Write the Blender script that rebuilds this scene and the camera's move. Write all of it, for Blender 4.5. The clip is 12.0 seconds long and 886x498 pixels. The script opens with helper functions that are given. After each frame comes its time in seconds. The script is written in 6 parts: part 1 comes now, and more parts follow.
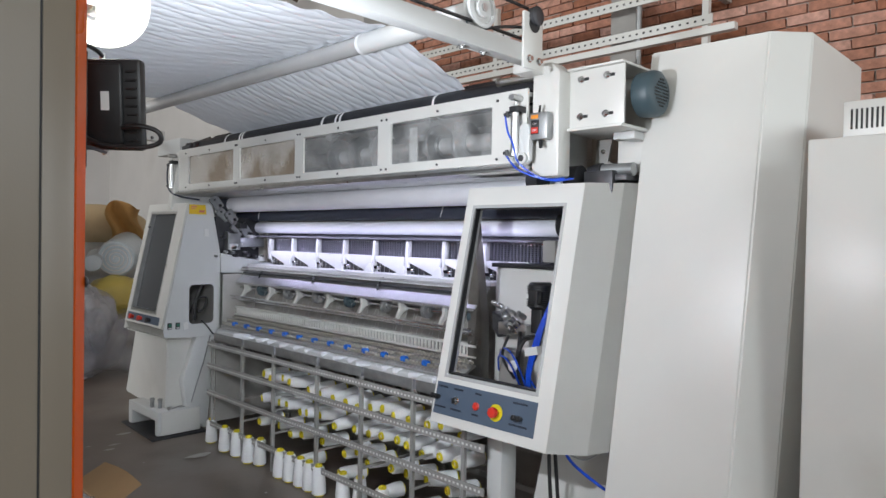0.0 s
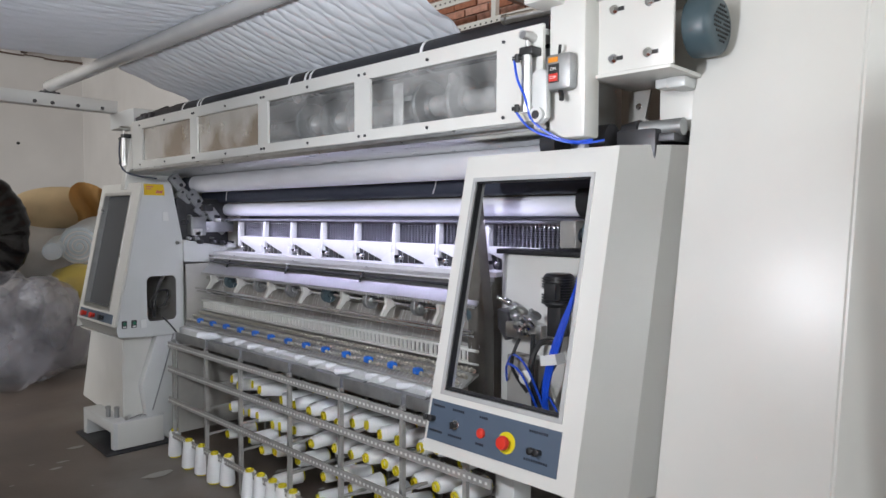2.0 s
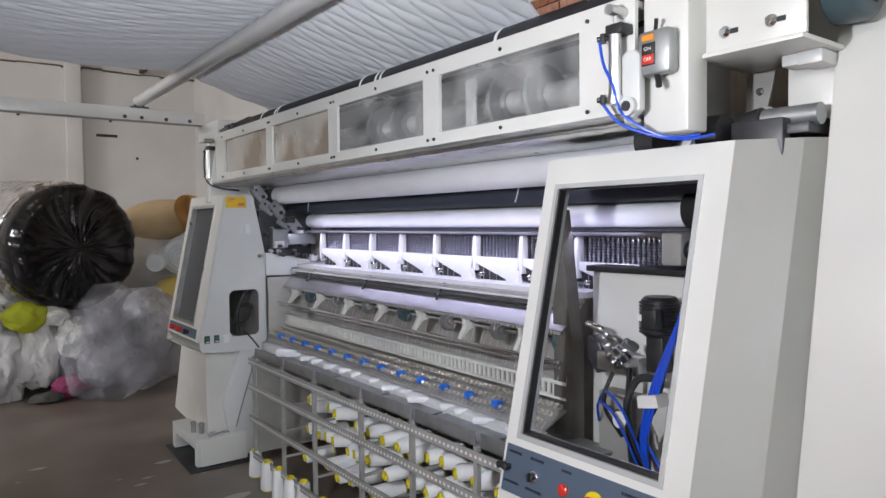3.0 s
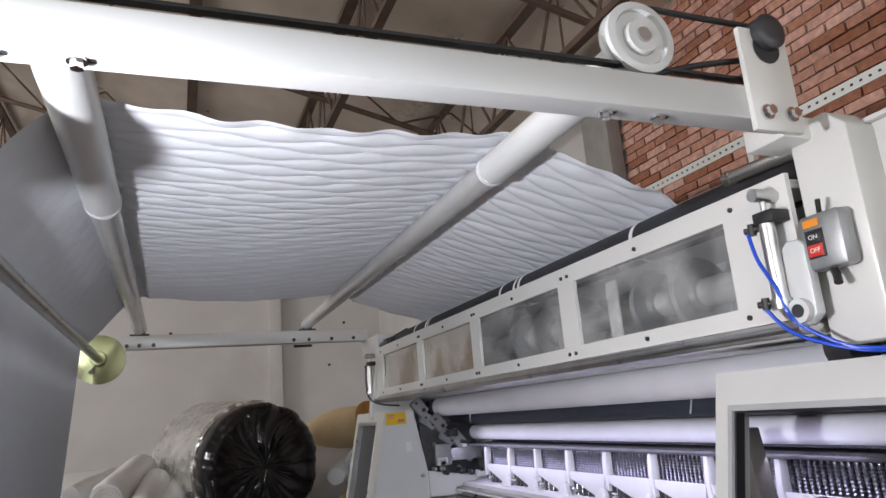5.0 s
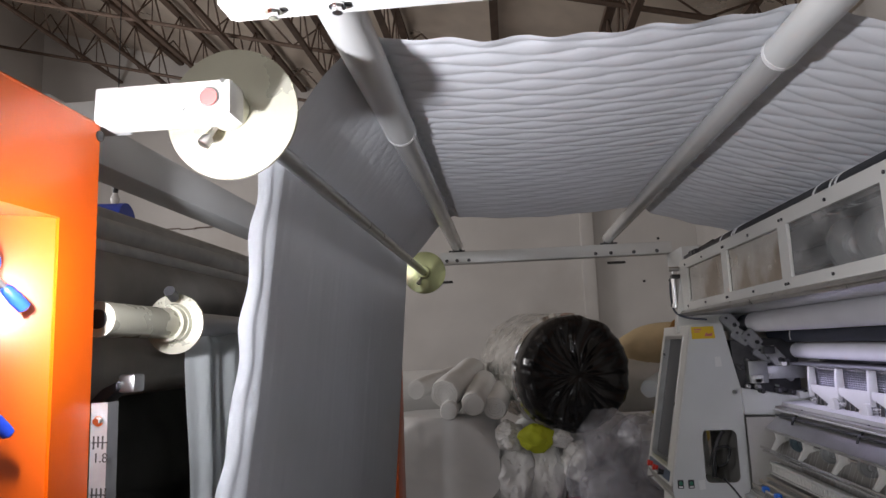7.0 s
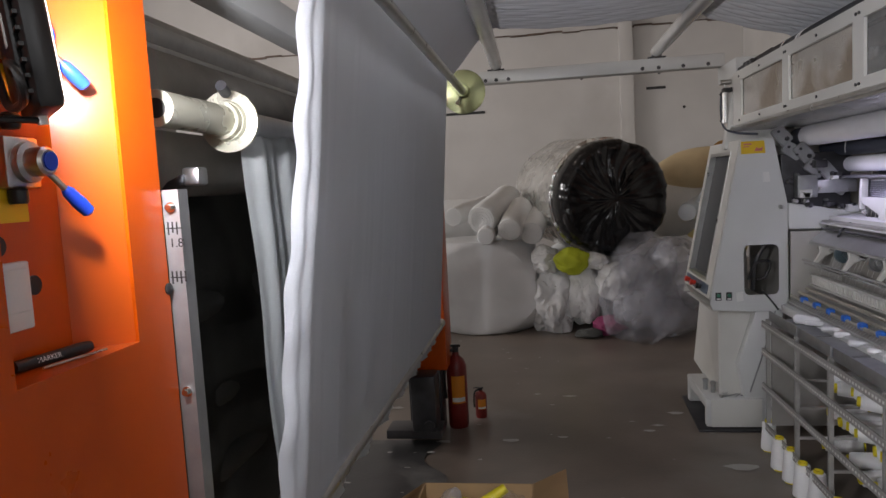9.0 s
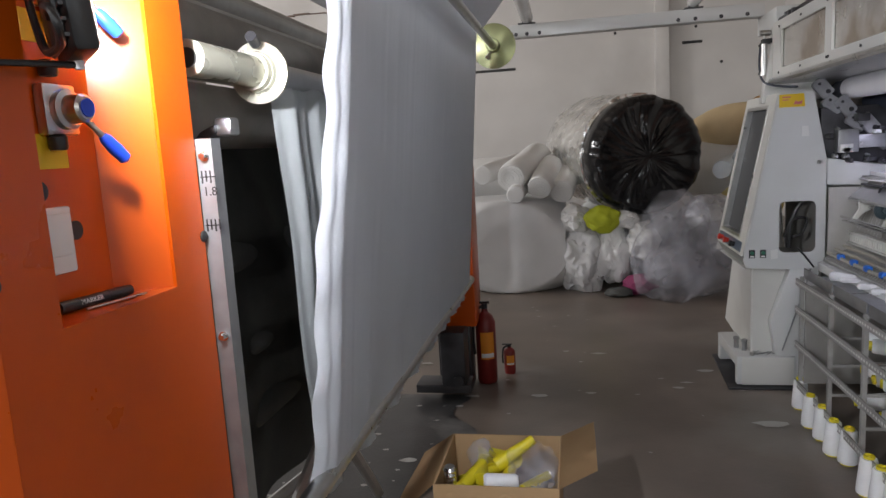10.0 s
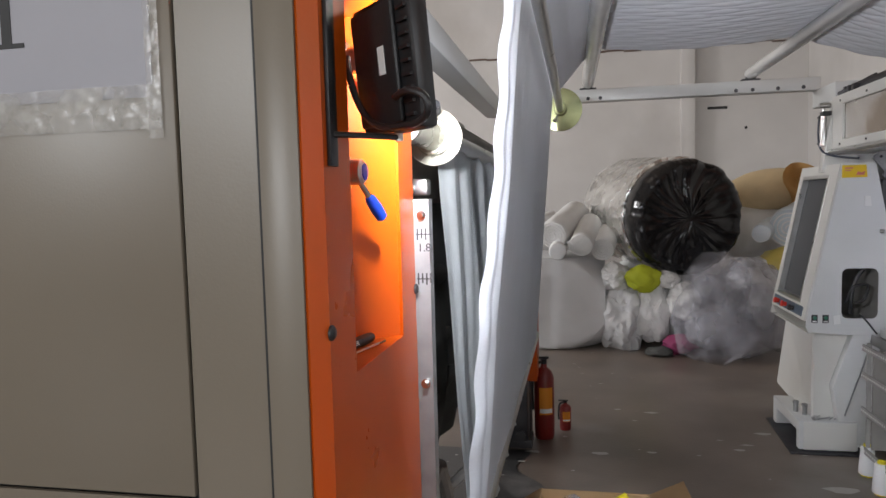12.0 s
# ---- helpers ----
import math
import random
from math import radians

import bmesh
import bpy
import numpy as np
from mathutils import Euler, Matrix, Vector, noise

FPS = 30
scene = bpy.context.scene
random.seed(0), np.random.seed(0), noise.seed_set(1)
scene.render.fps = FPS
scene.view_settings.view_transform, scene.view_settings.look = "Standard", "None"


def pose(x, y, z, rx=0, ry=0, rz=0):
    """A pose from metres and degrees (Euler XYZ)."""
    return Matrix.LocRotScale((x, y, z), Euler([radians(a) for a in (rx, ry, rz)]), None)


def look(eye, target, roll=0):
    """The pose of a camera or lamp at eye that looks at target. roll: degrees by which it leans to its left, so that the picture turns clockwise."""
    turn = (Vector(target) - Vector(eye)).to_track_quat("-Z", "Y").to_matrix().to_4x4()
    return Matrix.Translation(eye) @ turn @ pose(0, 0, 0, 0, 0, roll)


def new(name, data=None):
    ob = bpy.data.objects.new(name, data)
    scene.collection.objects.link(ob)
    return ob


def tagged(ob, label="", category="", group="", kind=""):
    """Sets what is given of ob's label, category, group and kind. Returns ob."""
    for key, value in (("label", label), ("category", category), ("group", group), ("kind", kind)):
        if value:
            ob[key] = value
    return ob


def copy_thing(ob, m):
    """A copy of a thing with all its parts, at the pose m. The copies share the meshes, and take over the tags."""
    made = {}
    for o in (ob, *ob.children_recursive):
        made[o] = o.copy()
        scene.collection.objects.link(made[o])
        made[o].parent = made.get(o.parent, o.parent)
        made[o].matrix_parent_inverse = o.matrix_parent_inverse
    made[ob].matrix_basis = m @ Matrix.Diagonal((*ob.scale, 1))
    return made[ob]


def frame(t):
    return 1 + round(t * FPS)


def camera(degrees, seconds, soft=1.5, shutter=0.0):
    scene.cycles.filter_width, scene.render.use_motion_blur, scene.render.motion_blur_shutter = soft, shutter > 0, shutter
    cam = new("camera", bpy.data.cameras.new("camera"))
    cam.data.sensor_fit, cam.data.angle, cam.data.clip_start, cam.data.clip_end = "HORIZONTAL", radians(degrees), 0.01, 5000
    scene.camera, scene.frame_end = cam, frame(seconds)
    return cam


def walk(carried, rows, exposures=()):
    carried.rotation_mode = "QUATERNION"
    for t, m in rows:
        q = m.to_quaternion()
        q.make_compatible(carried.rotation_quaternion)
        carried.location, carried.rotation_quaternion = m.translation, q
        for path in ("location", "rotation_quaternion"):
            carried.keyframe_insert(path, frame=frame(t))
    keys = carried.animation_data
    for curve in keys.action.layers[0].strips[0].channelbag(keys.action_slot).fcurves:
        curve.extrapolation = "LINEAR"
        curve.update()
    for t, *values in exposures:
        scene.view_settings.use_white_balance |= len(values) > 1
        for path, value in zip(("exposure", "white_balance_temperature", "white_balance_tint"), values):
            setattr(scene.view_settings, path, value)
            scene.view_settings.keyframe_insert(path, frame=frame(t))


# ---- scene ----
cam = camera(66.4, 12.0)
PATH = [
    (0, (0.077, 0.082, 1.422), (1.502, 1.485, 1.39), 1.0),
    (0.5, (0.221, 0.128, 1.42), (1.545, 1.627, 1.374), 1.1),
    (1, (0.346, 0.266, 1.395), (1.629, 1.796, 1.295), 1.2),
    (1.5, (0.448, 0.429, 1.413), (1.855, 1.846, 1.322), 1.0),
    (2, (0.519, 0.506, 1.429), (1.952, 1.898, 1.337), 0.2),
    (2.5, (0.667, 0.588, 1.437), (2.018, 2.057, 1.32), -0.3),
    (2.7, (0.737, 0.627, 1.442), (2.016, 2.16, 1.327), -0.3),
    (4.3, (0.997, 0.756, 1.581), (2.023, 2.45, 1.857), -3.6),
    (4.5, (1.025, 0.775, 1.595), (1.996, 2.488, 1.95), -4.1),
    (5, (1.103, 0.793, 1.611), (1.824, 2.599, 2.078), -4.7),
    (5.5, (1.186, 0.776, 1.622), (1.437, 2.688, 2.155), -3.5),
    (6, (1.21, 0.759, 1.616), (1.219, 2.684, 2.156), -3.1),
    (6.5, (1.223, 0.735, 1.589), (1.093, 2.684, 2.017), -2.2),
    (7, (1.212, 0.742, 1.568), (1.024, 2.712, 1.856), -2.2),
    (7.5, (1.191, 0.761, 1.546), (0.976, 2.745, 1.684), -2.7),
    (7.7, (1.177, 0.766, 1.529), (0.961, 2.752, 1.638), -3.0),
    (9.3, (1.135, 0.776, 1.472), (0.815, 2.737, 1.238), -3.2),
    (9.5, (1.138, 0.773, 1.467), (0.801, 2.728, 1.214), -3.3),
    (10, (1.136, 0.767, 1.457), (0.752, 2.707, 1.162), -3.4),
    (10.5, (1.131, 0.751, 1.447), (0.707, 2.676, 1.108), -3.4),
    (11, (1.072, 0.732, 1.447), (0.642, 2.65, 1.077), -3.1),
    (11.5, (0.962, 0.692, 1.461), (0.555, 2.616, 1.094), -2.4),
    (12, (0.799, 0.611, 1.493), (0.405, 2.567, 1.351), -1.5),
]
EXPOSURES = [(0.0, 0.28, 6450, 9), (2.7, 0.35, 6600, 11), (4.6, 0.1, 6600, 13), (5.5, -0.15, 6800, 14), (6.4, -0.5, 6800, 15), (7.7, -0.6, 6900, 15), (9.3, -0.22, 6900, 15), (9.7, -0.08, 6800, 14), (10.2, 0.2, 6700, 12), (12.0, 0.3, 6700, 13)]
walk(cam, [(t, look(eye, target, roll)) for t, eye, target, roll in PATH], EXPOSURES)

# ---------- world, sun, large lights ----------
world = bpy.data.worlds.new("world")
scene.world = world
world.use_nodes = True
wn = world.node_tree
sky = wn.nodes.new("ShaderNodeTexSky")
sky.sky_type, sky.sun_disc = "NISHITA", False
sky.sun_elevation, sky.sun_rotation = radians(50), radians(200)
wn.links.new(sky.outputs[0], wn.nodes["Background"].inputs[0])
wn.nodes["Background"].inputs[1].default_value = 0.12


def area_lamp(name, eye, target, sx, sy, watts, color=(1, 1, 1), spread=180):
    data = bpy.data.lights.new(name, "AREA")
    data.shape, data.size, data.size_y, data.energy, data.color = "RECTANGLE", sx, sy, watts, color
    data.spread = radians(spread)
    ob = new(name, data)
    ob.matrix_world = look(eye, target)
    return ob


# daylight fill added at assumed, unseen openings of the south, west and east walls
for x, w in ((-3.0, 150), (0.6, 45), (3.2, 25)):
    area_lamp("daylight_fill", (x, -5.7, 3.1), (x + 0.4, 3.0, 1.2), 2.2, 1.8, w, (0.90, 0.96, 1.0))
for y, w in ((-1.5, 80), (3.0, 150), (7.5, 390)):
    area_lamp("daylight_fill", (-7.7, y, 3.6), (0.5, y, 3.0), 2.4, 1.8, w, (0.97, 0.985, 1.0))
# extra lamp to brighten the hanging quilt's east side; no window known there
area_lamp("daylight_fill", (4.5, -2.9, 2.65), (0.6, 3.0, 1.4), 2.2, 1.4, 45, (0.90, 0.95, 1.0))
# the flood lamp on the orange machine, and the LED strip over the needles
FLOOD = Vector((0.556, 1.495, 1.672))
FLOOD_WAY = Vector((0.70, 0.71, 0.09)).normalized()
area_lamp("flood_light", FLOOD + FLOOD_WAY * 0.028, FLOOD + FLOOD_WAY * 2, 0.05, 0.05, 28, (0.86, 0.91, 1.0))
area_lamp("needle_light", (2.62, 3.35, 1.425), (2.78, 3.35, 1.22), 2.5, 0.03, 4.0, (0.68, 0.68, 1.0))


# ---------- materials ----------
def mat(name, color, rough=0.5, metal=0.0, var=0.08, scale=6.0, bump=0.02, fine=90.0, spec=0.5, stain=None, stain_at=0.6, emit=0.0):
    m = bpy.data.materials.new(name)
    m.use_nodes = True
    nt = m.node_tree
    b = nt.nodes["Principled BSDF"]
    co = nt.nodes.new("ShaderNodeTexCoord")
    n1 = nt.nodes.new("ShaderNodeTexNoise")
    n1.inputs["Scale"].default_value, n1.inputs["Detail"].default_value = scale, 5
    n2 = nt.nodes.new("ShaderNodeTexNoise")
    n2.inputs["Scale"].default_value, n2.inputs["Detail"].default_value = fine, 3
    for n in (n1, n2):
        nt.links.new(co.outputs["Object"], n.inputs["Vector"])
    ramp = nt.nodes.new("ShaderNodeValToRGB")
    ramp.color_ramp.elements[0].position, ramp.color_ramp.elements[1].position = 0.3, 0.7
    ramp.color_ramp.elements[0].color = (*[c * (1 - var) for c in color], 1)
    ramp.color_ramp.elements[1].color = (*[min(c * (1 + var), 1) for c in color], 1)
    nt.links.new(n1.outputs["Fac"], ramp.inputs["Fac"])
    out = ramp.outputs["Color"]
    if stain:
        n3 = nt.nodes.new("ShaderNodeTexNoise")
        n3.inputs["Scale"].default_value, n3.inputs["Detail"].default_value = scale * 0.35, 8
        nt.links.new(co.outputs["Object"], n3.inputs["Vector"])
        r3 = nt.nodes.new("ShaderNodeMapRange")
        r3.inputs["From Min"].default_value, r3.inputs["From Max"].default_value = stain_at - 0.06, stain_at + 0.06
        nt.links.new(n3.outputs["Fac"], r3.inputs["Value"])
        mx = nt.nodes.new("ShaderNodeMix")
        mx.data_type = "RGBA"
        nt.links.new(r3.outputs["Result"], mx.inputs["Factor"])
        nt.links.new(out, mx.inputs["A"])
        mx.inputs["B"].default_value = (*stain, 1)
        out = mx.outputs["Result"]
    nt.links.new(out, b.inputs["Base Color"])
    rr = nt.nodes.new("ShaderNodeMapRange")
    rr.inputs["To Min"].default_value, rr.inputs["To Max"].default_value = max(rough - 0.08, 0.02), min(rough + 0.08, 1)
    nt.links.new(n1.outputs["Fac"], rr.inputs["Value"])
    nt.links.new(rr.outputs["Result"], b.inputs["Roughness"])
    b.inputs["Metallic"].default_value = metal
    b.inputs["Specular IOR Level"].default_value = spec
    if bump:
        bp = nt.nodes.new("ShaderNodeBump")
        bp.inputs["Strength"].default_value, bp.inputs["Distance"].default_value = bump * 5, 0.004
        nt.links.new(n2.outputs["Fac"], bp.inputs["Height"])
        nt.links.new(bp.outputs["Normal"], b.inputs["Normal"])
    if emit:
        b.inputs["Emission Color"].default_value, b.inputs["Emission Strength"].default_value = (*color, 1), emit
    return m


def see_through(m, amount, noise_scale=0.0):
    """Lets part of the light straight through a material, evenly or in smudges."""
    nt = m.node_tree
    b, o = nt.nodes["Principled BSDF"], nt.nodes["Material Output"]
    tr, mx = nt.nodes.new("ShaderNodeBsdfTransparent"), nt.nodes.new("ShaderNodeMixShader")
    mx.inputs[0].default_value = amount
    if noise_scale:
        n = nt.nodes.new("ShaderNodeTexNoise")
        co = nt.nodes.new("ShaderNodeTexCoord")
        nt.links.new(co.outputs["Object"], n.inputs["Vector"])
        n.inputs["Scale"].default_value, n.inputs["Detail"].default_value = noise_scale, 6
        r = nt.nodes.new("ShaderNodeMapRange")
        r.inputs["From Min"].default_value, r.inputs["From Max"].default_value = 0.35, 0.65
        r.inputs["To Min"].default_value, r.inputs["To Max"].default_value = amount - 0.22, amount + 0.18
        nt.links.new(n.outputs["Fac"], r.inputs["Value"])
        nt.links.new(r.outputs["Result"], mx.inputs[0])
    nt.links.new(b.outputs[0], mx.inputs[1])
    nt.links.new(tr.outputs[0], mx.inputs[2])
    nt.links.new(mx.outputs[0], o.inputs[0])
    return m


def wrinkled(m, scale, strength, distance=0.02):
    """Adds sharp folds to a film's relief."""
    nt = m.node_tree
    b = nt.nodes["Principled BSDF"]
    co, n = nt.nodes.new("ShaderNodeTexCoord"), nt.nodes.new("ShaderNodeTexNoise")
    n.noise_type = "RIDGED_MULTIFRACTAL"
    n.inputs["Scale"].default_value, n.inputs["Detail"].default_value = scale, 4
    mp = nt.nodes.new("ShaderNodeMapping")
    mp.inputs["Scale"].default_value = (1.0, 0.6, 1.4)
    nt.links.new(co.outputs["Object"], mp.inputs["Vector"])
    nt.links.new(mp.outputs["Vector"], n.inputs["Vector"])
    bp = nt.nodes.new("ShaderNodeBump")
    bp.inputs["Strength"].default_value, bp.inputs["Distance"].default_value = strength, distance
    nt.links.new(n.outputs["Fac"], bp.inputs["Height"])
    nt.links.new(bp.outputs["Normal"], b.inputs["Normal"])
    return m


PAINT = mat("white_machine_paint", (0.66, 0.655, 0.62), 0.32, var=0.03, scale=3, bump=0.006, fine=220, stain=(0.58, 0.57, 0.53), stain_at=0.66)
PAINT_COOL = mat("light_grey_paint", (0.60, 0.61, 0.60), 0.35, var=0.04, scale=4, bump=0.006, fine=220)
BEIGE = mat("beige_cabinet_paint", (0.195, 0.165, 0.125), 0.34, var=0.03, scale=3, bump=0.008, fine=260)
ORANGE = mat("orange_gloss_paint", (0.55, 0.076, 0.0015), 0.3, var=0.06, scale=5, bump=0.008, fine=180, stain=(0.46, 0.08, 0.003), stain_at=0.62)
STEEL = mat("steel", (0.56, 0.56, 0.55), 0.3, 1.0, var=0.1, scale=14, bump=0.01)
SATIN = mat("satin_tube", (0.62, 0.62, 0.61), 0.22, 0.35, var=0.05, scale=6, bump=0.0)
CHROME = mat("chrome", (0.72, 0.72, 0.72), 0.14, 1.0, var=0.05, scale=10, bump=0.0)
GALV = mat("galvanised_steel", (0.36, 0.37, 0.37), 0.45, 0.75, var=0.12, scale=20, bump=0.02)
SMUDGED = mat("smudged_plate", (0.62, 0.60, 0.57), 0.25, 0.75, var=0.12, scale=9, bump=0.01, stain=(0.36, 0.30, 0.24), stain_at=0.54)
RACKGREY = mat("rack_grey_paint", (0.34, 0.335, 0.32), 0.5, 0.1, var=0.15, scale=12, bump=0.02)
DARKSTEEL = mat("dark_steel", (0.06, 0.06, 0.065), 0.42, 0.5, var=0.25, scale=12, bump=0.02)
BLACK = mat("black_plastic", (0.018, 0.018, 0.019), 0.4, var=0.2, scale=10, bump=0.02)
RUBBER = mat("black_roller_wrap", (0.02, 0.021, 0.026), 0.5, var=0.3, scale=16, bump=0.05, fine=240)
NAVY = mat("dark_blue_roller_cloth", (0.045, 0.052, 0.075), 0.55, var=0.15, scale=14, bump=0.03)
TAPE = mat("white_tape", (0.8, 0.8, 0.8), 0.5, bump=0.01)
FABRIC = mat("white_quilt_fabric", (0.785, 0.81, 0.845), 0.75, var=0.02, scale=4, bump=0.03, fine=420, spec=0.2)
ROLLCLOTH = mat("white_roller_cloth", (0.80, 0.80, 0.84), 0.8, var=0.03, scale=8, bump=0.03, fine=300)
MESH = mat("pale_mesh_fabric", (0.60, 0.63, 0.63), 0.6, var=0.05, scale=5, bump=0.04, fine=600)
CREAM = mat("cream_zinc_disc", (0.52, 0.51, 0.41), 0.28, 0.35, var=0.06, scale=8, bump=0.01)
IRID = mat("passivated_disc", (0.44, 0.46, 0.25), 0.22, 0.85, var=0.25, scale=3, bump=0.0, stain=(0.66, 0.40, 0.42), stain_at=0.56)
THREAD = mat("white_thread", (0.82, 0.83, 0.84), 0.6, var=0.03, scale=20, bump=0.06, fine=500)
YELLOW = mat("yellow_plastic", (0.72, 0.60, 0.02), 0.4, var=0.06, bump=0.0)
REDP = mat("red_plastic", (0.62, 0.035, 0.02), 0.35, var=0.05, bump=0.0)
PINKRED = mat("faded_red_cap", (0.55, 0.16, 0.15), 0.4, var=0.1, scale=40, bump=0.01)
BLUEP = mat("blue_plastic", (0.012, 0.06, 0.52), 0.35, var=0.05, bump=0.0)
HOSE = mat("blue_air_hose", (0.01, 0.07, 0.55), 0.3, var=0.05, bump=0.0)
PANELBLUE = mat("slate_blue_panel", (0.085, 0.115, 0.16), 0.4, var=0.05, bump=0.004)
MOTORBLUE = mat("blue_grey_motor_paint", (0.055, 0.085, 0.10), 0.4, var=0.08, bump=0.02)
NOTICE = mat("notice_paper", (0.34, 0.335, 0.365), 0.5, var=0.03, bump=0.0)
LABEL = mat("paper_label", (0.72, 0.72, 0.7), 0.6, var=0.03, bump=0.0)
YELLOWLABEL = mat("yellow_label", (0.72, 0.48, 0.02), 0.45, var=0.04, bump=0.0)
ORANGELABEL = mat("orange_label", (0.75, 0.26, 0.02), 0.45, var=0.04, bump=0.0)
INK = mat("black_ink", (0.02, 0.02, 0.02), 0.6, var=0.0, bump=0.0)
PALEINK = mat("pale_ink", (0.02, 0.025, 0.04), 0.6, var=0.0, bump=0.0)
GREENP = mat("green_button", (0.03, 0.16, 0.1), 0.4, var=0.0, bump=0.0)
MATTE = mat("matte_white_paint", (0.66, 0.66, 0.66), 0.75, var=0.05, scale=6, bump=0.01, spec=0.2)
APRON = mat("apron_sheet", (0.50, 0.50, 0.51), 0.36, 0.85, var=0.08, scale=8, bump=0.01)
SCREEN = mat("grey_screen", (0.075, 0.078, 0.082), 0.6, var=0.05, bump=0.0, spec=0.25)
PLASTER = mat("white_plaster", (0.60, 0.58, 0.56), 0.8, var=0.06, scale=1.2, bump=0.06, fine=40, stain=(0.50, 0.475, 0.45), stain_at=0.58)
CONCRETE = mat("worn_concrete", (0.165, 0.134, 0.112), 0.36, var=0.28, scale=1.6, bump=0.04, fine=45, stain=(0.25, 0.225, 0.20), stain_at=0.60)
DARKFLOOR = mat("darker_floor", (0.05, 0.05, 0.05), 0.35, var=0.35, scale=4, bump=0.05, stain=(0.24, 0.23, 0.22), stain_at=0.66)
FLAKE = mat("paint_flakes", (0.45, 0.44, 0.42), 0.7, bump=0.02)
MORTAR = mat("mortar", (0.36, 0.30, 0.26), 0.9, var=0.2, scale=8, bump=0.1)
CARD = mat("cardboard", (0.47, 0.31, 0.16), 0.75, var=0.08, scale=5, bump=0.03, fine=60)
FOIL = wrinkled(mat("roof_foil", (0.62, 0.54, 0.46), 0.30, 0.6, var=0.18, scale=1.5, bump=0.0), 2.2, 0.5, 0.04)
RUST = mat("brown_steel", (0.12, 0.08, 0.06), 0.6, 0.3, var=0.25, scale=8, bump=0.03)
BLACKFILM = wrinkled(mat("black_film", (0.010, 0.010, 0.011), 0.16, var=0.1, bump=0.0), 5.5, 0.6, 0.02)
SILVERFILM = wrinkled(mat("silver_film", (0.84, 0.84, 0.82), 0.27, 1.0, var=0.12, bump=0.0), 7, 1.0, 0.04)
FOAM = wrinkled(mat("white_foam", (0.74, 0.74, 0.73), 0.7, var=0.04, scale=6, bump=0.0), 6, 0.25, 0.02)
TAN = wrinkled(mat("tan_foam", (0.60, 0.46, 0.27), 0.75, var=0.08, scale=5, bump=0.0), 4, 0.2, 0.02)
TANINNER = mat("orange_foam", (0.55, 0.33, 0.12), 0.8, bump=0.03)
PALEBLUE = wrinkled(mat("pale_blue_film", (0.62, 0.70, 0.75), 0.35, var=0.05, bump=0.0), 5, 0.3, 0.02)
BAG = wrinkled(see_through(mat("clear_bag", (0.52, 0.52, 0.57), 0.22, var=0.08, scale=4, bump=0.0), 0.74, 3.0), 3, 0.45, 0.03)
PACKTAPE = wrinkled(see_through(mat("packing_tape", (0.62, 0.60, 0.56), 0.16, var=0.1, scale=20, bump=0.0), 0.62, 30.0), 40, 0.6, 0.004)
WHITEBAG = wrinkled(see_through(mat("milky_bag", (0.70, 0.70, 0.70), 0.35, var=0.06, scale=3, bump=0.0), 0.14), 5, 0.45, 0.02)
LIME = wrinkled(mat("lime_cloth", (0.42, 0.46, 0.02), 0.7, bump=0.0), 8, 0.4)
MAGENTA = mat("magenta_cloth", (0.28, 0.04, 0.12), 0.7, bump=0.02)
OCHRE = wrinkled(mat("ochre_film", (0.55, 0.43, 0.10), 0.45, bump=0.0), 6, 0.5)
DARKCLOTH = mat("dark_cloth", (0.06, 0.062, 0.058), 0.7, var=0.35, scale=5, bump=0.05)
GREYROLL = mat("grey_rubber_mesh", (0.20, 0.185, 0.165), 0.75, var=0.15, scale=10, bump=0.12, fine=320)
PANE = see_through(mat("smudged_acrylic", (0.50, 0.50, 0.49), 0.3, var=0.1, scale=7, bump=0.0), 0.76, 5.0)
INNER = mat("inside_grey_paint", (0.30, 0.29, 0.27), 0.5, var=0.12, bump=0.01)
SPRING = mat("spring_steel", (0.30, 0.30, 0.33), 0.3, 0.9, var=0.2, scale=30, bump=0.0)
CLIPBLUE = mat("bright_blue_clip", (0.015, 0.15, 0.62), 0.35, var=0.15, scale=60, bump=0.02)
DUSTY = mat("dusty_grey_panel", (0.40, 0.385, 0.355), 0.55, var=0.1, scale=7, bump=0.02, stain=(0.33, 0.31, 0.28), stain_at=0.56)
OILY = mat("oily_grey_steel", (0.12, 0.112, 0.10), 0.45, 0.2, var=0.25, scale=9, bump=0.03)
BRASSY = mat("dull_nickel_brass", (0.56, 0.53, 0.46), 0.35, 0.55, var=0.25, scale=40, bump=0.0)
EXTRED = mat("extinguisher_red", (0.19, 0.014, 0.011), 0.35, var=0.1, bump=0.01)

# bricks vary one from another
BRICK = mat("red_brick", (0.46, 0.20, 0.125), 0.85, var=0.25, scale=25, bump=0.12, fine=70)
nt = BRICK.node_tree
info, hsv = nt.nodes.new("ShaderNodeObjectInfo"), nt.nodes.new("ShaderNodeHueSaturation")
geo, add = nt.nodes.new("ShaderNodeNewGeometry"), nt.nodes.new("ShaderNodeMath")
nt.links.new(info.outputs["Random"], add.inputs[0])
nt.links.new(geo.outputs["Random Per Island"], add.inputs[1])
fr = nt.nodes.new("ShaderNodeMath")
fr.operation = "FRACT"
nt.links.new(add.outputs[0], fr.inputs[0])
vr, sr = nt.nodes.new("ShaderNodeMapRange"), nt.nodes.new("ShaderNodeMapRange")
vr.inputs["To Min"].default_value, vr.inputs["To Max"].default_value = 0.62, 1.35
sr.inputs["To Min"].default_value, sr.inputs["To Max"].default_value = 1.1, 0.7
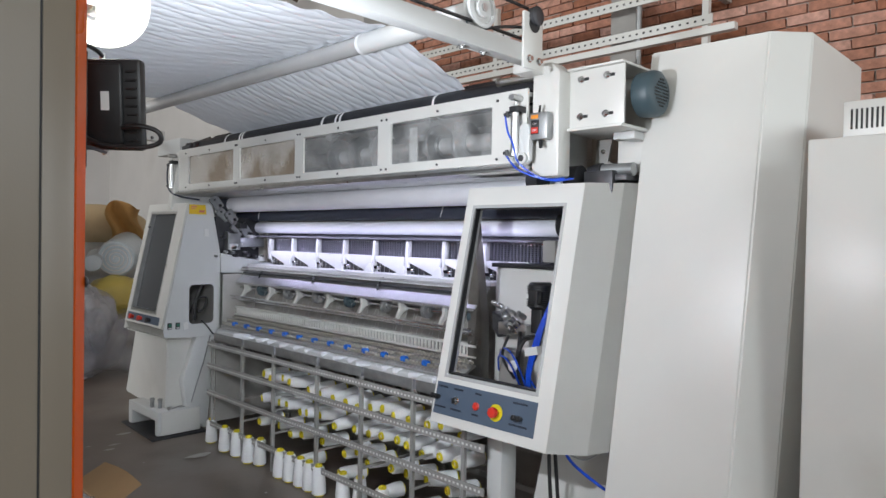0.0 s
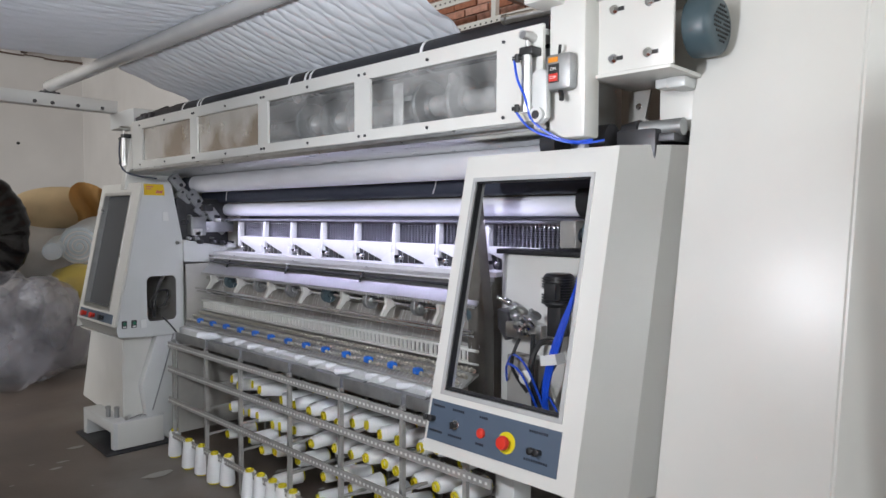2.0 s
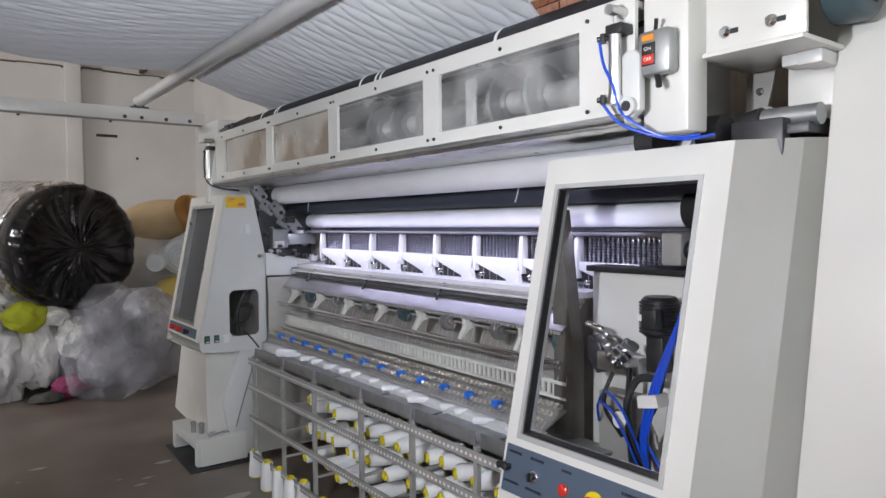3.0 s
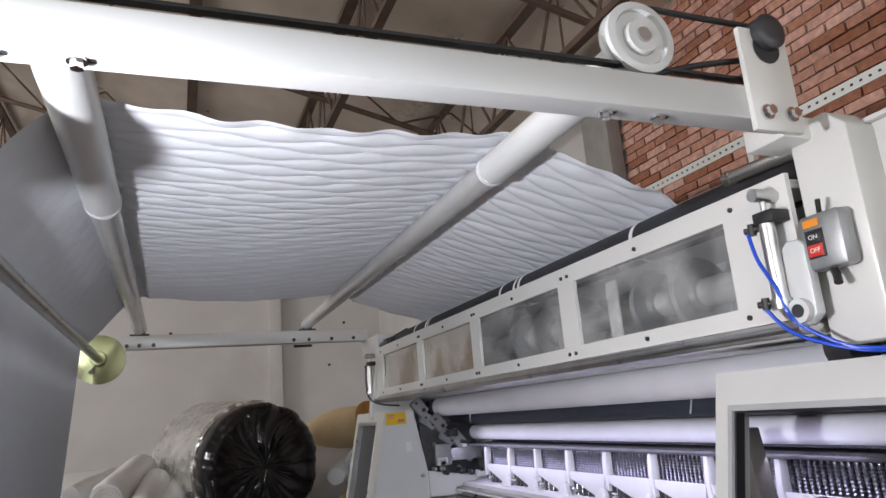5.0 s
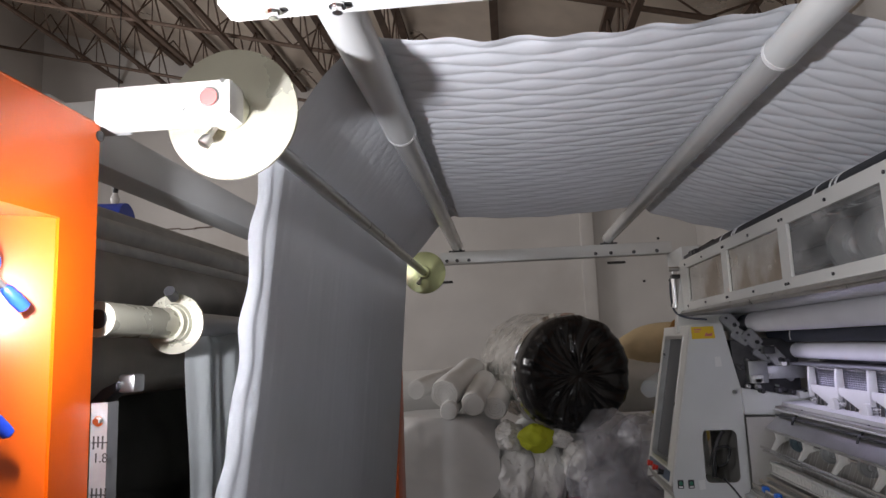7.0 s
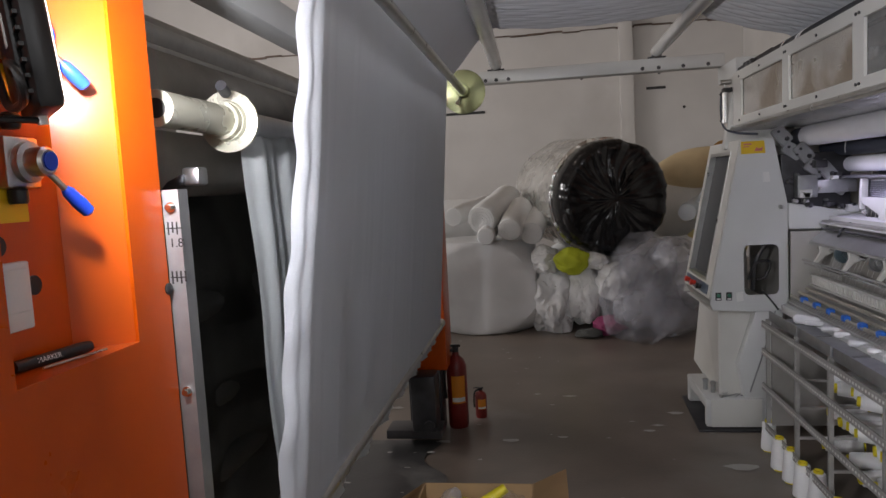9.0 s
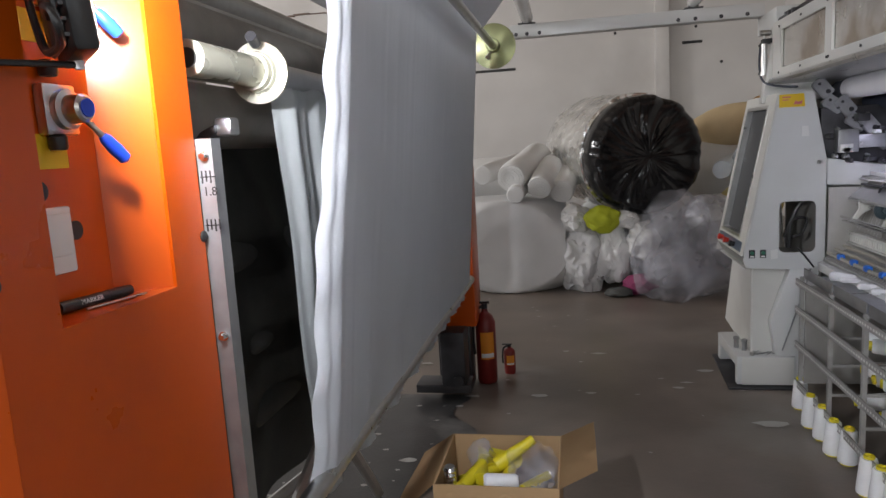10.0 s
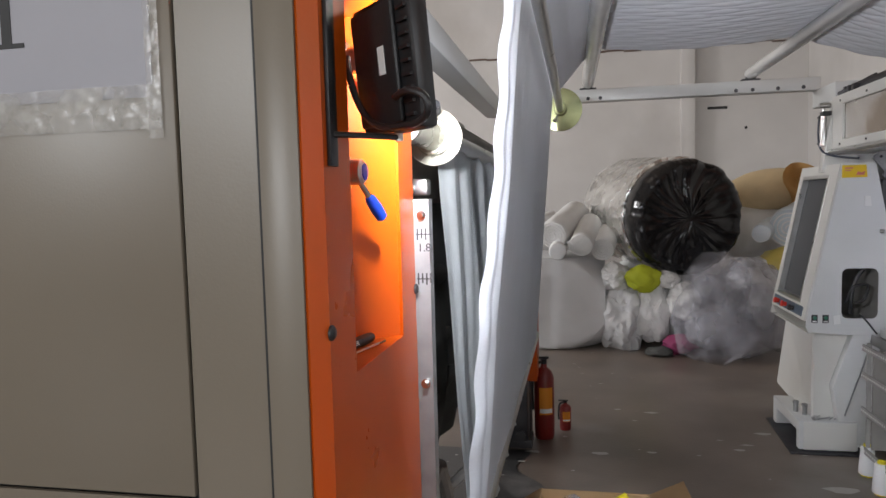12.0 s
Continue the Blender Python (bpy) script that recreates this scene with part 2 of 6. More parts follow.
for r in (vr, sr):
    nt.links.new(fr.outputs[0], r.inputs["Value"])
nt.links.new(vr.outputs[0], hsv.inputs["Value"])
nt.links.new(sr.outputs[0], hsv.inputs["Saturation"])
link = nt.nodes["Principled BSDF"].inputs["Base Color"].links[0]
nt.links.new(link.from_socket, hsv.inputs["Color"])
nt.links.new(hsv.outputs[0], nt.nodes["Principled BSDF"].inputs["Base Color"])


# ---------- mesh helpers ----------
def B():
    return bmesh.new()


def box(bm, x0, x1, y0, y1, z0, z1, bev=0.0):
    vs = [bm.verts.new((x, y, z)) for x in (x0, x1) for y in (y0, y1) for z in (z0, z1)]
    fs = [bm.faces.new([vs[i] for i in f]) for f in ((0, 1, 3, 2), (4, 6, 7, 5), (0, 4, 5, 1), (2, 3, 7, 6), (0, 2, 6, 4), (1, 5, 7, 3))]
    if bev:
        es = list({e for f in fs for e in f.edges})
        bmesh.ops.bevel(bm, geom=es, offset=bev, segments=2, affect="EDGES", profile=0.5)
    return bm


def prism(bm, pts, axis, a, b, bev=0.0):
    """A polygon pushed along an axis. pts: the other two coordinates in xyz order."""
    def at(p, v):
        c = list(p)
        c.insert("xyz".index(axis), v)
        return bm.verts.new(c)
    lo, hi = [at(p, a) for p in pts], [at(p, b) for p in pts]
    n = len(pts)
    fs = [bm.faces.new(lo[::-1]), bm.faces.new(hi)]
    fs += [bm.faces.new((lo[i], lo[(i + 1) % n], hi[(i + 1) % n], hi[i])) for i in range(n)]
    bmesh.ops.recalc_face_normals(bm, faces=fs)
    if bev:
        bmesh.ops.bevel(bm, geom=list({e for f in fs for e in f.edges}), offset=bev, segments=2, affect="EDGES", profile=0.5)
    return bm


def rod(bm, a, b, r, seg=18, r2=None, caps=True):
    a, b = Vector(a), Vector(b)
    d = b - a
    m = Matrix.Translation((a + b) / 2) @ d.to_track_quat("Z", "Y").to_matrix().to_4x4()
    bmesh.ops.create_cone(bm, cap_ends=caps, segments=seg, radius1=r, radius2=r if r2 is None else r2, depth=d.length, matrix=m)
    return bm


def lathe(bm, prof, a, way, seg=28):
    """Turns a profile of (radius, distance along way) about the line from a."""
    m = Matrix.Translation(a) @ Vector(way).to_track_quat("Z", "Y").to_matrix().to_4x4()
    rings = [[bm.verts.new(m @ Vector((r * math.cos(2 * math.pi * k / seg), r * math.sin(2 * math.pi * k / seg), h))) for k in range(seg)] for r, h in prof]
    for p, q in zip(rings, rings[1:]):
        for k in range(seg):
            bm.faces.new((p[k], p[(k + 1) % seg], q[(k + 1) % seg], q[k]))
    for ring in (rings[0][::-1], rings[-1]):
        bm.faces.new(ring)
    return bm


def smooth_path(pts, n=6):
    pts = [Vector(p) for p in pts]
    out = []
    for i in range(len(pts) - 1):
        p0, p1, p2, p3 = pts[max(i - 1, 0)], pts[i], pts[i + 1], pts[min(i + 2, len(pts) - 1)]
        for k in range(n):
            t = k / n
            out.append(0.5 * (2 * p1 + (p2 - p0) * t + (2 * p0 - 5 * p1 + 4 * p2 - p3) * t * t + (3 * p1 - p0 - 3 * p2 + p3) * t ** 3))
    return out + [pts[-1]]


def tube(bm, pts, r, seg=8, n=6):
    path = smooth_path(pts, n)
    rings, up = [], Vector((0.13, 0.31, 0.94))
    for i, p in enumerate(path):
        d = (path[min(i + 1, len(path) - 1)] - path[max(i - 1, 0)]).normalized()
        u = d.cross(up).normalized()
        w = d.cross(u)
        rings.append([bm.verts.new(p + r * (math.cos(2 * math.pi * k / seg) * u + math.sin(2 * math.pi * k / seg) * w)) for k in range(seg)])
    for p, q in zip(rings, rings[1:]):
        for k in range(seg):
            bm.faces.new((p[k], p[(k + 1) % seg], q[(k + 1) % seg], q[k]))
    bm.faces.new(rings[0][::-1]), bm.faces.new(rings[-1])
    return bm


def sheet(bm, nu, nv, fn, thick=0.0):
    """A surface fn(u, v), u and v from 0 to 1, with an optional thickness along its normal."""
    vs = [[bm.verts.new(fn(i / nu, j / nv)) for j in range(nv + 1)] for i in range(nu + 1)]
    for i in range(nu):
        for j in range(nv):
            bm.faces.new((vs[i][j], vs[i + 1][j], vs[i + 1][j + 1], vs[i][j + 1]))
    if thick:
        bmesh.ops.solidify(bm, geom=bm.faces[:], thickness=thick)
    return bm


def frame_plate(bm, axis, lo, hi, outer, holes, at_fn=None):
    """A plate between two levels of an axis with rectangular holes; outer and holes are (u0, u1, v0, v1)."""
    us = sorted({outer[0], outer[1], *[h[k] for h in holes for k in (0, 1)]})
    vs = sorted({outer[2], outer[3], *[h[k] for h in holes for k in (2, 3)]})
    n = "xyz".index(axis)
    verts = {}

    def vert(u, v, w):
        key = (u, v, w)
        if key not in verts:
            c = [u, v]
            c.insert(n, w)
            verts[key] = bm.verts.new(at_fn(c) if at_fn else c)
        return verts[key]
    cells = {(i, j) for i in range(len(us) - 1) for j in range(len(vs) - 1)
             if not any(h[0] <= us[i] and us[i + 1] <= h[1] and h[2] <= vs[j] and vs[j + 1] <= h[3] for h in holes)}
    fs = []
    for i, j in cells:
        q = [(us[i], vs[j]), (us[i + 1], vs[j]), (us[i + 1], vs[j + 1]), (us[i], vs[j + 1])]
        fs.append(bm.faces.new([vert(*p, hi) for p in q]))
        fs.append(bm.faces.new([vert(*p, lo) for p in q[::-1]]))
        for (di, dj), (a, b) in (((0, -1), (0, 1)), ((1, 0), (1, 2)), ((0, 1), (2, 3)), ((-1, 0), (3, 0))):
            if (i + di, j + dj) not in cells:
                fs.append(bm.faces.new([vert(*q[a], lo), vert(*q[b], lo), vert(*q[b], hi), vert(*q[a], hi)]))
    bmesh.ops.recalc_face_normals(bm, faces=fs)
    return bm


def lump(bm, c, size, rough=0.12, freq=1.6, sub=4, flat=0.0, seed=0.0):
    """An uneven bag-like body with a base cut flat at the height flat."""
    made = bmesh.ops.create_icosphere(bm, subdivisions=sub, radius=1.0)["verts"]
    for v in made:
        d = v.co.normalized()
        n = noise.noise(d * freq + Vector((seed, seed * 1.7, 3))) - 0.5 * abs(noise.noise(d * freq * 2.3 + Vector((seed, 9, seed)))) - 0.22 * abs(noise.noise(d * freq * 5 + Vector((5, seed, 1))))
        p = d * (1 + rough * n)
        v.co = Vector((c[0] + p.x * size[0], c[1] + p.y * size[1], max(c[2] + p.z * size[2], flat)))
    return bm


def finish(name, bm, material, angle=38):
    me = bpy.data.meshes.new(name)
    bm.to_mesh(me)
    bm.free()
    me.materials.append(material)
    me.polygons.foreach_set("use_smooth", [True] * len(me.polygons))
    me.set_sharp_from_angle(angle=radians(angle))
    return me


def thing(name, base, label, category, group="", kind=""):
    ob = new(name)
    ob.empty_display_size = 0.05
    ob.location = base
    return tagged(ob, label, category, group, kind)


def part(name, bm, material, parent, label="", kind=""):
    ob = new(name, finish(name, bm, material))
    ob.parent = parent
    if parent.type == "EMPTY":
        ob.matrix_parent_inverse = Matrix.Translation(parent.location).inverted()
    return tagged(ob, label, kind=kind)


def solo(name, bm, material, label, category="", group="", kind=""):
    return tagged(new(name, finish(name, bm, material)), label, category, group, kind)


def shared(name, me, parent, m):
    """A further piece on a mesh that is already there."""
    ob = new(name, me)
    ob.parent = parent
    if parent.type == "EMPTY":
        ob.matrix_parent_inverse = Matrix.Translation(parent.location).inverted()
    ob.matrix_basis = m
    return ob


def text_part(name, body, size, m, material, parent):
    cu = bpy.data.curves.new(name, "FONT")
    cu.body, cu.size, cu.align_x, cu.align_y, cu.extrude = body, size, "CENTER", "CENTER", 0.0004
    tmp = new("tmp_text", cu)
    bpy.context.view_layer.update()
    me = bpy.data.meshes.new_from_object(tmp.evaluated_get(bpy.context.evaluated_depsgraph_get()))
    bpy.data.objects.remove(tmp)
    me.name = name
    me.transform(m)
    me.materials.clear()
    me.materials.append(material)
    ob = new(name, me)
    ob.parent = parent
    if parent.type == "EMPTY":
        ob.matrix_parent_inverse = Matrix.Translation(parent.location).inverted()
    return ob


def bolt(bm, p, way, r=0.012, h=0.012):
    p, way = Vector(p), Vector(way).normalized()
    rod(bm, p, p + way * h * 0.3, r * 1.5, 16)
    rod(bm, p + way * h * 0.3, p + way * h, r, 6)
    return bm


# ---------- the hall ----------
WALL_N, WALL_E, WALL_S, WALL_W = 13.0, 4.6, -6.0, -8.0
bm = B()
box(bm, WALL_W - 0.3, WALL_E + 0.3, WALL_S - 0.3, WALL_N + 0.3, -0.2, 0.0)
floor = solo("floor", bm, CONCRETE, "worn grey concrete factory floor with pale scuffs", "floor", kind="structure")
# darker patch of floor under the roller machine, with a wavy edge
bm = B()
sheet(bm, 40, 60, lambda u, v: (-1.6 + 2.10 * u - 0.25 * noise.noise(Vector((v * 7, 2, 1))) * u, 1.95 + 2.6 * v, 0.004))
solo("floor_stain", bm, DARKFLOOR, "dark floor strewn with lint under the roller machine", "floor", kind="structure")


def roof_z(x):
    return 4.55 + (WALL_E - x) * 0.30


wall_n = solo("wall_north", prism(B(), [(WALL_W, 0), (WALL_E, 0), (WALL_E, roof_z(WALL_E)), (WALL_W, roof_z(WALL_W))], "y", WALL_N, WALL_N + 0.24),
              PLASTER, "white plastered wall with stains and small holes", "wall", kind="structure")
bm = B()
for x in (-3.0, 2.64):
    box(bm, x - 0.11, x + 0.11, WALL_N - 0.2, WALL_N, 0, roof_z(x + 0.11) - 0.02, 0.006)
part("pilaster", bm, PLASTER, wall_n)
bm = B()
for x0, x1, z in ((-0.55, 0.2, 2.72), (2.98, 3.30, 2.93), (0.9, 1.7, 4.35)):
    box(bm, x0, x1, WALL_N - 0.012, WALL_N, z, z + 0.045)
for x, z in ((1.9, 3.2), (3.6, 2.6), (3.2, 3.2), (3.9, 3.35), (0.95, 3.25)):
    rod(bm, (x, WALL_N, z), (x, WALL_N - 0.01, z), 0.025, 8)
part("wall_slot", bm, INK, wall_n, "dark slots and holes")
bm = B()
for k in range(42):
    x0 = WALL_W + 0.3 * k
    z0 = 4.0 + 0.012 * math.sin(k * 2.3)
    box(bm, x0, x0 + 0.3, WALL_N - 0.035 - 0.01 * (k % 3), WALL_N, z0, z0 + 0.022 + 0.008 * math.sin(k * 1.1))
part("wall_ledge", bm, RUST, wall_n, "dirty brown ledge along the wall", kind="stuff")
# unseen walls close the hall; their openings are added for the fill lamps
solo("wall_south", frame_plate(B(), "y", WALL_S - 0.24, WALL_S, (WALL_W, WALL_E, 0, roof_z(WALL_E)), [(-4.1, -1.9, 2.2, 3.7), (-0.5, 1.7, 2.2, 3.7), (2.1, 4.3, 2.2, 3.7)]),
     PLASTER, "white plastered wall out of view, high openings added for fill lamps", "wall", kind="structure")
solo("wall_gable", prism(B(), [(WALL_W, roof_z(WALL_E)), (WALL_E, roof_z(WALL_E)), (WALL_W, roof_z(WALL_W))], "y", WALL_S - 0.24, WALL_S), PLASTER, "white plastered gable over the south wall", "wall", kind="structure")
solo("wall_west", frame_plate(B(), "x", WALL_W - 0.24, WALL_W, (WALL_S, WALL_N, 0, roof_z(WALL_W)), [(-2.7, -0.3, 2.7, 4.5), (1.8, 4.2, 2.7, 4.5), (6.3, 8.7, 2.7, 4.5)]),
     PLASTER, "white plastered wall out of view, high openings added for fill lamps", "wall", kind="structure")
solo("roof", prism(B(), [(WALL_W - 0.3, roof_z(WALL_W - 0.3)), (WALL_E + 0.3, roof_z(WALL_E + 0.3)), (WALL_E + 0.3, roof_z(WALL_E + 0.3) + 0.08), (WALL_W - 0.3, roof_z(WALL_W - 0.3) + 0.08)], "y", WALL_S - 0.3, WALL_N + 0.3),
     FOIL, "sloping roof lined with dull brownish foil", "ceiling", kind="structure")

# open-web purlins under the roof, and tie rods across
for k in range(9):
    x = 3.7 - k * 1.25
    zt = roof_z(x) - 0.06
    pur = thing("roof_truss", (x, 0, zt), "brown steel open-web roof truss under the foil roof", "truss", "roof trusses", "structure")
    bm = B()
    box(bm, x - 0.05, x + 0.05, WALL_S, WALL_N, zt - 0.06, zt)
    part("top_chord", bm, RUST, pur)
    bm = B()
    box(bm, x - 0.035, x + 0.035, WALL_S, WALL_N, zt - 0.72, zt - 0.67)
    part("bottom_chord", bm, RUST, pur)
    bm = B()
    y = WALL_S + 0.1
    while y < WALL_N - 0.9:
        rod(bm, (x, y, zt - 0.69), (x, y + 0.42, zt - 0.03), 0.014, 6)
        rod(bm, (x, y + 0.42, zt - 0.03), (x, y + 0.84, zt - 0.69), 0.014, 6)
        rod(bm, (x, y + 0.42, zt - 0.03), (x, y + 0.42, zt - 0.69), 0.009, 6)
        y += 0.84
    part("web_bar", bm, RUST, pur, kind="stuff")
for y in (2.2, 4.6, 7.0, 9.4, 11.8):
    tie = thing("tie_beam", (0, y, 3.6), "brown steel lattice tie across the hall", "beam", "tie beams", "structure")
    bm = B()
    rod(bm, (WALL_E, y, roof_z(WALL_E) - 0.35), (WALL_W, y, roof_z(WALL_W) - 0.9), 0.03, 8)
    part("tie_bar", bm, RUST, tie)
    bm = B()
    x = WALL_E - 0.2
    while x > WALL_W + 1.2:
        za, zb = roof_z(WALL_E) - 0.35 + (WALL_E - x) * 0.2563, roof_z(x - 0.6) - 0.06
        rod(bm, (x, y, za), (x - 0.6, y, zb), 0.013, 6)
        rod(bm, (x - 0.6, y, zb), (x - 1.2, y, za + 0.3076), 0.013, 6)
        x -= 1.2
    part("tie_lattice", bm, RUST, tie, kind="stuff")

# ---------- the quilting machine ----------
machine = thing("quilting_machine", (2.6, 3.3, 0), "long white multi-needle quilting machine with control boxes at both ends", "machine")
# upper beam with four windows
WINDOWS = [(1.945, 2.593), (2.69, 3.345), (3.43, 4.065), (4.145, 4.80)]
beam = part("beam_housing", frame_plate(B(), "x", 2.25, 2.262, (1.76, 4.95, 1.735, 2.03), [(a, b, 1.777, 1.976) for a, b in WINDOWS]), PAINT, machine, "white sheet-metal beam with four windows")
bm = B()
box(bm, 2.262, 2.74, 1.765, 4.945, 2.0, 2.02, 0.003)
box(bm, 2.70, 2.74, 1.765, 4.945, 1.70, 2.0, 0.003)
box(bm, 2.262, 2.70, 4.93, 4.945, 1.735, 2.0)
part("beam_back", bm, PAINT_COOL, beam)
bm = B()
prism(bm, [(2.235, 1.70), (2.70, 1.70), (2.70, 1.72), (2.262, 1.732), (2.235, 1.732)], "y", 1.76, 4.97, 0.004)
rod(bm, (2.237, 1.78, 1.716), (2.237, 4.96, 1.716), 0.008, 10)
part("bottom_lip", bm, STEEL, beam, "bright metal edge strip")
for k, (a, b) in enumerate(WINDOWS):
    part("window_pane", box(B(), 2.264, 2.268, a - 0.015, b + 0.015, 1.765, 1.985), PANE if k < 2 else SMUDGED, beam, "" if k < 2 else "smudged metal plate")
bm = B()
for a, b in WINDOWS:
    for y in (a - 0.03, (a + b) / 2, b + 0.03):
        for z in (1.755, 1.998):
            rod(bm, (2.25, y, z), (2.245, y, z), 0.006, 8)
part("cover_screw", bm, DARKSTEEL, beam, kind="stuff")
part("inner_shaft", rod(B(), (2.44, 1.8, 1.87), (2.44, 4.9, 1.87), 0.04), SATIN, beam, "grey shaft behind the windows")
for y in (2.02, 2.26, 2.44, 2.86, 3.05, 3.24):
    bm = lathe(B(), [(0.05, -0.03), (0.055, -0.014), (0.10, -0.012), (0.105, 0.0), (0.10, 0.012), (0.055, 0.014), (0.05, 0.03)], (2.44, y, 1.87), (0, 1, 0), 36)
    part("shaft_wheel", bm, GALV, beam, "grey wheel behind the window")
part("inner_light_plate", box(B(), 2.34, 2.345, 2.50, 2.555, 1.79, 1.96), LABEL, beam)
# black cloth rollers on top, with white tape rings
for name, x, z, r in (("top_roller", 2.395, 2.055, 0.06), ("top_roller", 2.52, 2.10, 0.065)):
    ro = part(name, rod(B(), (x, 1.80, z), (x, 4.86, z), r, 32), RUBBER, machine, "black wrapped feed roller")
    for y in (2.39, 3.12, 3.16, 3.29, 4.19, 4.225, 4.42):
        part("tape_ring", rod(B(), (x, y - 0.007, z), (x, y + 0.007, z), r + 0.0025, 32), TAPE, ro, "white tape ring")
    part("roller_journal", rod(B(), (x, 1.74, z), (x, 1.80, z), r * 0.7, 24), PINKRED if x < 2.45 else STEEL, ro)
    part("roller_journal", rod(B(), (x, 4.86, z), (x, 4.95, z), r * 0.6, 24), PINKRED if x < 2.45 else STEEL, ro)
bm = B()
for y in (4.84, 4.91, 4.96):
    rod(bm, (2.37, y, 2.07), (2.48, y, 2.07), 0.03, 14)
    box(bm, 2.31, 2.35, y - 0.02, y + 0.01, 2.02, 2.09, 0.004)
rod(bm, (2.30, 4.99, 2.05), (2.42, 4.80, 2.12), 0.018)
part("far_bearing", bm, DARKSTEEL, machine, "dark bearings and clamps")
bm = B()
rod(bm, (2.31, 1.75, 2.085), (2.29, 1.93, 2.085), 0.015, 16)
lathe(bm, [(0.012, 0), (0.017, 0.004), (0.017, 0.02), (0.01, 0.025)], (2.29, 1.93, 2.085), (0, 1, 0))
part("guide_bar", bm, STEEL, machine, "short grey guide bar")

# rounded end cap beside the beam, motor box and motor
bm = B()
prism(bm, [(1.625, 1.675), (1.755, 1.675), (1.755, 2.085), (1.715, 2.125), (1.665, 2.125), (1.625, 2.085)], "x", 2.275, 2.36, 0.008)
endcap = part("end_cap", bm, PAINT, machine)
mbox = part("motor_box", box(B(), 2.35, 2.36, 1.385, 1.645, 1.866, 2.089, 0.002), PAINT, machine, "white bolted motor plate")
part("box_top", box(B(), 2.335, 2.60, 1.385, 1.655, 2.09, 2.10, 0.002), PAINT, mbox)
part("box_bottom", box(B(), 2.335, 2.60, 1.385, 1.655, 1.853, 1.865, 0.002), PAINT, mbox)
part("box_back", box(B(), 2.59, 2.60, 1.386, 1.655, 1.866, 2.089), PAINT, mbox)
for y, z in ((1.572, 2.052), (1.458, 2.053), (1.574, 1.907), (1.462, 1.908)):
    part("plate_bolt", bolt(B(), (2.35, y, z), (-1, 0, 0), 0.0095, 0.016), CHROME, mbox)
    part("slot", box(B(), 2.3485, 2.3505, y - 0.032, y - 0.008, z - 0.006, z + 0.006), INK, mbox)
bm = B()
lathe(bm, [(0.04, 0), (0.085, 0.002), (0.088, 0.03), (0.088, 0.062), (0.083, 0.074), (0.07, 0.082), (0.02, 0.085)], (2.475, 1.385, 1.985), (0, -1, 0), 40)
motor = part("motor", bm, MOTORBLUE, machine, "blue-grey electric motor with a perforated cover")
bm = B()
for i in range(-4, 5):
    for j in range(-4, 5):
        if i * i + j * j < 18 and (i, j) != (0, 0):
            rod(bm, (2.475 + i * 0.0125, 1.2985, 1.985 + j * 0.0125), (2.475 + i * 0.0125, 1.3005, 1.985 + j * 0.0125), 0.0038, 6)
part("vent_hole", bm, INK, motor, kind="stuff")
bm = B()
box(bm, 2.46, 2.56, 1.40, 1.46, 1.82, 1.853, 0.006)
part("motor_foot", bm, PAINT_COOL, machine)
# on/off switch
bm = B()
box(bm, 2.232, 2.275, 1.648, 1.742, 1.815, 1.925, 0.012)
sw = part("switch_box", bm, GALV, machine, "grey on-off switch box")
part("switch_bezel", box(B(), 2.229, 2.2325, 1.687, 1.725, 1.838, 1.893, 0.001), BLACK, sw)
part("on_button", box(B(), 2.2265, 2.2295, 1.690, 1.722, 1.867, 1.889, 0.001), BLACK, sw)
part("off_button", box(B(), 2.2265, 2.2295, 1.690, 1.722, 1.841, 1.864, 0.001), REDP, sw, "red off button")
part("switch_label", box(B(), 2.2305, 2.2322, 1.692, 1.726, 1.899, 1.914), ORANGELABEL, sw)
TURN_X = Matrix(((0, 0, -1, 0), (-1, 0, 0, 0), (0, 1, 0, 0), (0, 0, 0, 1)))  # text that faces -x and reads along -y
text_part("on_word", "ON", 0.013, Matrix.Translation((2.2262, 1.706, 1.878)) @ TURN_X, LABEL, sw)
text_part("off_word", "OFF", 0.013, Matrix.Translation((2.2262, 1.706, 1.8525)) @ TURN_X, LABEL, sw)
part("cable_gland", tube(B(), [(2.25, 1.70, 1.925), (2.245, 1.695, 1.935), (2.24, 1.69, 1.95)], 0.005), BLACK, sw)
part("cable_gland", tube(B(), [(2.25, 1.695, 1.815), (2.243, 1.685, 1.80), (2.236, 1.68, 1.785)], 0.008), BLACK, sw)
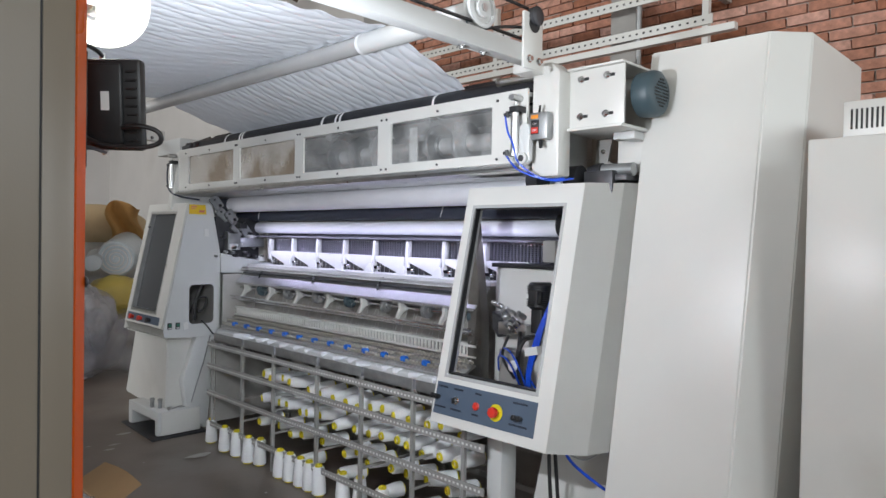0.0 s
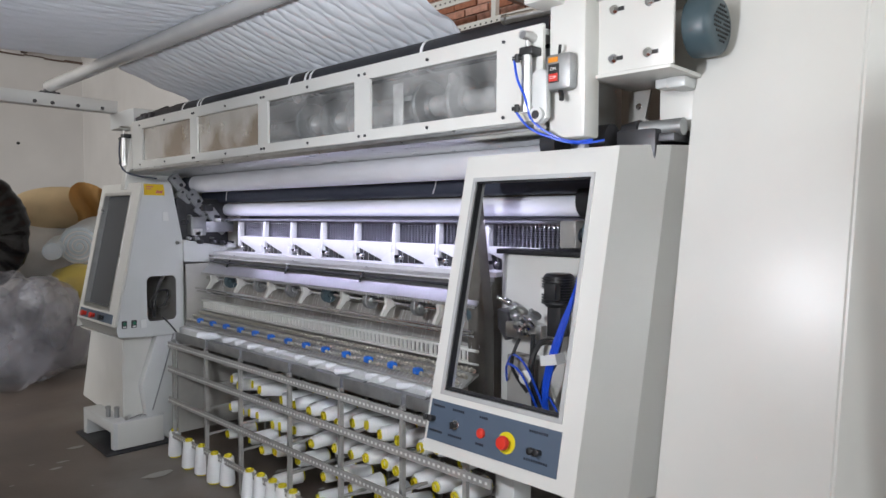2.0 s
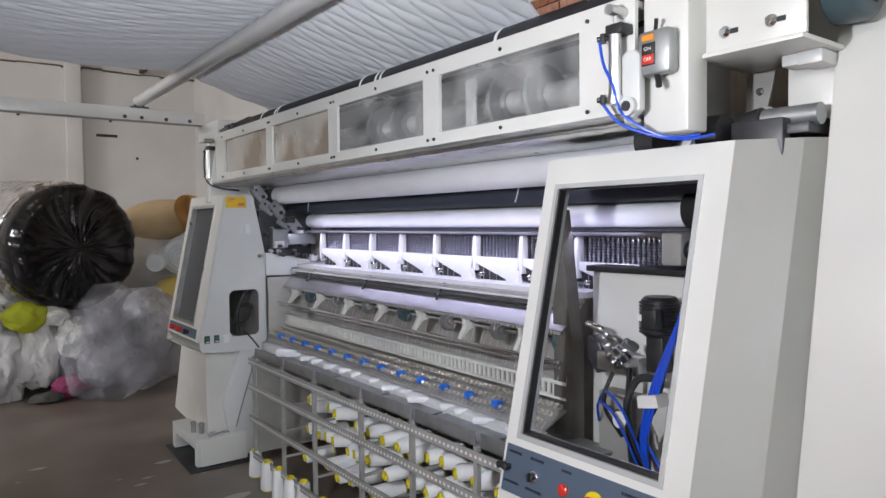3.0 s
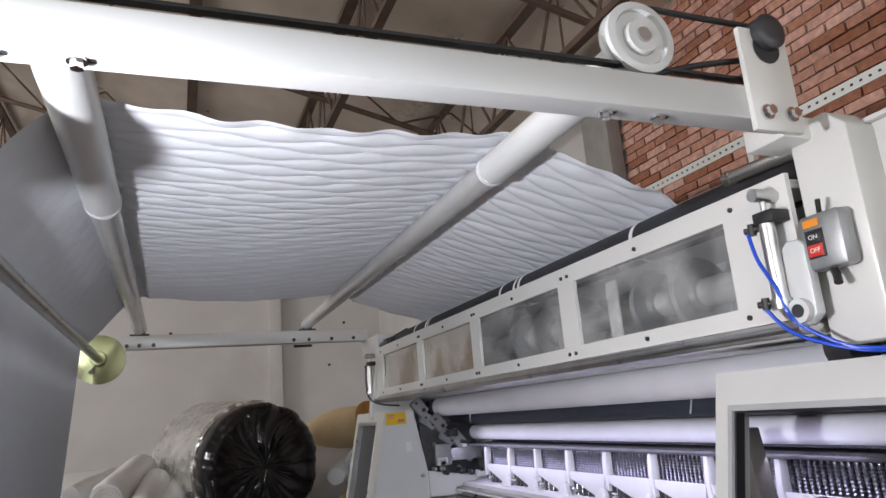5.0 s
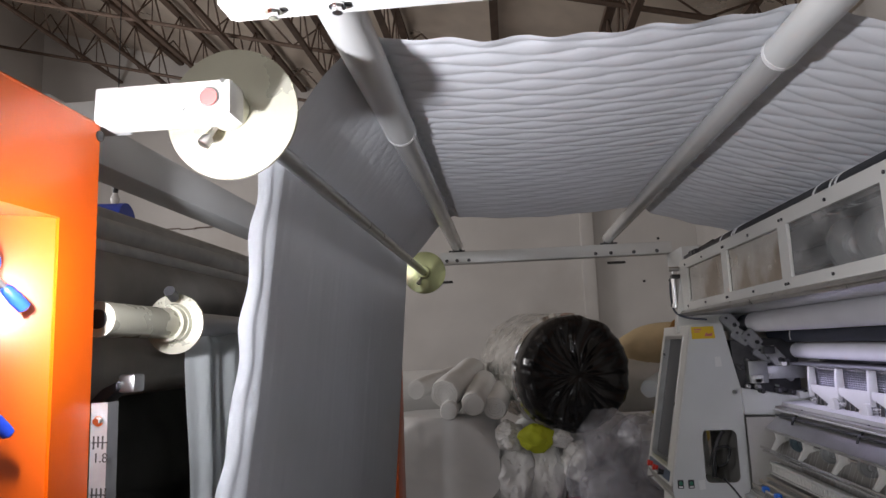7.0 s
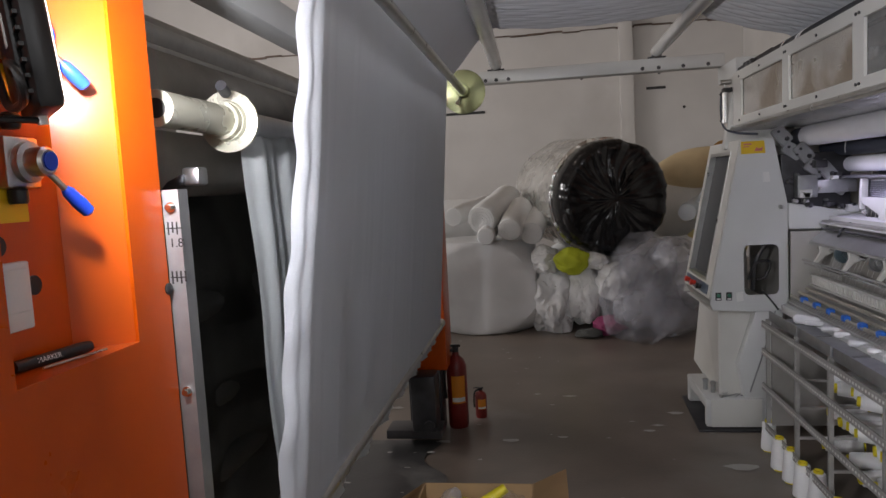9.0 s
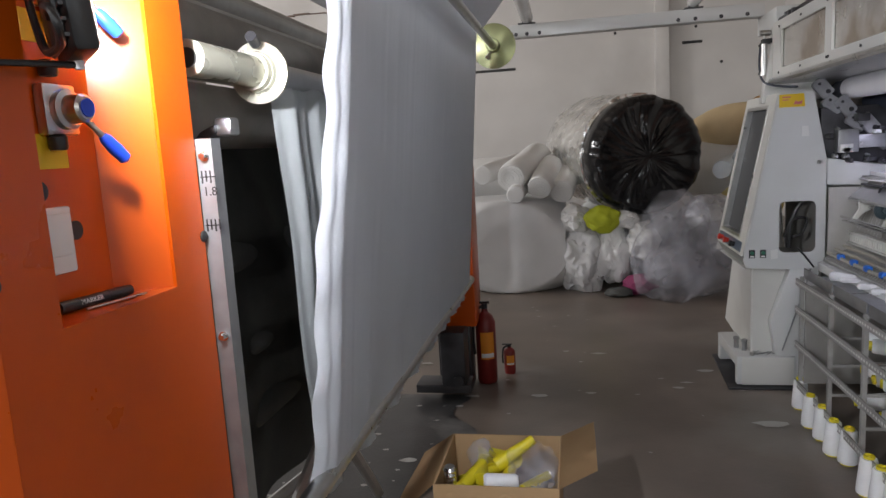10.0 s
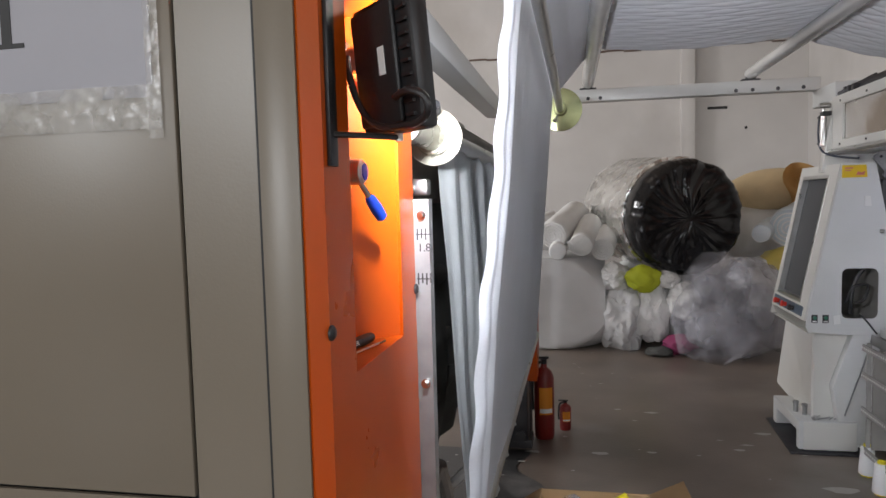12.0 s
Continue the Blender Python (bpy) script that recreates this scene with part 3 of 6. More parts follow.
# pneumatic cylinders at both beam ends
for y0, near in ((1.795, True), (4.99, False)):
    bm = B()
    rod(bm, (2.215, y0, 1.77), (2.215, y0, 1.93), 0.016)
    rod(bm, (2.215, y0, 1.93), (2.215, y0, 1.985), 0.006)
    lathe(bm, [(0.02, 0), (0.02, 0.02)], (2.215, y0, 1.755), (0, 0, 1))
    rod(bm, (2.19, y0, 1.99), (2.25, y0, 1.99), 0.014)
    cyl = part("air_cylinder", bm, STEEL, machine, "steel air cylinder")
    part("clamp", box(B(), 2.20, 2.25, y0 - 0.03, y0 + 0.02, 1.93, 1.955, 0.003), BLACK, cyl)
    for z in (1.77, 1.925):
        bm = B()
        rod(bm, (2.215, y0 + 0.012, z), (2.20, y0 + 0.045, z), 0.007, 10)
        rod(bm, (2.205, y0 + 0.03, z - 0.012), (2.205, y0 + 0.03, z + 0.012), 0.008, 10)
        part("fitting", bm, BLACK, cyl)
    if near:
        bm = B()
        prism(bm, [(1.728, 1.735), (1.755, 1.715), (1.785, 1.735), (1.785, 1.87), (1.770, 1.885), (1.742, 1.885), (1.728, 1.87)], "x", 2.225, 2.25, 0.005)
        rod(bm, (2.225, 1.757, 1.745), (2.21, 1.757, 1.745), 0.024, 24)
        part("lock_arm", bm, PAINT_COOL, cyl, "grey pivoting lock arm")
        bm = B()
        rod(bm, (2.21, 1.757, 1.745), (2.207, 1.757, 1.745), 0.013, 16)
        part("pivot_pin", bm, DARKSTEEL, cyl)
        bm = B()
        tube(bm, [(2.203, 1.835, 1.92), (2.20, 1.82, 1.86), (2.20, 1.79, 1.80), (2.21, 1.77, 1.73), (2.235, 1.70, 1.675), (2.26, 1.65, 1.660), (2.30, 1.61, 1.665)], 0.004)
        tube(bm, [(2.203, 1.83, 1.765), (2.215, 1.78, 1.705), (2.245, 1.69, 1.665), (2.28, 1.63, 1.655), (2.33, 1.59, 1.665)], 0.004)
        part("air_hose", bm, HOSE, cyl, "blue plastic air hoses")
    else:
        bm = B()
        tube(bm, [(2.205, 5.03, 1.93), (2.20, 5.03, 1.82), (2.21, 5.0, 1.73), (2.25, 4.9, 1.69), (2.33, 4.78, 1.67)], 0.006)
        part("air_hose", bm, NAVY, cyl)

# tower at the near end
bm = B()
tz = lambda z: 2.305 + 0.17 * (z - 0.5)
prof = lambda z: [(tz(z), 1.405), (tz(z), 0.955), (tz(z) + 0.115, 0.845), (3.35, 0.845), (3.35, 1.405)]
lo, hi = [bm.verts.new((x, y, 0.0)) for x, y in prof(0.0)], [bm.verts.new((x, y, 2.175)) for x, y in prof(2.175)]
fs = [bm.faces.new(lo[::-1]), bm.faces.new(hi)] + [bm.faces.new((lo[i], lo[(i + 1) % 5], hi[(i + 1) % 5], hi[i])) for i in range(5)]
bmesh.ops.recalc_face_normals(bm, faces=fs)
bmesh.ops.bevel(bm, geom=bm.edges[:], offset=0.006, segments=2, affect="EDGES")
part("drive_tower", bm, PAINT, machine, "tall white sheet-metal drive cover")
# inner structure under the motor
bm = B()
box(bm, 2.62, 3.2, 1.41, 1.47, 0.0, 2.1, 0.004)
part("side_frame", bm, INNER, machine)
part("drive_bracket", box(B(), 2.44, 2.62, 1.42, 1.56, 1.66, 1.685, 0.003), DARKSTEEL, machine, "oily dark bracket")
part("drive_bracket", box(B(), 2.42, 2.46, 1.47, 1.60, 1.60, 1.70, 0.004), DARKSTEEL, machine, "oily dark bracket")
for y in (1.66, 1.85):
    part("drive_gear", rod(B(), (2.45, y - 0.03, 1.68), (2.45, y + 0.03, 1.68), 0.05, 20), DARKSTEEL, machine)
part("tower_wing", box(B(), 2.545, 2.552, 1.40, 1.52, 1.70, 1.868, 0.002), PAINT, machine, "white inner wing plate of the drive cover")
part("mount_block", box(B(), 2.47, 2.53, 1.45, 1.50, 1.825, 1.853, 0.004), PAINT_COOL, machine)
part("back_web", prism(B(), [(1.50, 1.60), (1.66, 1.60), (1.66, 1.85), (1.58, 1.85), (1.60, 1.76), (1.52, 1.72)], "x", 2.60, 2.612, 0.002), INNER, machine)
part("cross_shaft", rod(B(), (2.48, 1.41, 1.705), (2.48, 1.545, 1.705), 0.026, 24), GALV, machine, "bare steel cross shaft")
part("shaft_collar", rod(B(), (2.48, 1.545, 1.70), (2.48, 1.60, 1.69), 0.038, 20), DARKSTEEL, machine)
for y, z in ((1.575, 1.735), (1.62, 1.80), (1.60, 1.69)):
    part("web_bolt", bolt(B(), (2.60, y, z), (-1, 0, 0), 0.007, 0.012), CHROME, machine)

# operator boxes: front plates lean, their upper edge back
def operator_box(y0, y1, xb, xt, depth_b, depth_t, zb, zt, hole, chamfer, material, name):
    fx = lambda z: xb + (xt - xb) * (z - zb) / (zt - zb)
    bend = lambda c: (c[0] + fx(c[2]), c[1], c[2])
    front = part(name, frame_plate(B(), "x", 0.0, 0.012, (y0, y1, zb, zt), [hole], bend), PAINT, machine, "white sheet-metal operator box with a leaning front")
    ye = y0 if chamfer < 0 else y1
    yc = ye + chamfer
    inner = y1 if chamfer < 0 else y0
    db = lambda z: depth_b + (depth_t - depth_b) * (z - zb) / (zt - zb)
    mid = lambda z: (fx(z) + 0.095, ye - 0.118, z)
    for nm, pts in (("chamfer_plate", [(fx(zb), ye, zb), (fx(zt), ye, zt), mid(zt), mid(zb)]),
                    ("side_plate", [mid(zb), mid(zt), (tz(zt) + 0.01, yc, zt), (tz(zb) + 0.01, yc, zb)]),
                    ("top_plate", [(fx(zt), inner, zt), (fx(zt), ye, zt), mid(zt), (tz(zt) + 0.01, yc, zt), (db(zt), yc, zt), (db(zt), inner, zt)]),
                    ("bottom_plate", [(fx(zb), inner, zb), (fx(zb), ye, zb), mid(zb), (tz(zb) + 0.01, yc, zb), (db(zb), yc, zb), (db(zb), inner, zb)])):
        bm = B()
        bm.faces.new([bm.verts.new(v) for v in pts])
        bmesh.ops.solidify(bm, geom=bm.faces[:], thickness=0.003)
        part(nm, bm, PAINT, front)
    # rim of the opening
    a, b, c, d = hole
    bm = B()
    frame_plate(bm, "x", -0.004, 0.05, (a, b, c, d), [(a + 0.013, b - 0.013, c + 0.014, d - 0.014)], bend)
    part("opening_rim", bm, SATIN, front, "bare metal rim")
    bm = B()
    frame_plate(bm, "x", 0.004, 0.03, (a + 0.013, b - 0.013, c + 0.014, d - 0.014), [(a + 0.019, b - 0.019, c + 0.020, d - 0.020)], bend)
    part("opening_gasket", bm, BLACK, front)
    return front, fx


rbox, rfx = operator_box(1.555, 2.17, 2.135, 2.363, 2.46, 2.62, 0.628, 1.65, (1.625, 2.125, 0.822, 1.572), -0.152, PAINT, "operator_box")


def lean_plate(fx, y0, y1, z0, z1, out, thick=0.002, bev=0.0):
    return prism(B(), [(fx(z0) - out, z0), (fx(z0) - out + thick, z0), (fx(z1) - out + thick, z1), (fx(z1) - out, z1)], "y", y0, y1, bev)


strip = part("control_strip", lean_plate(rfx, 1.62, 2.158, 0.668, 0.80, 0.003, 0.0025), PANELBLUE, rbox, "slate-blue control strip")
LEAN = Vector((-1, 0, 0.22)).normalized()
def knob(y, z, kind):
    p = Vector((rfx(z) - 0.003, y, z))
    if kind == "stop":
        d = part("stop_collar", rod(B(), p, p + LEAN * 0.002, 0.034, 32), YELLOW, strip, "yellow emergency-stop collar")
        part("stop_button", lathe(B(), [(0.012, 0), (0.014, 0.012), (0.021, 0.014), (0.0225, 0.024), (0.019, 0.031), (0.008, 0.033)], p, LEAN), REDP, strip, "red mushroom emergency-stop button")
    elif kind == "red":
        part("red_button", lathe(B(), [(0.016, 0), (0.016, 0.006), (0.012, 0.009), (0.006, 0.01)], p, LEAN), REDP, strip)
    elif kind == "dial":
        bm = B()
        lathe(bm, [(0.016, 0), (0.016, 0.005), (0.013, 0.007)], p, LEAN)
        part("dial_ring", bm, CHROME, strip)
        bm = B()
        lathe(bm, [(0.011, 0.006), (0.011, 0.018), (0.008, 0.02)], p, LEAN)
        box(bm, p.x - 0.028, p.x - 0.016, y - 0.003, y + 0.003, z - 0.008, z + 0.014)
        part("dial_knob", bm, BLACK, strip)
    else:
        bm = B()
        for dy in (-0.011, 0.011):
            lathe(bm, [(0.009, 0), (0.009, 0.014), (0.011, 0.016), (0.011, 0.024), (0.007, 0.026)], p + Vector((0, dy, 0)), LEAN, 16)
        part("push_pair", bm, BLACK, strip)
for y, z, kind in ((2.148, 0.738, "pair"), (2.033, 0.736, "dial"), (1.921, 0.733, "red"), (1.815, 0.727, "stop"), (1.70, 0.727, "pair")):
    knob(y, z, kind)
bm = B()
for y, w in ((2.12, 0.05), (2.03, 0.05), (1.92, 0.03), (1.70, 0.07)):
    for z, ww in ((0.778, w), (0.695, w * 1.2)):
        k = 0
        while k * 0.009 < ww:
            yy = y + ww / 2 - k * 0.009
            box(bm, rfx(z) - 0.0042, rfx(z) - 0.0032, yy - 0.006, yy, z, z + 0.008)
            k += 1
part("label_bar", bm, PALEINK, strip, "unreadable dark lettering", kind="stuff")

# left operator box, mirrored, with a cable hole in its side
lfx = lambda z: 2.035 + (2.225 - 2.035) * (z - 0.70) / (1.64 - 0.70)
bend = lambda c: (c[0] + lfx(c[2]), c[1], c[2])
lbox = part("operator_box", frame_plate(B(), "x", 0.0, 0.012, (4.745, 5.40, 0.76, 1.64), [(4.87, 5.33, 0.845, 1.585)], bend), PAINT, machine, "white operator box with a grey screen and leaning front")
part("screen", frame_plate(B(), "x", 0.03, 0.036, (4.87, 5.33, 0.845, 1.585), [], bend), SCREEN, lbox, "dull grey screen")
part("screen_rim", frame_plate(B(), "x", -0.003, 0.03, (4.87, 5.33, 0.845, 1.585), [(4.886, 5.314, 0.865, 1.565)], bend), STEEL, lbox)
# side plate with the rounded hole
bm = B()
outer = [(lfx(0.76) , 0.74), (2.06, 0.70), (2.25, 0.685), (2.463, 0.69), (2.463, 1.27), (2.392, 1.64), (lfx(1.64), 1.64)]
hole = []
for cx, cz, a0 in ((2.385, 0.815, -90), (2.385, 1.025, 0), (2.26, 1.025, 90), (2.26, 0.815, 180)):
    for k in range(5):
        a = radians(a0 + k * 22.5)
        hole.append((cx + 0.03 * math.cos(a) * (1 if cx else 1), cz + 0.035 * math.sin(a)))
vo = [bm.verts.new((x, 4.72, z)) for x, z in outer]
vh = [bm.verts.new((x, 4.72, z)) for x, z in hole]
eo = [bm.edges.new((vo[i], vo[(i + 1) % len(vo)])) for i in range(len(vo))]
eh = [bm.edges.new((vh[i], vh[(i + 1) % len(vh)])) for i in range(len(vh))]
bmesh.ops.triangle_fill(bm, use_beauty=True, use_dissolve=False, edges=eo + eh)
for f in list(bm.faces):
    c = f.calc_center_median()
    if 2.24 < c.x < 2.405 and 0.79 < c.z < 1.05 and all((v in vh) for v in f.verts):
        bm.faces.remove(f)
bmesh.ops.recalc_face_normals(bm, faces=bm.faces[:])
bmesh.ops.solidify(bm, geom=bm.faces[:], thickness=0.006)
side = part("side_plate", bm, PAINT_COOL, lbox, "grey-white side plate with a rounded cable hole")
part("back_plate", sheet(B(), 1, 1, lambda u, v: (2.392 + 0.071 * (1 - v), 4.73 + 0.67 * u, 1.636 - 0.37 * (1 - v)), 0.003), PAINT, lbox)
part("top_plate", box(B(), lfx(1.64), 2.392, 4.725, 5.40, 1.637, 1.641), PAINT, lbox)
part("bottom_plate", box(B(), 2.06, 2.46, 4.73, 5.39, 0.69, 0.694), PAINT, lbox)
part("far_plate", prism(B(), [(2.04, 0.70), (2.45, 0.70), (2.385, 1.62), (2.222, 1.62)], "y", 5.39, 5.40), PAINT, lbox)
part("lower_lip", sheet(B(), 1, 1, lambda u, v: (lfx(0.76) + 0.03 * v, 4.728 + 0.66 * u, 0.758 - 0.06 * v), 0.003), PAINT, lbox)
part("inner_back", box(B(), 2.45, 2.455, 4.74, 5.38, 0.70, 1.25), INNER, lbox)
for k, (x, m_) in enumerate(((2.093, GREENP), (2.15, GREENP))):
    bm = B()
    box(bm, x - 0.017, x + 0.017, 4.712, 4.72, 0.752, 0.80, 0.004)
    b_ = part("socket_plate", bm, BLACK, side)
    part("socket_button", rod(B(), (x, 4.712, 0.782), (x, 4.705, 0.782), 0.010, 14), m_, b_)
    part("socket_bar", box(B(), x - 0.010, x + 0.010, 4.709, 4.713, 0.758, 0.766), LABEL, b_)
part("paper_tag", prism(B(), [(2.19, 0.745), (2.225, 0.75), (2.222, 0.80), (2.187, 0.795)], "y", 4.708, 4.713), LABEL, side)
part("paper_tag", prism(B(), [(2.335, 1.405), (2.372, 1.405), (2.365, 1.46), (2.335, 1.46)], "y", 4.708, 4.713), LABEL, side)
bm = prism(B(), [(2.222, 1.562), (2.348, 1.562), (2.342, 1.63), (2.222, 1.63)], "y", 4.708, 4.713)
yl = part("warning_label", bm, YELLOWLABEL, side, "yellow warning label")
bm = B()
box(bm, 2.235, 2.275, 4.705, 4.7078, 1.61, 1.618)
box(bm, 2.235, 2.265, 4.705, 4.7078, 1.598, 1.603)
prism(bm, [(2.29, 1.575), (2.33, 1.575), (2.335, 1.595), (2.315, 1.588), (2.30, 1.595)], "y", 4.705, 4.7078)
part("label_bar", bm, PINKRED, yl)
bm = B()
tube(bm, [(2.29, 4.76, 0.80), (2.30, 4.77, 0.92), (2.33, 4.78, 1.0), (2.36, 4.77, 1.05)], 0.012)
tube(bm, [(2.27, 4.77, 0.86), (2.30, 4.75, 0.95), (2.38, 4.76, 0.96), (2.36, 4.76, 0.88), (2.31, 4.75, 0.86)], 0.008)
tube(bm, [(2.33, 4.73, 0.80), (2.36, 4.70, 0.76), (2.40, 4.685, 0.70)], 0.005)
part("cable", bm, BLACK, side, "loose black cables")
# buttons on the left front
bm = B()
frame_plate(bm, "x", -0.004, 0.0, (4.80, 5.36, 0.775, 0.83), [], bend)
part("control_strip", bm, PANELBLUE, lbox)
for y in (5.25, 5.1, 4.95):
    part("red_button" if y > 5 else "dial_knob", lathe(B(), [(0.014, 0), (0.014, 0.015), (0.018, 0.017), (0.018, 0.03), (0.012, 0.032)], (lfx(0.80) - 0.004, y, 0.80), (-1, 0, 0.2), 16), REDP if y > 5 else BLACK, lbox)

# left leg and foot
bm = B()
lo = [(2.11, 4.80, 0.15), (2.14, 5.62, 0.17), (2.44, 5.62, 0.0), (2.36, 4.80, 0.0)]
hi = [(2.11, 4.80, 0.70), (2.17, 5.50, 0.70), (2.50, 5.50, 0.70), (2.44, 4.80, 0.70)]
vl, vh_ = [bm.verts.new(p) for p in lo], [bm.verts.new(p) for p in hi]
fs = [bm.faces.new(vl[::-1]), bm.faces.new(vh_)] + [bm.faces.new((vl[i], vl[(i + 1) % 4], vh_[(i + 1) % 4], vh_[i])) for i in range(4)]
bmesh.ops.recalc_face_normals(bm, faces=fs)
bmesh.ops.bevel(bm, geom=bm.edges[:], offset=0.008, segments=2, affect="EDGES")
part("left_leg", bm, PAINT, machine)
bm = prism(B(), [(2.23, 0.19), (2.36, 0.02), (2.385, 0.02), (2.445, 0.69), (2.30, 0.69), (2.20, 0.38)], "y", 4.735, 4.80, 0.005)
part("leg_web", bm, PAINT_COOL, machine)
bm = prism(B(), [(4.72, 0.02), (4.77, 0.02), (4.77, 0.12), (5.18, 0.12), (5.18, 0.02), (5.24, 0.02), (5.24, 0.185), (4.72, 0.185)], "x", 2.02, 2.33, 0.006)
part("left_foot", bm, PAINT_COOL, machine, "low white foot bracket with a gap below")
part("foot_front", box(B(), 2.045, 2.32, 4.715, 4.721, 0.02, 0.18, 0.002), PAINT, machine)
solo("floor_mat", prism(B(), [(1.97, 4.69), (2.36, 4.68), (2.40, 5.40), (2.0, 5.32)], "z", 0.0, 0.012, 0.002), DARKSTEEL, "dark steel plate lying under the machine foot", "plate")
for x, y in ((2.055, 4.90), (2.085, 4.84)):
    tagged(new("loose_bolt", finish("loose_bolt", lathe(B(), [(0.014, 0), (0.014, 0.05), (0.017, 0.052), (0.017, 0.064), (0.010, 0.068)], (x, y, 0.186), (0, 0, 1), 16), GALV)), "steel bolt standing on the machine foot", "bolt", "bolts on the foot")
bm = rod(B(), (2.12, 4.76, 0.193), (2.20, 4.86, 0.196), 0.006, 10)
lathe(bm, [(0.008, 0), (0.013, 0.004), (0.013, 0.03), (0.008, 0.034)], (2.10, 4.735, 0.197), (0.6, 0.75, 0.02), 14)
solo("socket_spanner", bm, STEEL, "small steel socket spanner lying on the machine foot", "spanner")
for k in range(4):
    solo("hex_key", rod(B(), (2.13 + 0.03 * k, 4.75 + 0.012 * (k % 2), 0.1895), (2.20 + 0.022 * k, 4.79 + 0.02 * (k % 3), 0.1895), 0.0032, 6), GALV, "thin steel hex key lying on the machine foot", "hex key", "hex keys")
part("leg_pipe", tube(B(), [(2.26, 4.728, 0.22), (2.31, 4.726, 0.38), (2.36, 4.726, 0.54), (2.40, 4.73, 0.69)], 0.004), GALV, machine)
# arm from the left box to the needle bed
bm = prism(B(), [(2.46, 1.14), (2.87, 1.12), (2.89, 1.16), (2.86, 1.215), (2.46, 1.285)], "y", 4.70, 4.86, 0.01)
part("bed_arm", bm, PAINT_COOL, machine, "grey rounded bed arm")

# cloth rollers over the needles
bm = rod(B(), (2.60, 1.80, 1.645), (2.60, 4.79, 1.645), 0.057, 32)
part("cloth_roller", bm, ROLLCLOTH, machine, "white cloth-covered roller")
part("cloth_roller", rod(B(), (2.80, 1.62, 1.478), (2.80, 4.83, 1.478), 0.042, 28), ROLLCLOTH, machine, "white cloth-covered roller")
nv = part("cloth_roller", rod(B(), (2.76, 1.60, 1.575), (2.76, 4.86, 1.575), 0.05, 28), NAVY, machine, "dark blue covered roller")
for y in (2.68, 4.60):
    part("loose_tape", tube(B(), [(2.712, y, 1.60), (2.709, y + 0.006, 1.57), (2.72, y + 0.03, 1.54)], 0.003, 6), TAPE, nv)
bm = B()
for z, x in ((1.645, 2.6), (1.478, 2.8), (1.575, 2.76)):
    rod(bm, (x, 4.79, z), (x, 4.95, z), 0.05, 20)
part("roller_end", bm, NAVY, machine)
# slanted bearing link chain at the far end
a, b = Vector((2.42, 4.76, 1.66)), Vector((2.74, 4.70, 1.36))
d = b - a
for k in range(6):
    p = a + d * (k + 0.5) / 6 + Vector((0, 0.01 * (k % 2), 0.018 * (-1) ** k))
    bm = B()
    bmesh.ops.create_cube(bm, size=1.0, matrix=Matrix.Translation(p) @ Euler((0, radians(43 + 8 * (-1) ** k), 0)).to_matrix().to_4x4() @ Matrix.Diagonal((0.105, 0.03, 0.07, 1)))
    bmesh.ops.bevel(bm, geom=bm.edges[:], offset=0.006, segments=2, affect="EDGES")
    lk = part("bearing_link", bm, GALV, machine, "grey steel bearing plate")
    for s in (-0.03, 0.03):
        q = p + d.normalized() * s + Vector((0, -0.014, 0))
        part("link_bolt", bolt(B(), q, (0, -1, 0), 0.008, 0.012), DARKSTEEL, lk)
part("bearing_bracket", box(B(), 2.60, 2.80, 4.68, 4.72, 1.33, 1.40, 0.004), GALV, machine)
part("bearing_bracket", box(B(), 2.50, 2.60, 4.67, 4.73, 1.31, 1.43, 0.004), GALV, machine)
random.seed(31)
for k in range(16):
    x, z = random.uniform(2.42, 2.78), random.uniform(1.235, 1.50)
    s = random.uniform(0.012, 0.032)
    bm = B()
    if k % 2:
        box(bm, x - s, x + s, 4.66, 4.72, z - s * 0.7, z + s * 0.7, 0.003)
    else:
        lathe(bm, [(s * 0.5, 0), (s * 0.55, 0.004), (s * 0.55, 0.03), (s * 0.3, 0.034), (s * 0.3, 0.05)], (x, 4.72, z), (0, -1, 0), 14)
    part("bracket_block", bm, (STEEL, DARKSTEEL, GALV, PAINT_COOL)[k % 4], machine)
part("far_side_frame", prism(B(), [(2.20, 1.60), (2.26, 2.02), (3.0, 2.02), (3.0, 0.0), (2.55, 0.0), (2.50, 1.60)], "y", 4.965, 5.03, 0.005), PAINT, machine, "white side frame plate")
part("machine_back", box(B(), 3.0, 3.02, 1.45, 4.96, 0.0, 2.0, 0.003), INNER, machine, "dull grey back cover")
bm = B()
box(bm, 2.44, 2.80, 4.75, 4.90, 1.25, 1.55, 0.01)
for p in ((2.55, 4.68, 1.27), (2.63, 4.66, 1.27), (2.7, 4.66, 1.26), (2.46, 4.70, 1.40)):
    lathe(bm, [(0.014, 0), (0.014, 0.05), (0.009, 0.055)], p, (0, -1, 0), 12)
part("far_mechanism", bm, DARKSTEEL, machine, "dark oily mechanism")

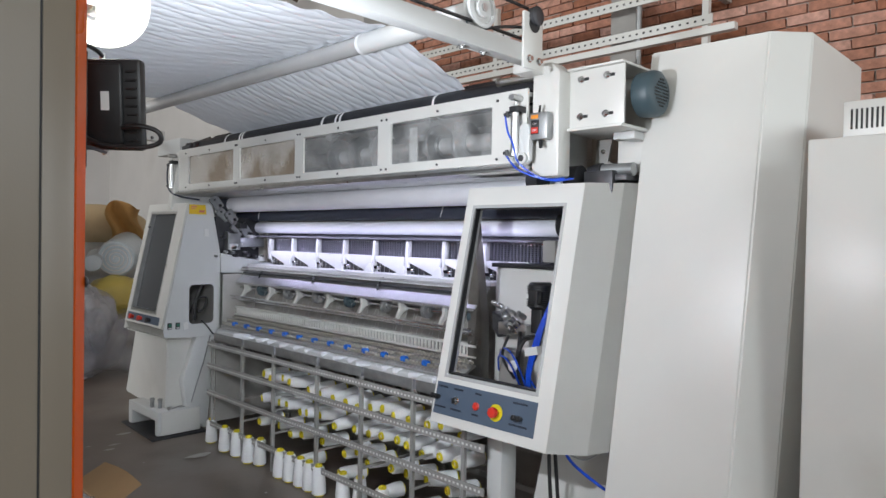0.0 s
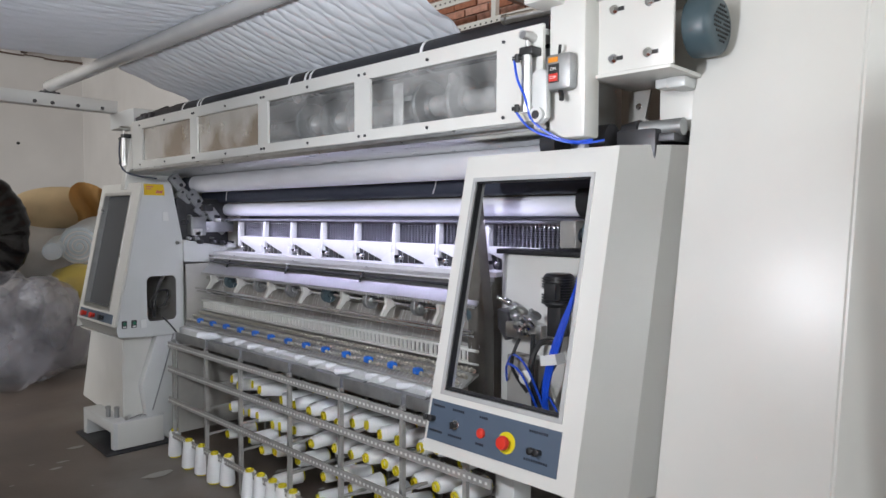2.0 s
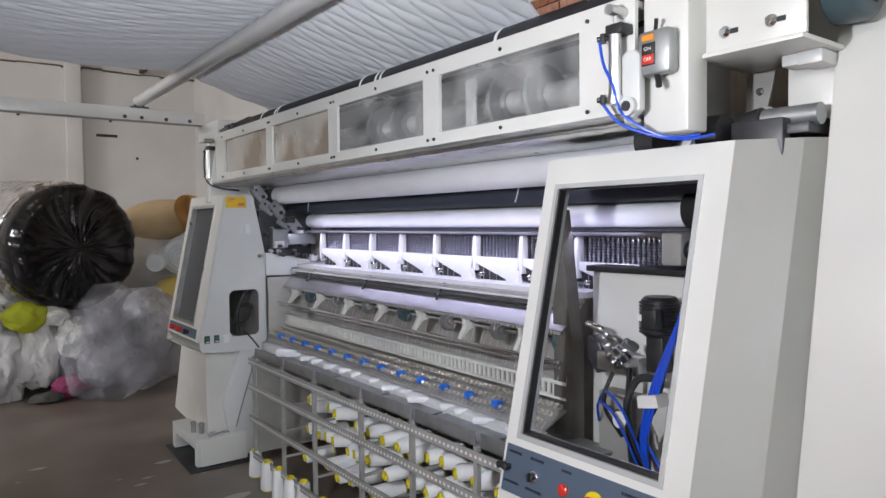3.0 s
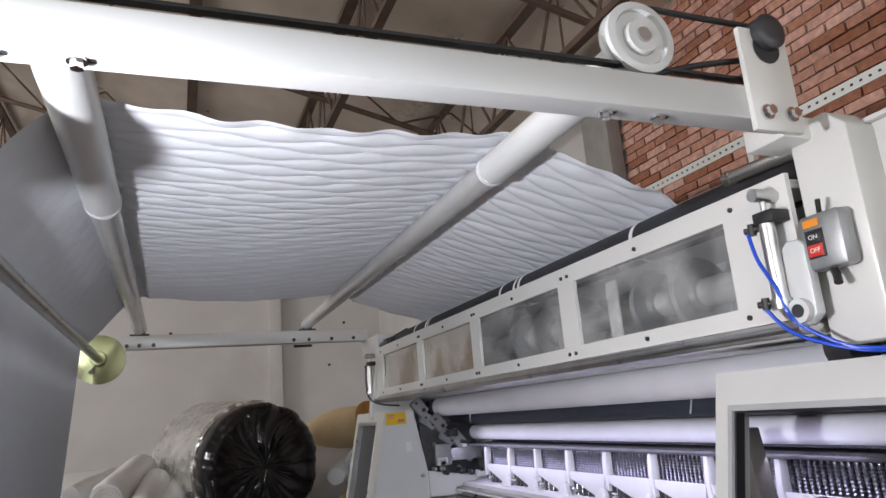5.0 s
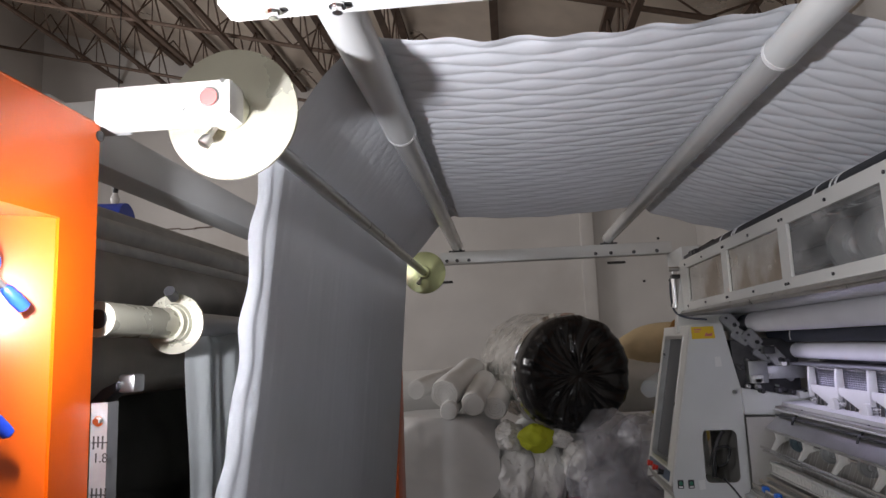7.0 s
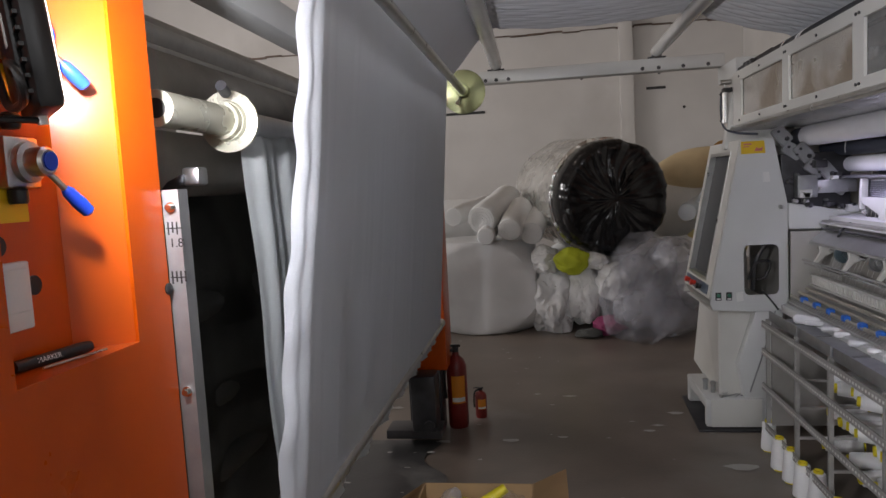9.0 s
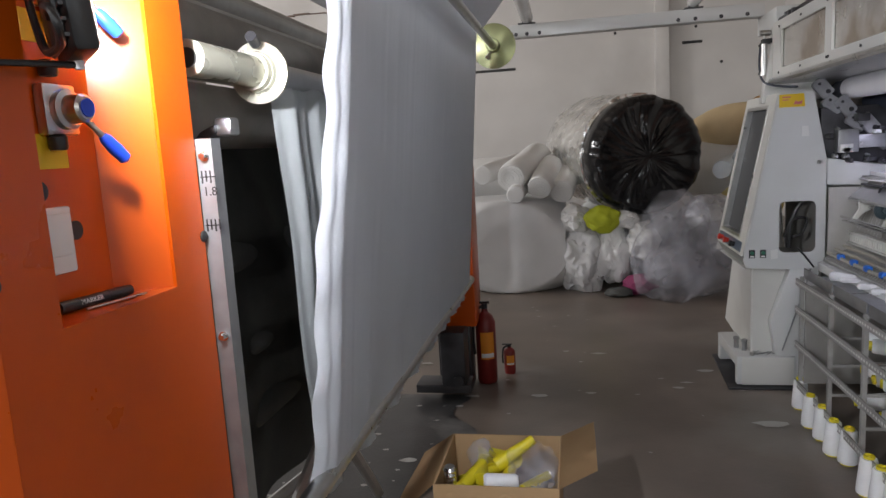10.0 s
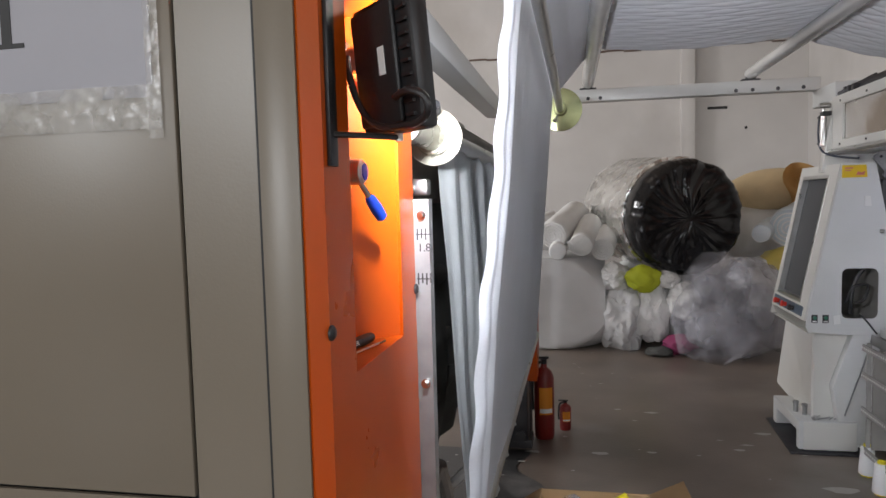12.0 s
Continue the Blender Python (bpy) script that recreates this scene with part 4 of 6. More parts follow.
# needle plates, springs and presser feet
NY0, NY1, BY0 = 1.98, 4.62, 2.285
bm = B()
box(bm, 2.88, 2.90, NY0, NY1, 1.22, 1.46, 0.002)
box(bm, 2.70, 2.90, NY0, NY1, 1.405, 1.42, 0.002)
part("needle_back_plate", bm, DARKSTEEL, machine)
bm = B()
for z in (1.345, 1.385):
    rod(bm, (2.80, NY0, z), (2.80, NY1, z), 0.008, 10)
part("spring_bar", bm, DARKSTEEL, machine)
count = 118
for i in range(count):
    y = NY0 + 0.04 + (NY1 - NY0 - 0.08) * i / (count - 1)
    bm = B()
    lathe(bm, [(0.004, 0)] + [(0.0085 if j % 2 else 0.0058, 0.004 + j * 0.0052) for j in range(19)] + [(0.006, 0.104), (0.011, 0.106), (0.011, 0.116), (0.005, 0.118)], (2.785, y, 1.290), (0, 0, 1), 8)
    if i == 0:
        spring_mesh = finish("spring", bm, SPRING)
        y_first = y
        shared("spring", spring_mesh, machine, Matrix())
    else:
        bm.free()
        shared("spring", spring_mesh, machine, Matrix.Translation((0, y - y_first, 0)))
plates = [4.50, 4.20, 3.90, 3.60, 3.30, 3.0, 2.70, 2.40]
for y in plates:
    bm = prism(B(), [(2.742, 1.415), (2.772, 1.415), (2.772, 1.245), (2.735, 1.245), (2.735, 1.33)], "y", y - 0.012, y + 0.012, 0.005)
    part("presser_bracket", bm, MATTE, machine, "white curved presser bracket")
    bm = prism(B(), [(y - 0.012, 1.308), (y + 0.02, 1.288), (y - 0.215, 1.213), (y - 0.262, 1.213), (y - 0.272, 1.245), (y - 0.283, 1.308)], "x", 2.742, 2.748, 0.001)
    part("needle_guard", bm, MATTE, machine, "white slanted guard plate")
    bm = prism(B(), [(y - 0.315, 1.207), (y - 0.235, 1.207), (y - 0.235, 1.222), (y - 0.285, 1.258), (y - 0.30, 1.258)], "x", 2.715, 2.738, 0.002)
    part("presser_foot", bm, MATTE, machine, "white presser foot")
    part("presser_screw", lathe(B(), [(0.010, 0), (0.010, 0.02), (0.006, 0.024)], (2.735, y - 0.07, 1.235), (-1, 0, 0), 10), CHROME, machine)
    bm = prism(B(), [(y - 0.20, 1.207), (y - 0.03, 1.207), (y - 0.015, 1.272), (y - 0.05, 1.262)], "x", 2.752, 2.80)
    part("dark_clamp", bm, DARKSTEEL, machine)
    bm = B()
    for dy in (0.06, 0.10, 0.145):
        rod(bm, (2.745, y - dy, 1.206), (2.755, y - dy + 0.012, 1.26), 0.0035, 6)
    part("needle_bar", bm, CHROME, machine)
# bright needle bed and apron
bm = B()
prism(bm, [(2.66, 1.205), (2.90, 1.215), (2.90, 1.19), (2.66, 1.185)], "y", BY0, NY1 + 0.06)
part("needle_bed", bm, MATTE, machine, "white needle bed strip")
bm = B()
box(bm, 2.62, 2.655, BY0, NY1 + 0.06, 1.165, 1.185, 0.002)
for i in range(131):
    y = BY0 + 0.01 + i * 0.0178
    rod(bm, (2.6205, y, 1.175), (2.618, y, 1.175), 0.005, 5)
part("perforated_strip", bm, RACKGREY, machine, "perforated grey strip", kind="stuff")
part("light_strip", box(B(), 2.605, 2.628, BY0, NY1 + 0.05, 1.166, 1.172), MATTE, machine, "bright white strip under the bed")
part("apron", prism(B(), [(2.64, 1.165), (2.645, 1.162), (2.545, 1.075), (2.54, 1.08)], "y", BY0, NY1), APRON, machine, "bright sheet-metal apron")
bm = B()
rod(bm, (2.60, BY0, 1.145), (2.60, NY1, 1.145), 0.006, 8)
for y in (4.4, 3.75, 3.1, 2.5):
    tube(bm, [(2.65, y, 1.185), (2.60, y - 0.02, 1.15), (2.58, y - 0.03, 1.12)], 0.006, 6)
part("apron_rail", bm, DARKSTEEL, machine)
bm = B()
for i in range(131):
    y = BY0 + 0.01 + i * 0.0178
    box(bm, 2.536, 2.546, y, y + 0.010, 1.066, 1.076)
part("apron_teeth", bm, RACKGREY, machine, kind="stuff")
# cam shaft with star levers
bm = B()
rod(bm, (2.60, BY0, 1.035), (2.60, 4.66, 1.035), 0.010, 12)
rod(bm, (2.52, BY0, 0.975), (2.52, 4.66, 0.975), 0.007, 10)
rod(bm, (2.53, BY0, 0.955), (2.53, 4.66, 0.955), 0.006, 10)
part("cam_shaft", bm, CHROME, machine)
for k in range(7):
    y = 4.52 - k * 0.335
    bm = prism(B(), [(2.545, 1.085), (2.555, 1.088), (2.585, 1.050), (2.622, 1.042), (2.622, 1.028), (2.575, 1.012), (2.528, 0.962), (2.515, 0.968), (2.553, 1.03)], "y", y - 0.010, y + 0.010, 0.003)
    part("star_lever", bm, PAINT, machine, "white star-shaped cam lever")
    bm = B()
    lathe(bm, [(0.016, -0.02), (0.020, -0.012), (0.036, -0.010), (0.040, -0.014), (0.044, -0.010), (0.044, 0.010), (0.020, 0.012), (0.016, 0.02)], (2.60, y - 0.17, 1.035), (0, 1, 0), 20)
    part("cam_wheel", bm, GALV if k % 3 else MOTORBLUE, machine)
part("bed_back_panel", box(B(), 2.72, 2.74, 2.27, 4.68, 0.66, 1.19, 0.002), DUSTY, machine, "dusty grey back panel")
part("bed_side_panel", box(B(), 2.46, 2.74, 4.665, 4.68, 0.66, 1.13, 0.002), DUSTY, machine)
# white thread comb: a tooth every few centimetres
bm = B()
box(bm, 2.558, 2.590, 2.285, 4.67, 0.884, 0.897, 0.002)
box(bm, 2.555, 2.60, 2.285, 4.67, 0.832, 0.841, 0.002)
comb = part("thread_comb", bm, PAINT, machine, "long white thread comb")
tooth = finish("comb_tooth", box(B(), 2.562, 2.574, 0, 0.0150, 0.842, 0.890, 0.003), PAINT)
for i in range(87):
    shared("comb_tooth", tooth, comb, Matrix.Translation((0, 2.285 + i * 0.0274, 0)))
# dark plate added to put shade into the gaps between the teeth
part("comb_shadow_plate", box(B(), 2.580, 2.586, 2.285, 4.66, 0.842, 0.882), DARKSTEEL, machine, "dark plate added behind the comb for the shade in its gaps")
bm = B()
prism(bm, [(2.44, 0.752), (2.57, 0.806), (2.57, 0.796), (2.44, 0.742)], "y", 2.285, 4.66)
part("tension_plate", bm, RACKGREY, machine)
bm = lathe(B(), [(0.009, 0), (0.009, 0.006), (0.004, 0.008), (0.004, 0.016), (0.009, 0.018), (0.009, 0.024), (0.003, 0.03)], (0, 0, 0), (-0.9, 0, 0.5), 8)
stud = finish("tension_stud", bm, BRASSY)
for row in range(3):
    for i in range(86):
        shared("tension_stud", stud, machine, Matrix.Translation((2.545 - row * 0.035, 2.295 + row * 0.013 + i * 0.0274, 0.812 - row * 0.020)))
clip = finish("blue_clip", box(B(), 2.448, 2.480, -0.021, 0.021, 0.772, 0.802, 0.009), CLIPBLUE)
for i in range(14):
    shared("blue_clip", clip, machine, Matrix.Translation((0, 4.49 - i * 0.1625, 0)))
bm = B()
prism(bm, [(2.415, 0.685), (2.435, 0.685), (2.435, 0.722), (2.47, 0.738), (2.465, 0.744), (2.415, 0.728)], "y", 2.285, 4.68, 0.003)
part("front_rail", bm, PAINT_COOL, machine, "grey front rail")
bm = B()
for i in range(86):
    y = 2.295 + i * 0.0274
    tube(bm, [(2.47, y, 0.775), (2.445, y, 0.752), (2.435, y, 0.735)], 0.0014, 4, 2)
part("thread_hook", bm, STEEL, machine, kind="stuff")
bm = B()
random.seed(4)
for i in range(62):
    y = 2.3 + i * 0.037
    rod(bm, (2.44, y, 0.73), (2.50 + random.random() * 0.2, y + random.uniform(-0.12, 0.12), 0.60), 0.0008, 3)
    rod(bm, (2.66, y + random.uniform(-0.01, 0.01), 1.19), (2.55, y + random.uniform(-0.03, 0.03), 0.89), 0.0005, 3)
    rod(bm, (2.43, y, 0.74), (2.34 + random.random() * 0.1, y + random.uniform(-0.1, 0.05), 0.74), 0.0005, 3)
part("thread_strand", bm, THREAD, machine, "fine white threads", kind="stuff")
# inside the open operator box
bm = B()
box(bm, 2.66, 3.1, 1.48, 2.255, 0.55, 1.285, 0.01)
part("gear_case", bm, PAINT, machine, "white gear case")
part("case_lid", box(B(), 2.64, 3.1, 1.47, 2.265, 1.285, 1.305, 0.003), BLACK, machine)
part("inner_post", prism(B(), [(2.255, 0.4), (2.345, 0.4), (2.345, 1.02), (2.36, 1.5), (2.32, 1.5), (2.255, 1.02)], "x", 2.56, 2.62, 0.004), OILY, machine)
MY = 1.905
pump = part("pump_motor", lathe(B(), [(0.045, 0), (0.055, 0.01), (0.055, 0.11), (0.045, 0.12)], (2.56, MY, 1.11), (0, 0, 1), 24), BLACK, machine, "small black finned motor")
for k in range(10):
    part("motor_fin", lathe(B(), [(0.062, 0), (0.062, 0.003)], (2.56, MY, 1.122 + k * 0.0098), (0, 0, 1), 24), BLACK, pump)
part("motor_base", box(B(), 2.53, 2.59, MY - 0.03, MY + 0.03, 1.0, 1.11, 0.006), BLACK, pump)
part("terminal_box", box(B(), 2.475, 2.51, MY - 0.045, MY + 0.005, 1.14, 1.20, 0.004), BLACK, pump)
part("motor_tag", box(B(), 2.4965, 2.4985, MY + 0.012, MY + 0.034, 1.16, 1.178), LABEL, pump)
for k, (y, z, w) in enumerate(((2.02, 1.02, 0.022), (2.05, 1.07, 0.016), (2.09, 1.045, 0.02), (2.12, 1.10, 0.014), (2.06, 0.99, 0.018), (1.99, 1.06, 0.014))):
    part("air_valve", lathe(B(), [(w * 0.6, 0), (w, 0.006), (w, 0.03), (w * 0.7, 0.036), (w * 0.7, 0.06), (w * 0.4, 0.065)], (2.56, y, z), (-0.5, 0.4 - 0.2 * (k % 3), 0.6 - 0.3 * (k % 2)), 14), (CHROME, STEEL, GALV)[k % 3], machine)
part("valve_manifold", box(B(), 2.56, 2.60, 1.98, 2.15, 0.97, 1.03, 0.005), STEEL, machine)
part("oily_block", prism(B(), [(2.11, 0.97), (2.16, 0.95), (2.20, 1.0), (2.20, 1.075), (2.15, 1.06)], "x", 2.57, 2.64, 0.006), DARKSTEEL, machine, "black oily cast block")
for k in range(4):
    bm = tube(B(), [(2.47 + k * 0.012, 1.715 + k * 0.007, 1.53), (2.48 + k * 0.012, 1.745 + k * 0.006, 1.38), (2.49 + k * 0.01, 1.78 + k * 0.008, 1.20), (2.47, 1.84 + k * 0.009, 0.98), (2.46, 1.88 + k * 0.006, 0.80), (2.48, 1.86, 0.66)], 0.0042)
    part("air_hose", bm, HOSE, machine, "blue air hose")
for pts in ([(2.50, 1.93, 0.70), (2.46, 1.99, 0.86), (2.50, 2.09, 0.88), (2.56, 2.14, 0.80)], [(2.50, 1.90, 0.70), (2.46, 1.96, 0.88), (2.50, 2.06, 0.92), (2.58, 2.16, 0.85)], [(2.46, 1.80, 0.88), (2.44, 1.76, 0.76), (2.46, 1.70, 0.69)], [(2.47, 1.88, 0.80), (2.44, 1.82, 0.76), (2.45, 1.79, 0.68)]):
    part("air_hose", tube(B(), pts, 0.0042), HOSE, machine, "blue air hose")
for pts, r in (([(2.52, 1.93, 0.66), (2.50, 1.98, 0.86), (2.52, 1.96, 0.97), (2.55, MY, 0.98)], 0.012), ([(2.54, 2.0, 1.0), (2.53, 2.0, 0.85), (2.53, 1.98, 0.66)], 0.009), ([(2.50, 1.85, 1.02), (2.49, 1.87, 0.92), (2.50, 1.92, 0.84), (2.52, 1.96, 0.74)], 0.010), ([(2.52, 2.05, 0.98), (2.50, 2.07, 0.88), (2.53, 2.02, 0.78)], 0.007)):
    part("black_hose", tube(B(), pts, r), BLACK, machine)
part("pressure_gauge", lathe(B(), [(0.025, 0), (0.026, 0.012), (0.022, 0.014)], (2.50, 2.0, 0.845), (-1, 0, 0.1), 20), LABEL, machine, "small round pressure gauge")
part("hose_tie", prism(B(), [(1.83, 0.925), (1.90, 0.91), (1.905, 0.945), (1.84, 0.96)], "x", 2.448, 2.50), LABEL, machine)
part("valve_block", box(B(), 2.57, 2.64, 2.0, 2.15, 0.62, 0.90, 0.006), INNER, machine)
part("end_bearing", box(B(), 2.66, 2.78, 1.90, 1.975, 1.315, 1.42, 0.01), INNER, machine)
part("bearing_cap", lathe(B(), [(0.03, 0), (0.03, 0.012), (0.018, 0.016), (0.018, 0.07), (0.012, 0.075)], (2.70, 1.90, 1.365), (-0.3, -1, 0), 20), CHROME, machine)
part("end_motor", rod(B(), (2.66, 1.68, 1.375), (2.66, 1.84, 1.375), 0.055, 28), MOTORBLUE, machine, "dark blue end motor")
part("black_roller_end", rod(B(), (2.76, 1.60, 1.492), (2.76, 1.93, 1.492), 0.062, 28), BLACK, machine, "black roller end")
part("drive_chain", box(B(), 2.60, 2.62, 1.70, 1.735, 1.38, 1.62, 0.004), DARKSTEEL, machine)
# cables hanging below the box
bm = B()
tube(bm, [(2.30, 1.66, 0.64), (2.30, 1.65, 0.45), (2.31, 1.63, 0.2), (2.33, 1.60, 0.02)], 0.008)
tube(bm, [(2.31, 1.64, 0.64), (2.32, 1.63, 0.45), (2.33, 1.61, 0.2), (2.36, 1.58, 0.02)], 0.008)
part("cable", bm, BLACK, machine)
bm = B()
tube(bm, [(2.30, 1.60, 0.64), (2.29, 1.55, 0.57), (2.32, 1.45, 0.50), (2.36, 1.36, 0.45), (2.38, 1.30, 0.43)], 0.006)
part("air_hose", bm, HOSE, machine)
bm = B()
tube(bm, [(2.30, 1.62, 0.64), (2.29, 1.57, 0.60), (2.31, 1.50, 0.58), (2.33, 1.44, 0.62)], 0.003)
part("cable", bm, RACKGREY, machine)
part("right_base", prism(B(), [(2.32, 0.0), (3.1, 0.0), (3.1, 0.62), (2.52, 0.62)], "y", 1.42, 1.82, 0.006), PAINT, machine, "white sloping base cover")
part("right_post", box(B(), 2.30, 2.40, 1.90, 1.98, 0.0, 0.66, 0.004), PAINT_COOL, machine)

# ---------- roller frame over the aisle ----------
frame_ob = thing("roller_frame", (1.5, 3.5, 0), "white steel frame that carries two long guide rollers overhead", "frame")
bm = B()
box(bm, 0.80, 2.20, 1.66, 1.718, 2.09, 2.158, 0.005)
front_beam = part("front_beam", bm, PAINT_COOL, frame_ob)
part("beam_cap", box(B(), 0.796, 0.80, 1.663, 1.715, 2.093, 2.155, 0.001), PAINT, front_beam)
for x in (0.875, 0.975, 1.78, 1.89):
    part("beam_bolt", bolt(B(), (x, 1.688, 2.09), (0, 0, -1), 0.009, 0.014), CHROME, front_beam)
    part("bolt_slot", box(B(), x - 0.002, x + 0.022, 1.683, 1.693, 2.0885, 2.0895), INK, front_beam)
bm = prism(B(), [(2.08, 2.065), (2.08, 2.275), (2.195, 2.275), (2.195, 2.065)], "y", 1.650, 1.662, 0.002)
plate = part("hanger_plate", bm, PAINT, frame_ob, "white bracket plate with a round notch")
for x, z in ((2.11, 2.10), (2.17, 2.10)):
    part("plate_bolt", bolt(B(), (x, 1.65, z), (0, -1, 0), 0.010, 0.016), CHROME, plate)
part("plate_notch", rod(B(), (2.14, 1.649, 2.235), (2.14, 1.6475, 2.235), 0.032, 24), INK, plate)
bm = B()
box(bm, 2.20, 2.55, 1.70, 1.80, 2.08, 2.13, 0.008)
part("frame_arm", bm, PAINT, frame_ob)
bm = B()
box(bm, 0.755, 2.30, 5.31, 5.40, 2.13, 2.21, 0.005)
back_beam = part("back_beam", bm, PAINT_COOL, frame_ob)
for x in (0.80, 0.87, 0.95, 1.8, 1.9, 2.05, 2.2):
    part("beam_bolt", bolt(B(), (x, 5.31, 2.15), (0, -1, 0), 0.008, 0.010), DARKSTEEL, back_beam)
part("back_hanger", box(B(), 2.28, 2.75, 5.0, 5.40, 2.02, 2.13, 0.004), PAINT_COOL, frame_ob)
for xn, x, joint, r in ((0.912, 0.870, 2.77, 0.047), (1.896, 1.893, 2.37, 0.043)):
    on = lambda y: Vector((xn + (x - xn) * (y - 1.72) / 3.62, y, 2.240 + 0.016 * (y - 1.72) / 3.62))
    ro = part("guide_roller", rod(B(), on(1.72), on(joint), r, 28), PAINT_COOL, frame_ob, "long grey-white guide roller")
    part("roller_tube", rod(B(), on(joint), on(5.34), r - 0.006, 28), SATIN, ro, "bright steel tube")
    part("roller_collar", rod(B(), on(joint - 0.008), on(joint + 0.008), r + 0.0015, 28), TAPE, ro)
    bm = B()
    box(bm, x - 0.055, x + 0.055, 5.315, 5.37, 2.21, 2.222, 0.002)
    box(bm, x - 0.03, x + 0.03, 5.32, 5.36, 2.222, 2.262, 0.004)
    part("roller_block", bm, DARKSTEEL, ro)
# pulleys and belt on the front beam
for x, z, r in ((0.905, 2.252, 0.072), (1.865, 2.232, 0.07)):
    bm = lathe(B(), [(r * 0.82, 0), (r, 0.004), (r, 0.012), (r * 0.86, 0.018), (r, 0.024), (r, 0.034), (r * 0.80, 0.036), (r * 0.75, 0.028), (r * 0.5, 0.028), (r * 0.45, 0.040), (r * 0.18, 0.040)], (x, 1.70, z), (0, -1, 0), 44)
    pu = part("pulley", bm, PAINT_COOL, frame_ob, "grey cast pulley")
    part("pulley_bore", rod(B(), (x, 1.661, z), (x, 1.655, z), r * 0.20, 20), STEEL, pu)
    bm = B()
    prism(bm, [(x - 0.06, 2.159), (x + 0.09, 2.159), (x + 0.09, 2.168), (x + 0.035, 2.172), (x + 0.03, 2.25), (x - 0.03, 2.25), (x - 0.035, 2.172), (x - 0.06, 2.168)], "y", 1.70, 1.718, 0.003)
    part("bearing_block", bm, MOTORBLUE, pu, "blue-grey bearing block")
bm = lathe(B(), [(0.02, 0), (0.036, 0.002), (0.036, 0.03), (0.03, 0.034), (0.012, 0.034)], (2.145, 1.665, 2.265), (0, -1, 0), 28)
part("drive_pulley", bm, DARKSTEEL, frame_ob, "small dark drive pulley")
bm = B()
box(bm, 0.90, 2.14, 1.674, 1.690, 2.177, 2.183)
box(bm, 0.90, 1.86, 1.674, 1.690, 2.322, 2.328)
tube(bm, [(1.86, 1.682, 2.305), (2.0, 1.682, 2.303), (2.14, 1.682, 2.302)], 0.006)
tube(bm, [(1.88, 1.682, 2.165), (2.0, 1.682, 2.20), (2.14, 1.682, 2.23)], 0.006)
part("drive_belt", bm, BLACK, frame_ob, "black drive belt")

# ---------- the quilt over the rollers ----------
QY0, QY1 = 2.22, 4.46
rail = smooth_path([(2.60, 0, 2.02), (2.52, 0, 2.045), (2.46, 0, 2.10), (2.38, 0, 2.135), (2.20, 0, 2.185), (2.02, 0, 2.245), (1.955, 0, 2.283), (1.908, 0, 2.290), (1.85, 0, 2.284),
                    (1.60, 0, 2.268), (1.40, 0, 2.262), (1.20, 0, 2.268), (0.98, 0, 2.284), (0.925, 0, 2.290), (0.872, 0, 2.272), (0.82, 0, 2.215), (0.74, 0, 2.12), (0.685, 0, 2.058)], 18)


def quilt_at(u, v):
    f = u * (len(rail) - 1)
    i = min(int(f), len(rail) - 2)
    p = rail[i].lerp(rail[i + 1], f - i)
    s = u * 2.35
    y = QY0 + (QY1 - QY0) * v + 0.10 * max(0.0, 1 - u * 4.5) * (1 - v)
    edge = 0.005 * math.sin(p.x * 41) * max(0.0, 1 - v * 25)
    soft = min(1.0, max(0.12, (p.x - 0.80) * 6))
    # wavy quilting channels that run along the sheet
    pitch, ph = 0.058, 2 * math.pi * s / 0.165 + 0.35 * noise.noise(Vector((s * 1.5, y * 2, 4)))
    yy = y + 0.006 * noise.noise(Vector((s * 2, y * 4, 0)))
    swing = lambda k: k * pitch + (0.0115 if k % 2 else -0.0115) * math.sin(ph)
    k = math.floor(yy / pitch)
    k = k - 1 if yy < swing(k) else (k + 1 if yy > swing(k + 1) else k)
    wide = swing(k + 1) - swing(k)
    puff = max(0.0, math.sin(math.pi * (yy - swing(k)) / wide)) ** 0.6 * (0.35 + 0.65 * wide / pitch)
    n = (rail[min(i + 2, len(rail) - 1)] - rail[max(i - 1, 0)]).normalized().cross(Vector((0, 1, 0)))
    if n.z < 0:
        n = -n
    q = p - n * (0.0078 * puff * soft)
    return (q.x, y, q.z + edge + 0.006)


bm = sheet(B(), 260, 430, quilt_at)
quilt = solo("quilt", bm, FABRIC, "white quilted fabric with wavy stitch lines running over the guide rollers", "fabric")
# hanging curtain, turn at the floor end, and the pale sheet behind
CY0, CY1 = 2.275, 4.36


def curtain_at(u, v):
    z = 2.07 - 1.39 * u
    x = 0.672 - 0.113 * u + 0.003 * math.sin(z * 9 + v * 5) * (1 - v) + 0.0012 * noise.noise(Vector((v * 55, z * 1.2, 3))) + 0.0016 * noise.noise(Vector((v * 24, z * 0.8, 8))) + 0.004 * math.sin(v * 17 + 0.6 * z) * (1 - v)
    v = v * v * 0.35 + v * 0.65
    y = CY0 + (CY1 - CY0) * v - 0.155 * u * (1 - v)
    # the near border rolls back and waves a little
    s = (CY1 - CY0) * v
    near = max(0.0, 1 - s / 0.07)
    x -= 0.036 * near ** 1.6 - 0.006 * math.sin(math.pi * min(1.0, s / 0.035))
    y += (0.006 * math.sin(z * 19 + 1.5 * math.sin(z * 7)) + 0.002 * math.sin(z * 53)) * near
    x += 0.004 * near * math.sin(z * 33 + 0.8)
    if u > 0.97:
        x -= 0.028 * ((u - 0.97) / 0.03) ** 1.5
    return (x, y, z)


bm = sheet(B(), 150, 240, curtain_at, 0.006)
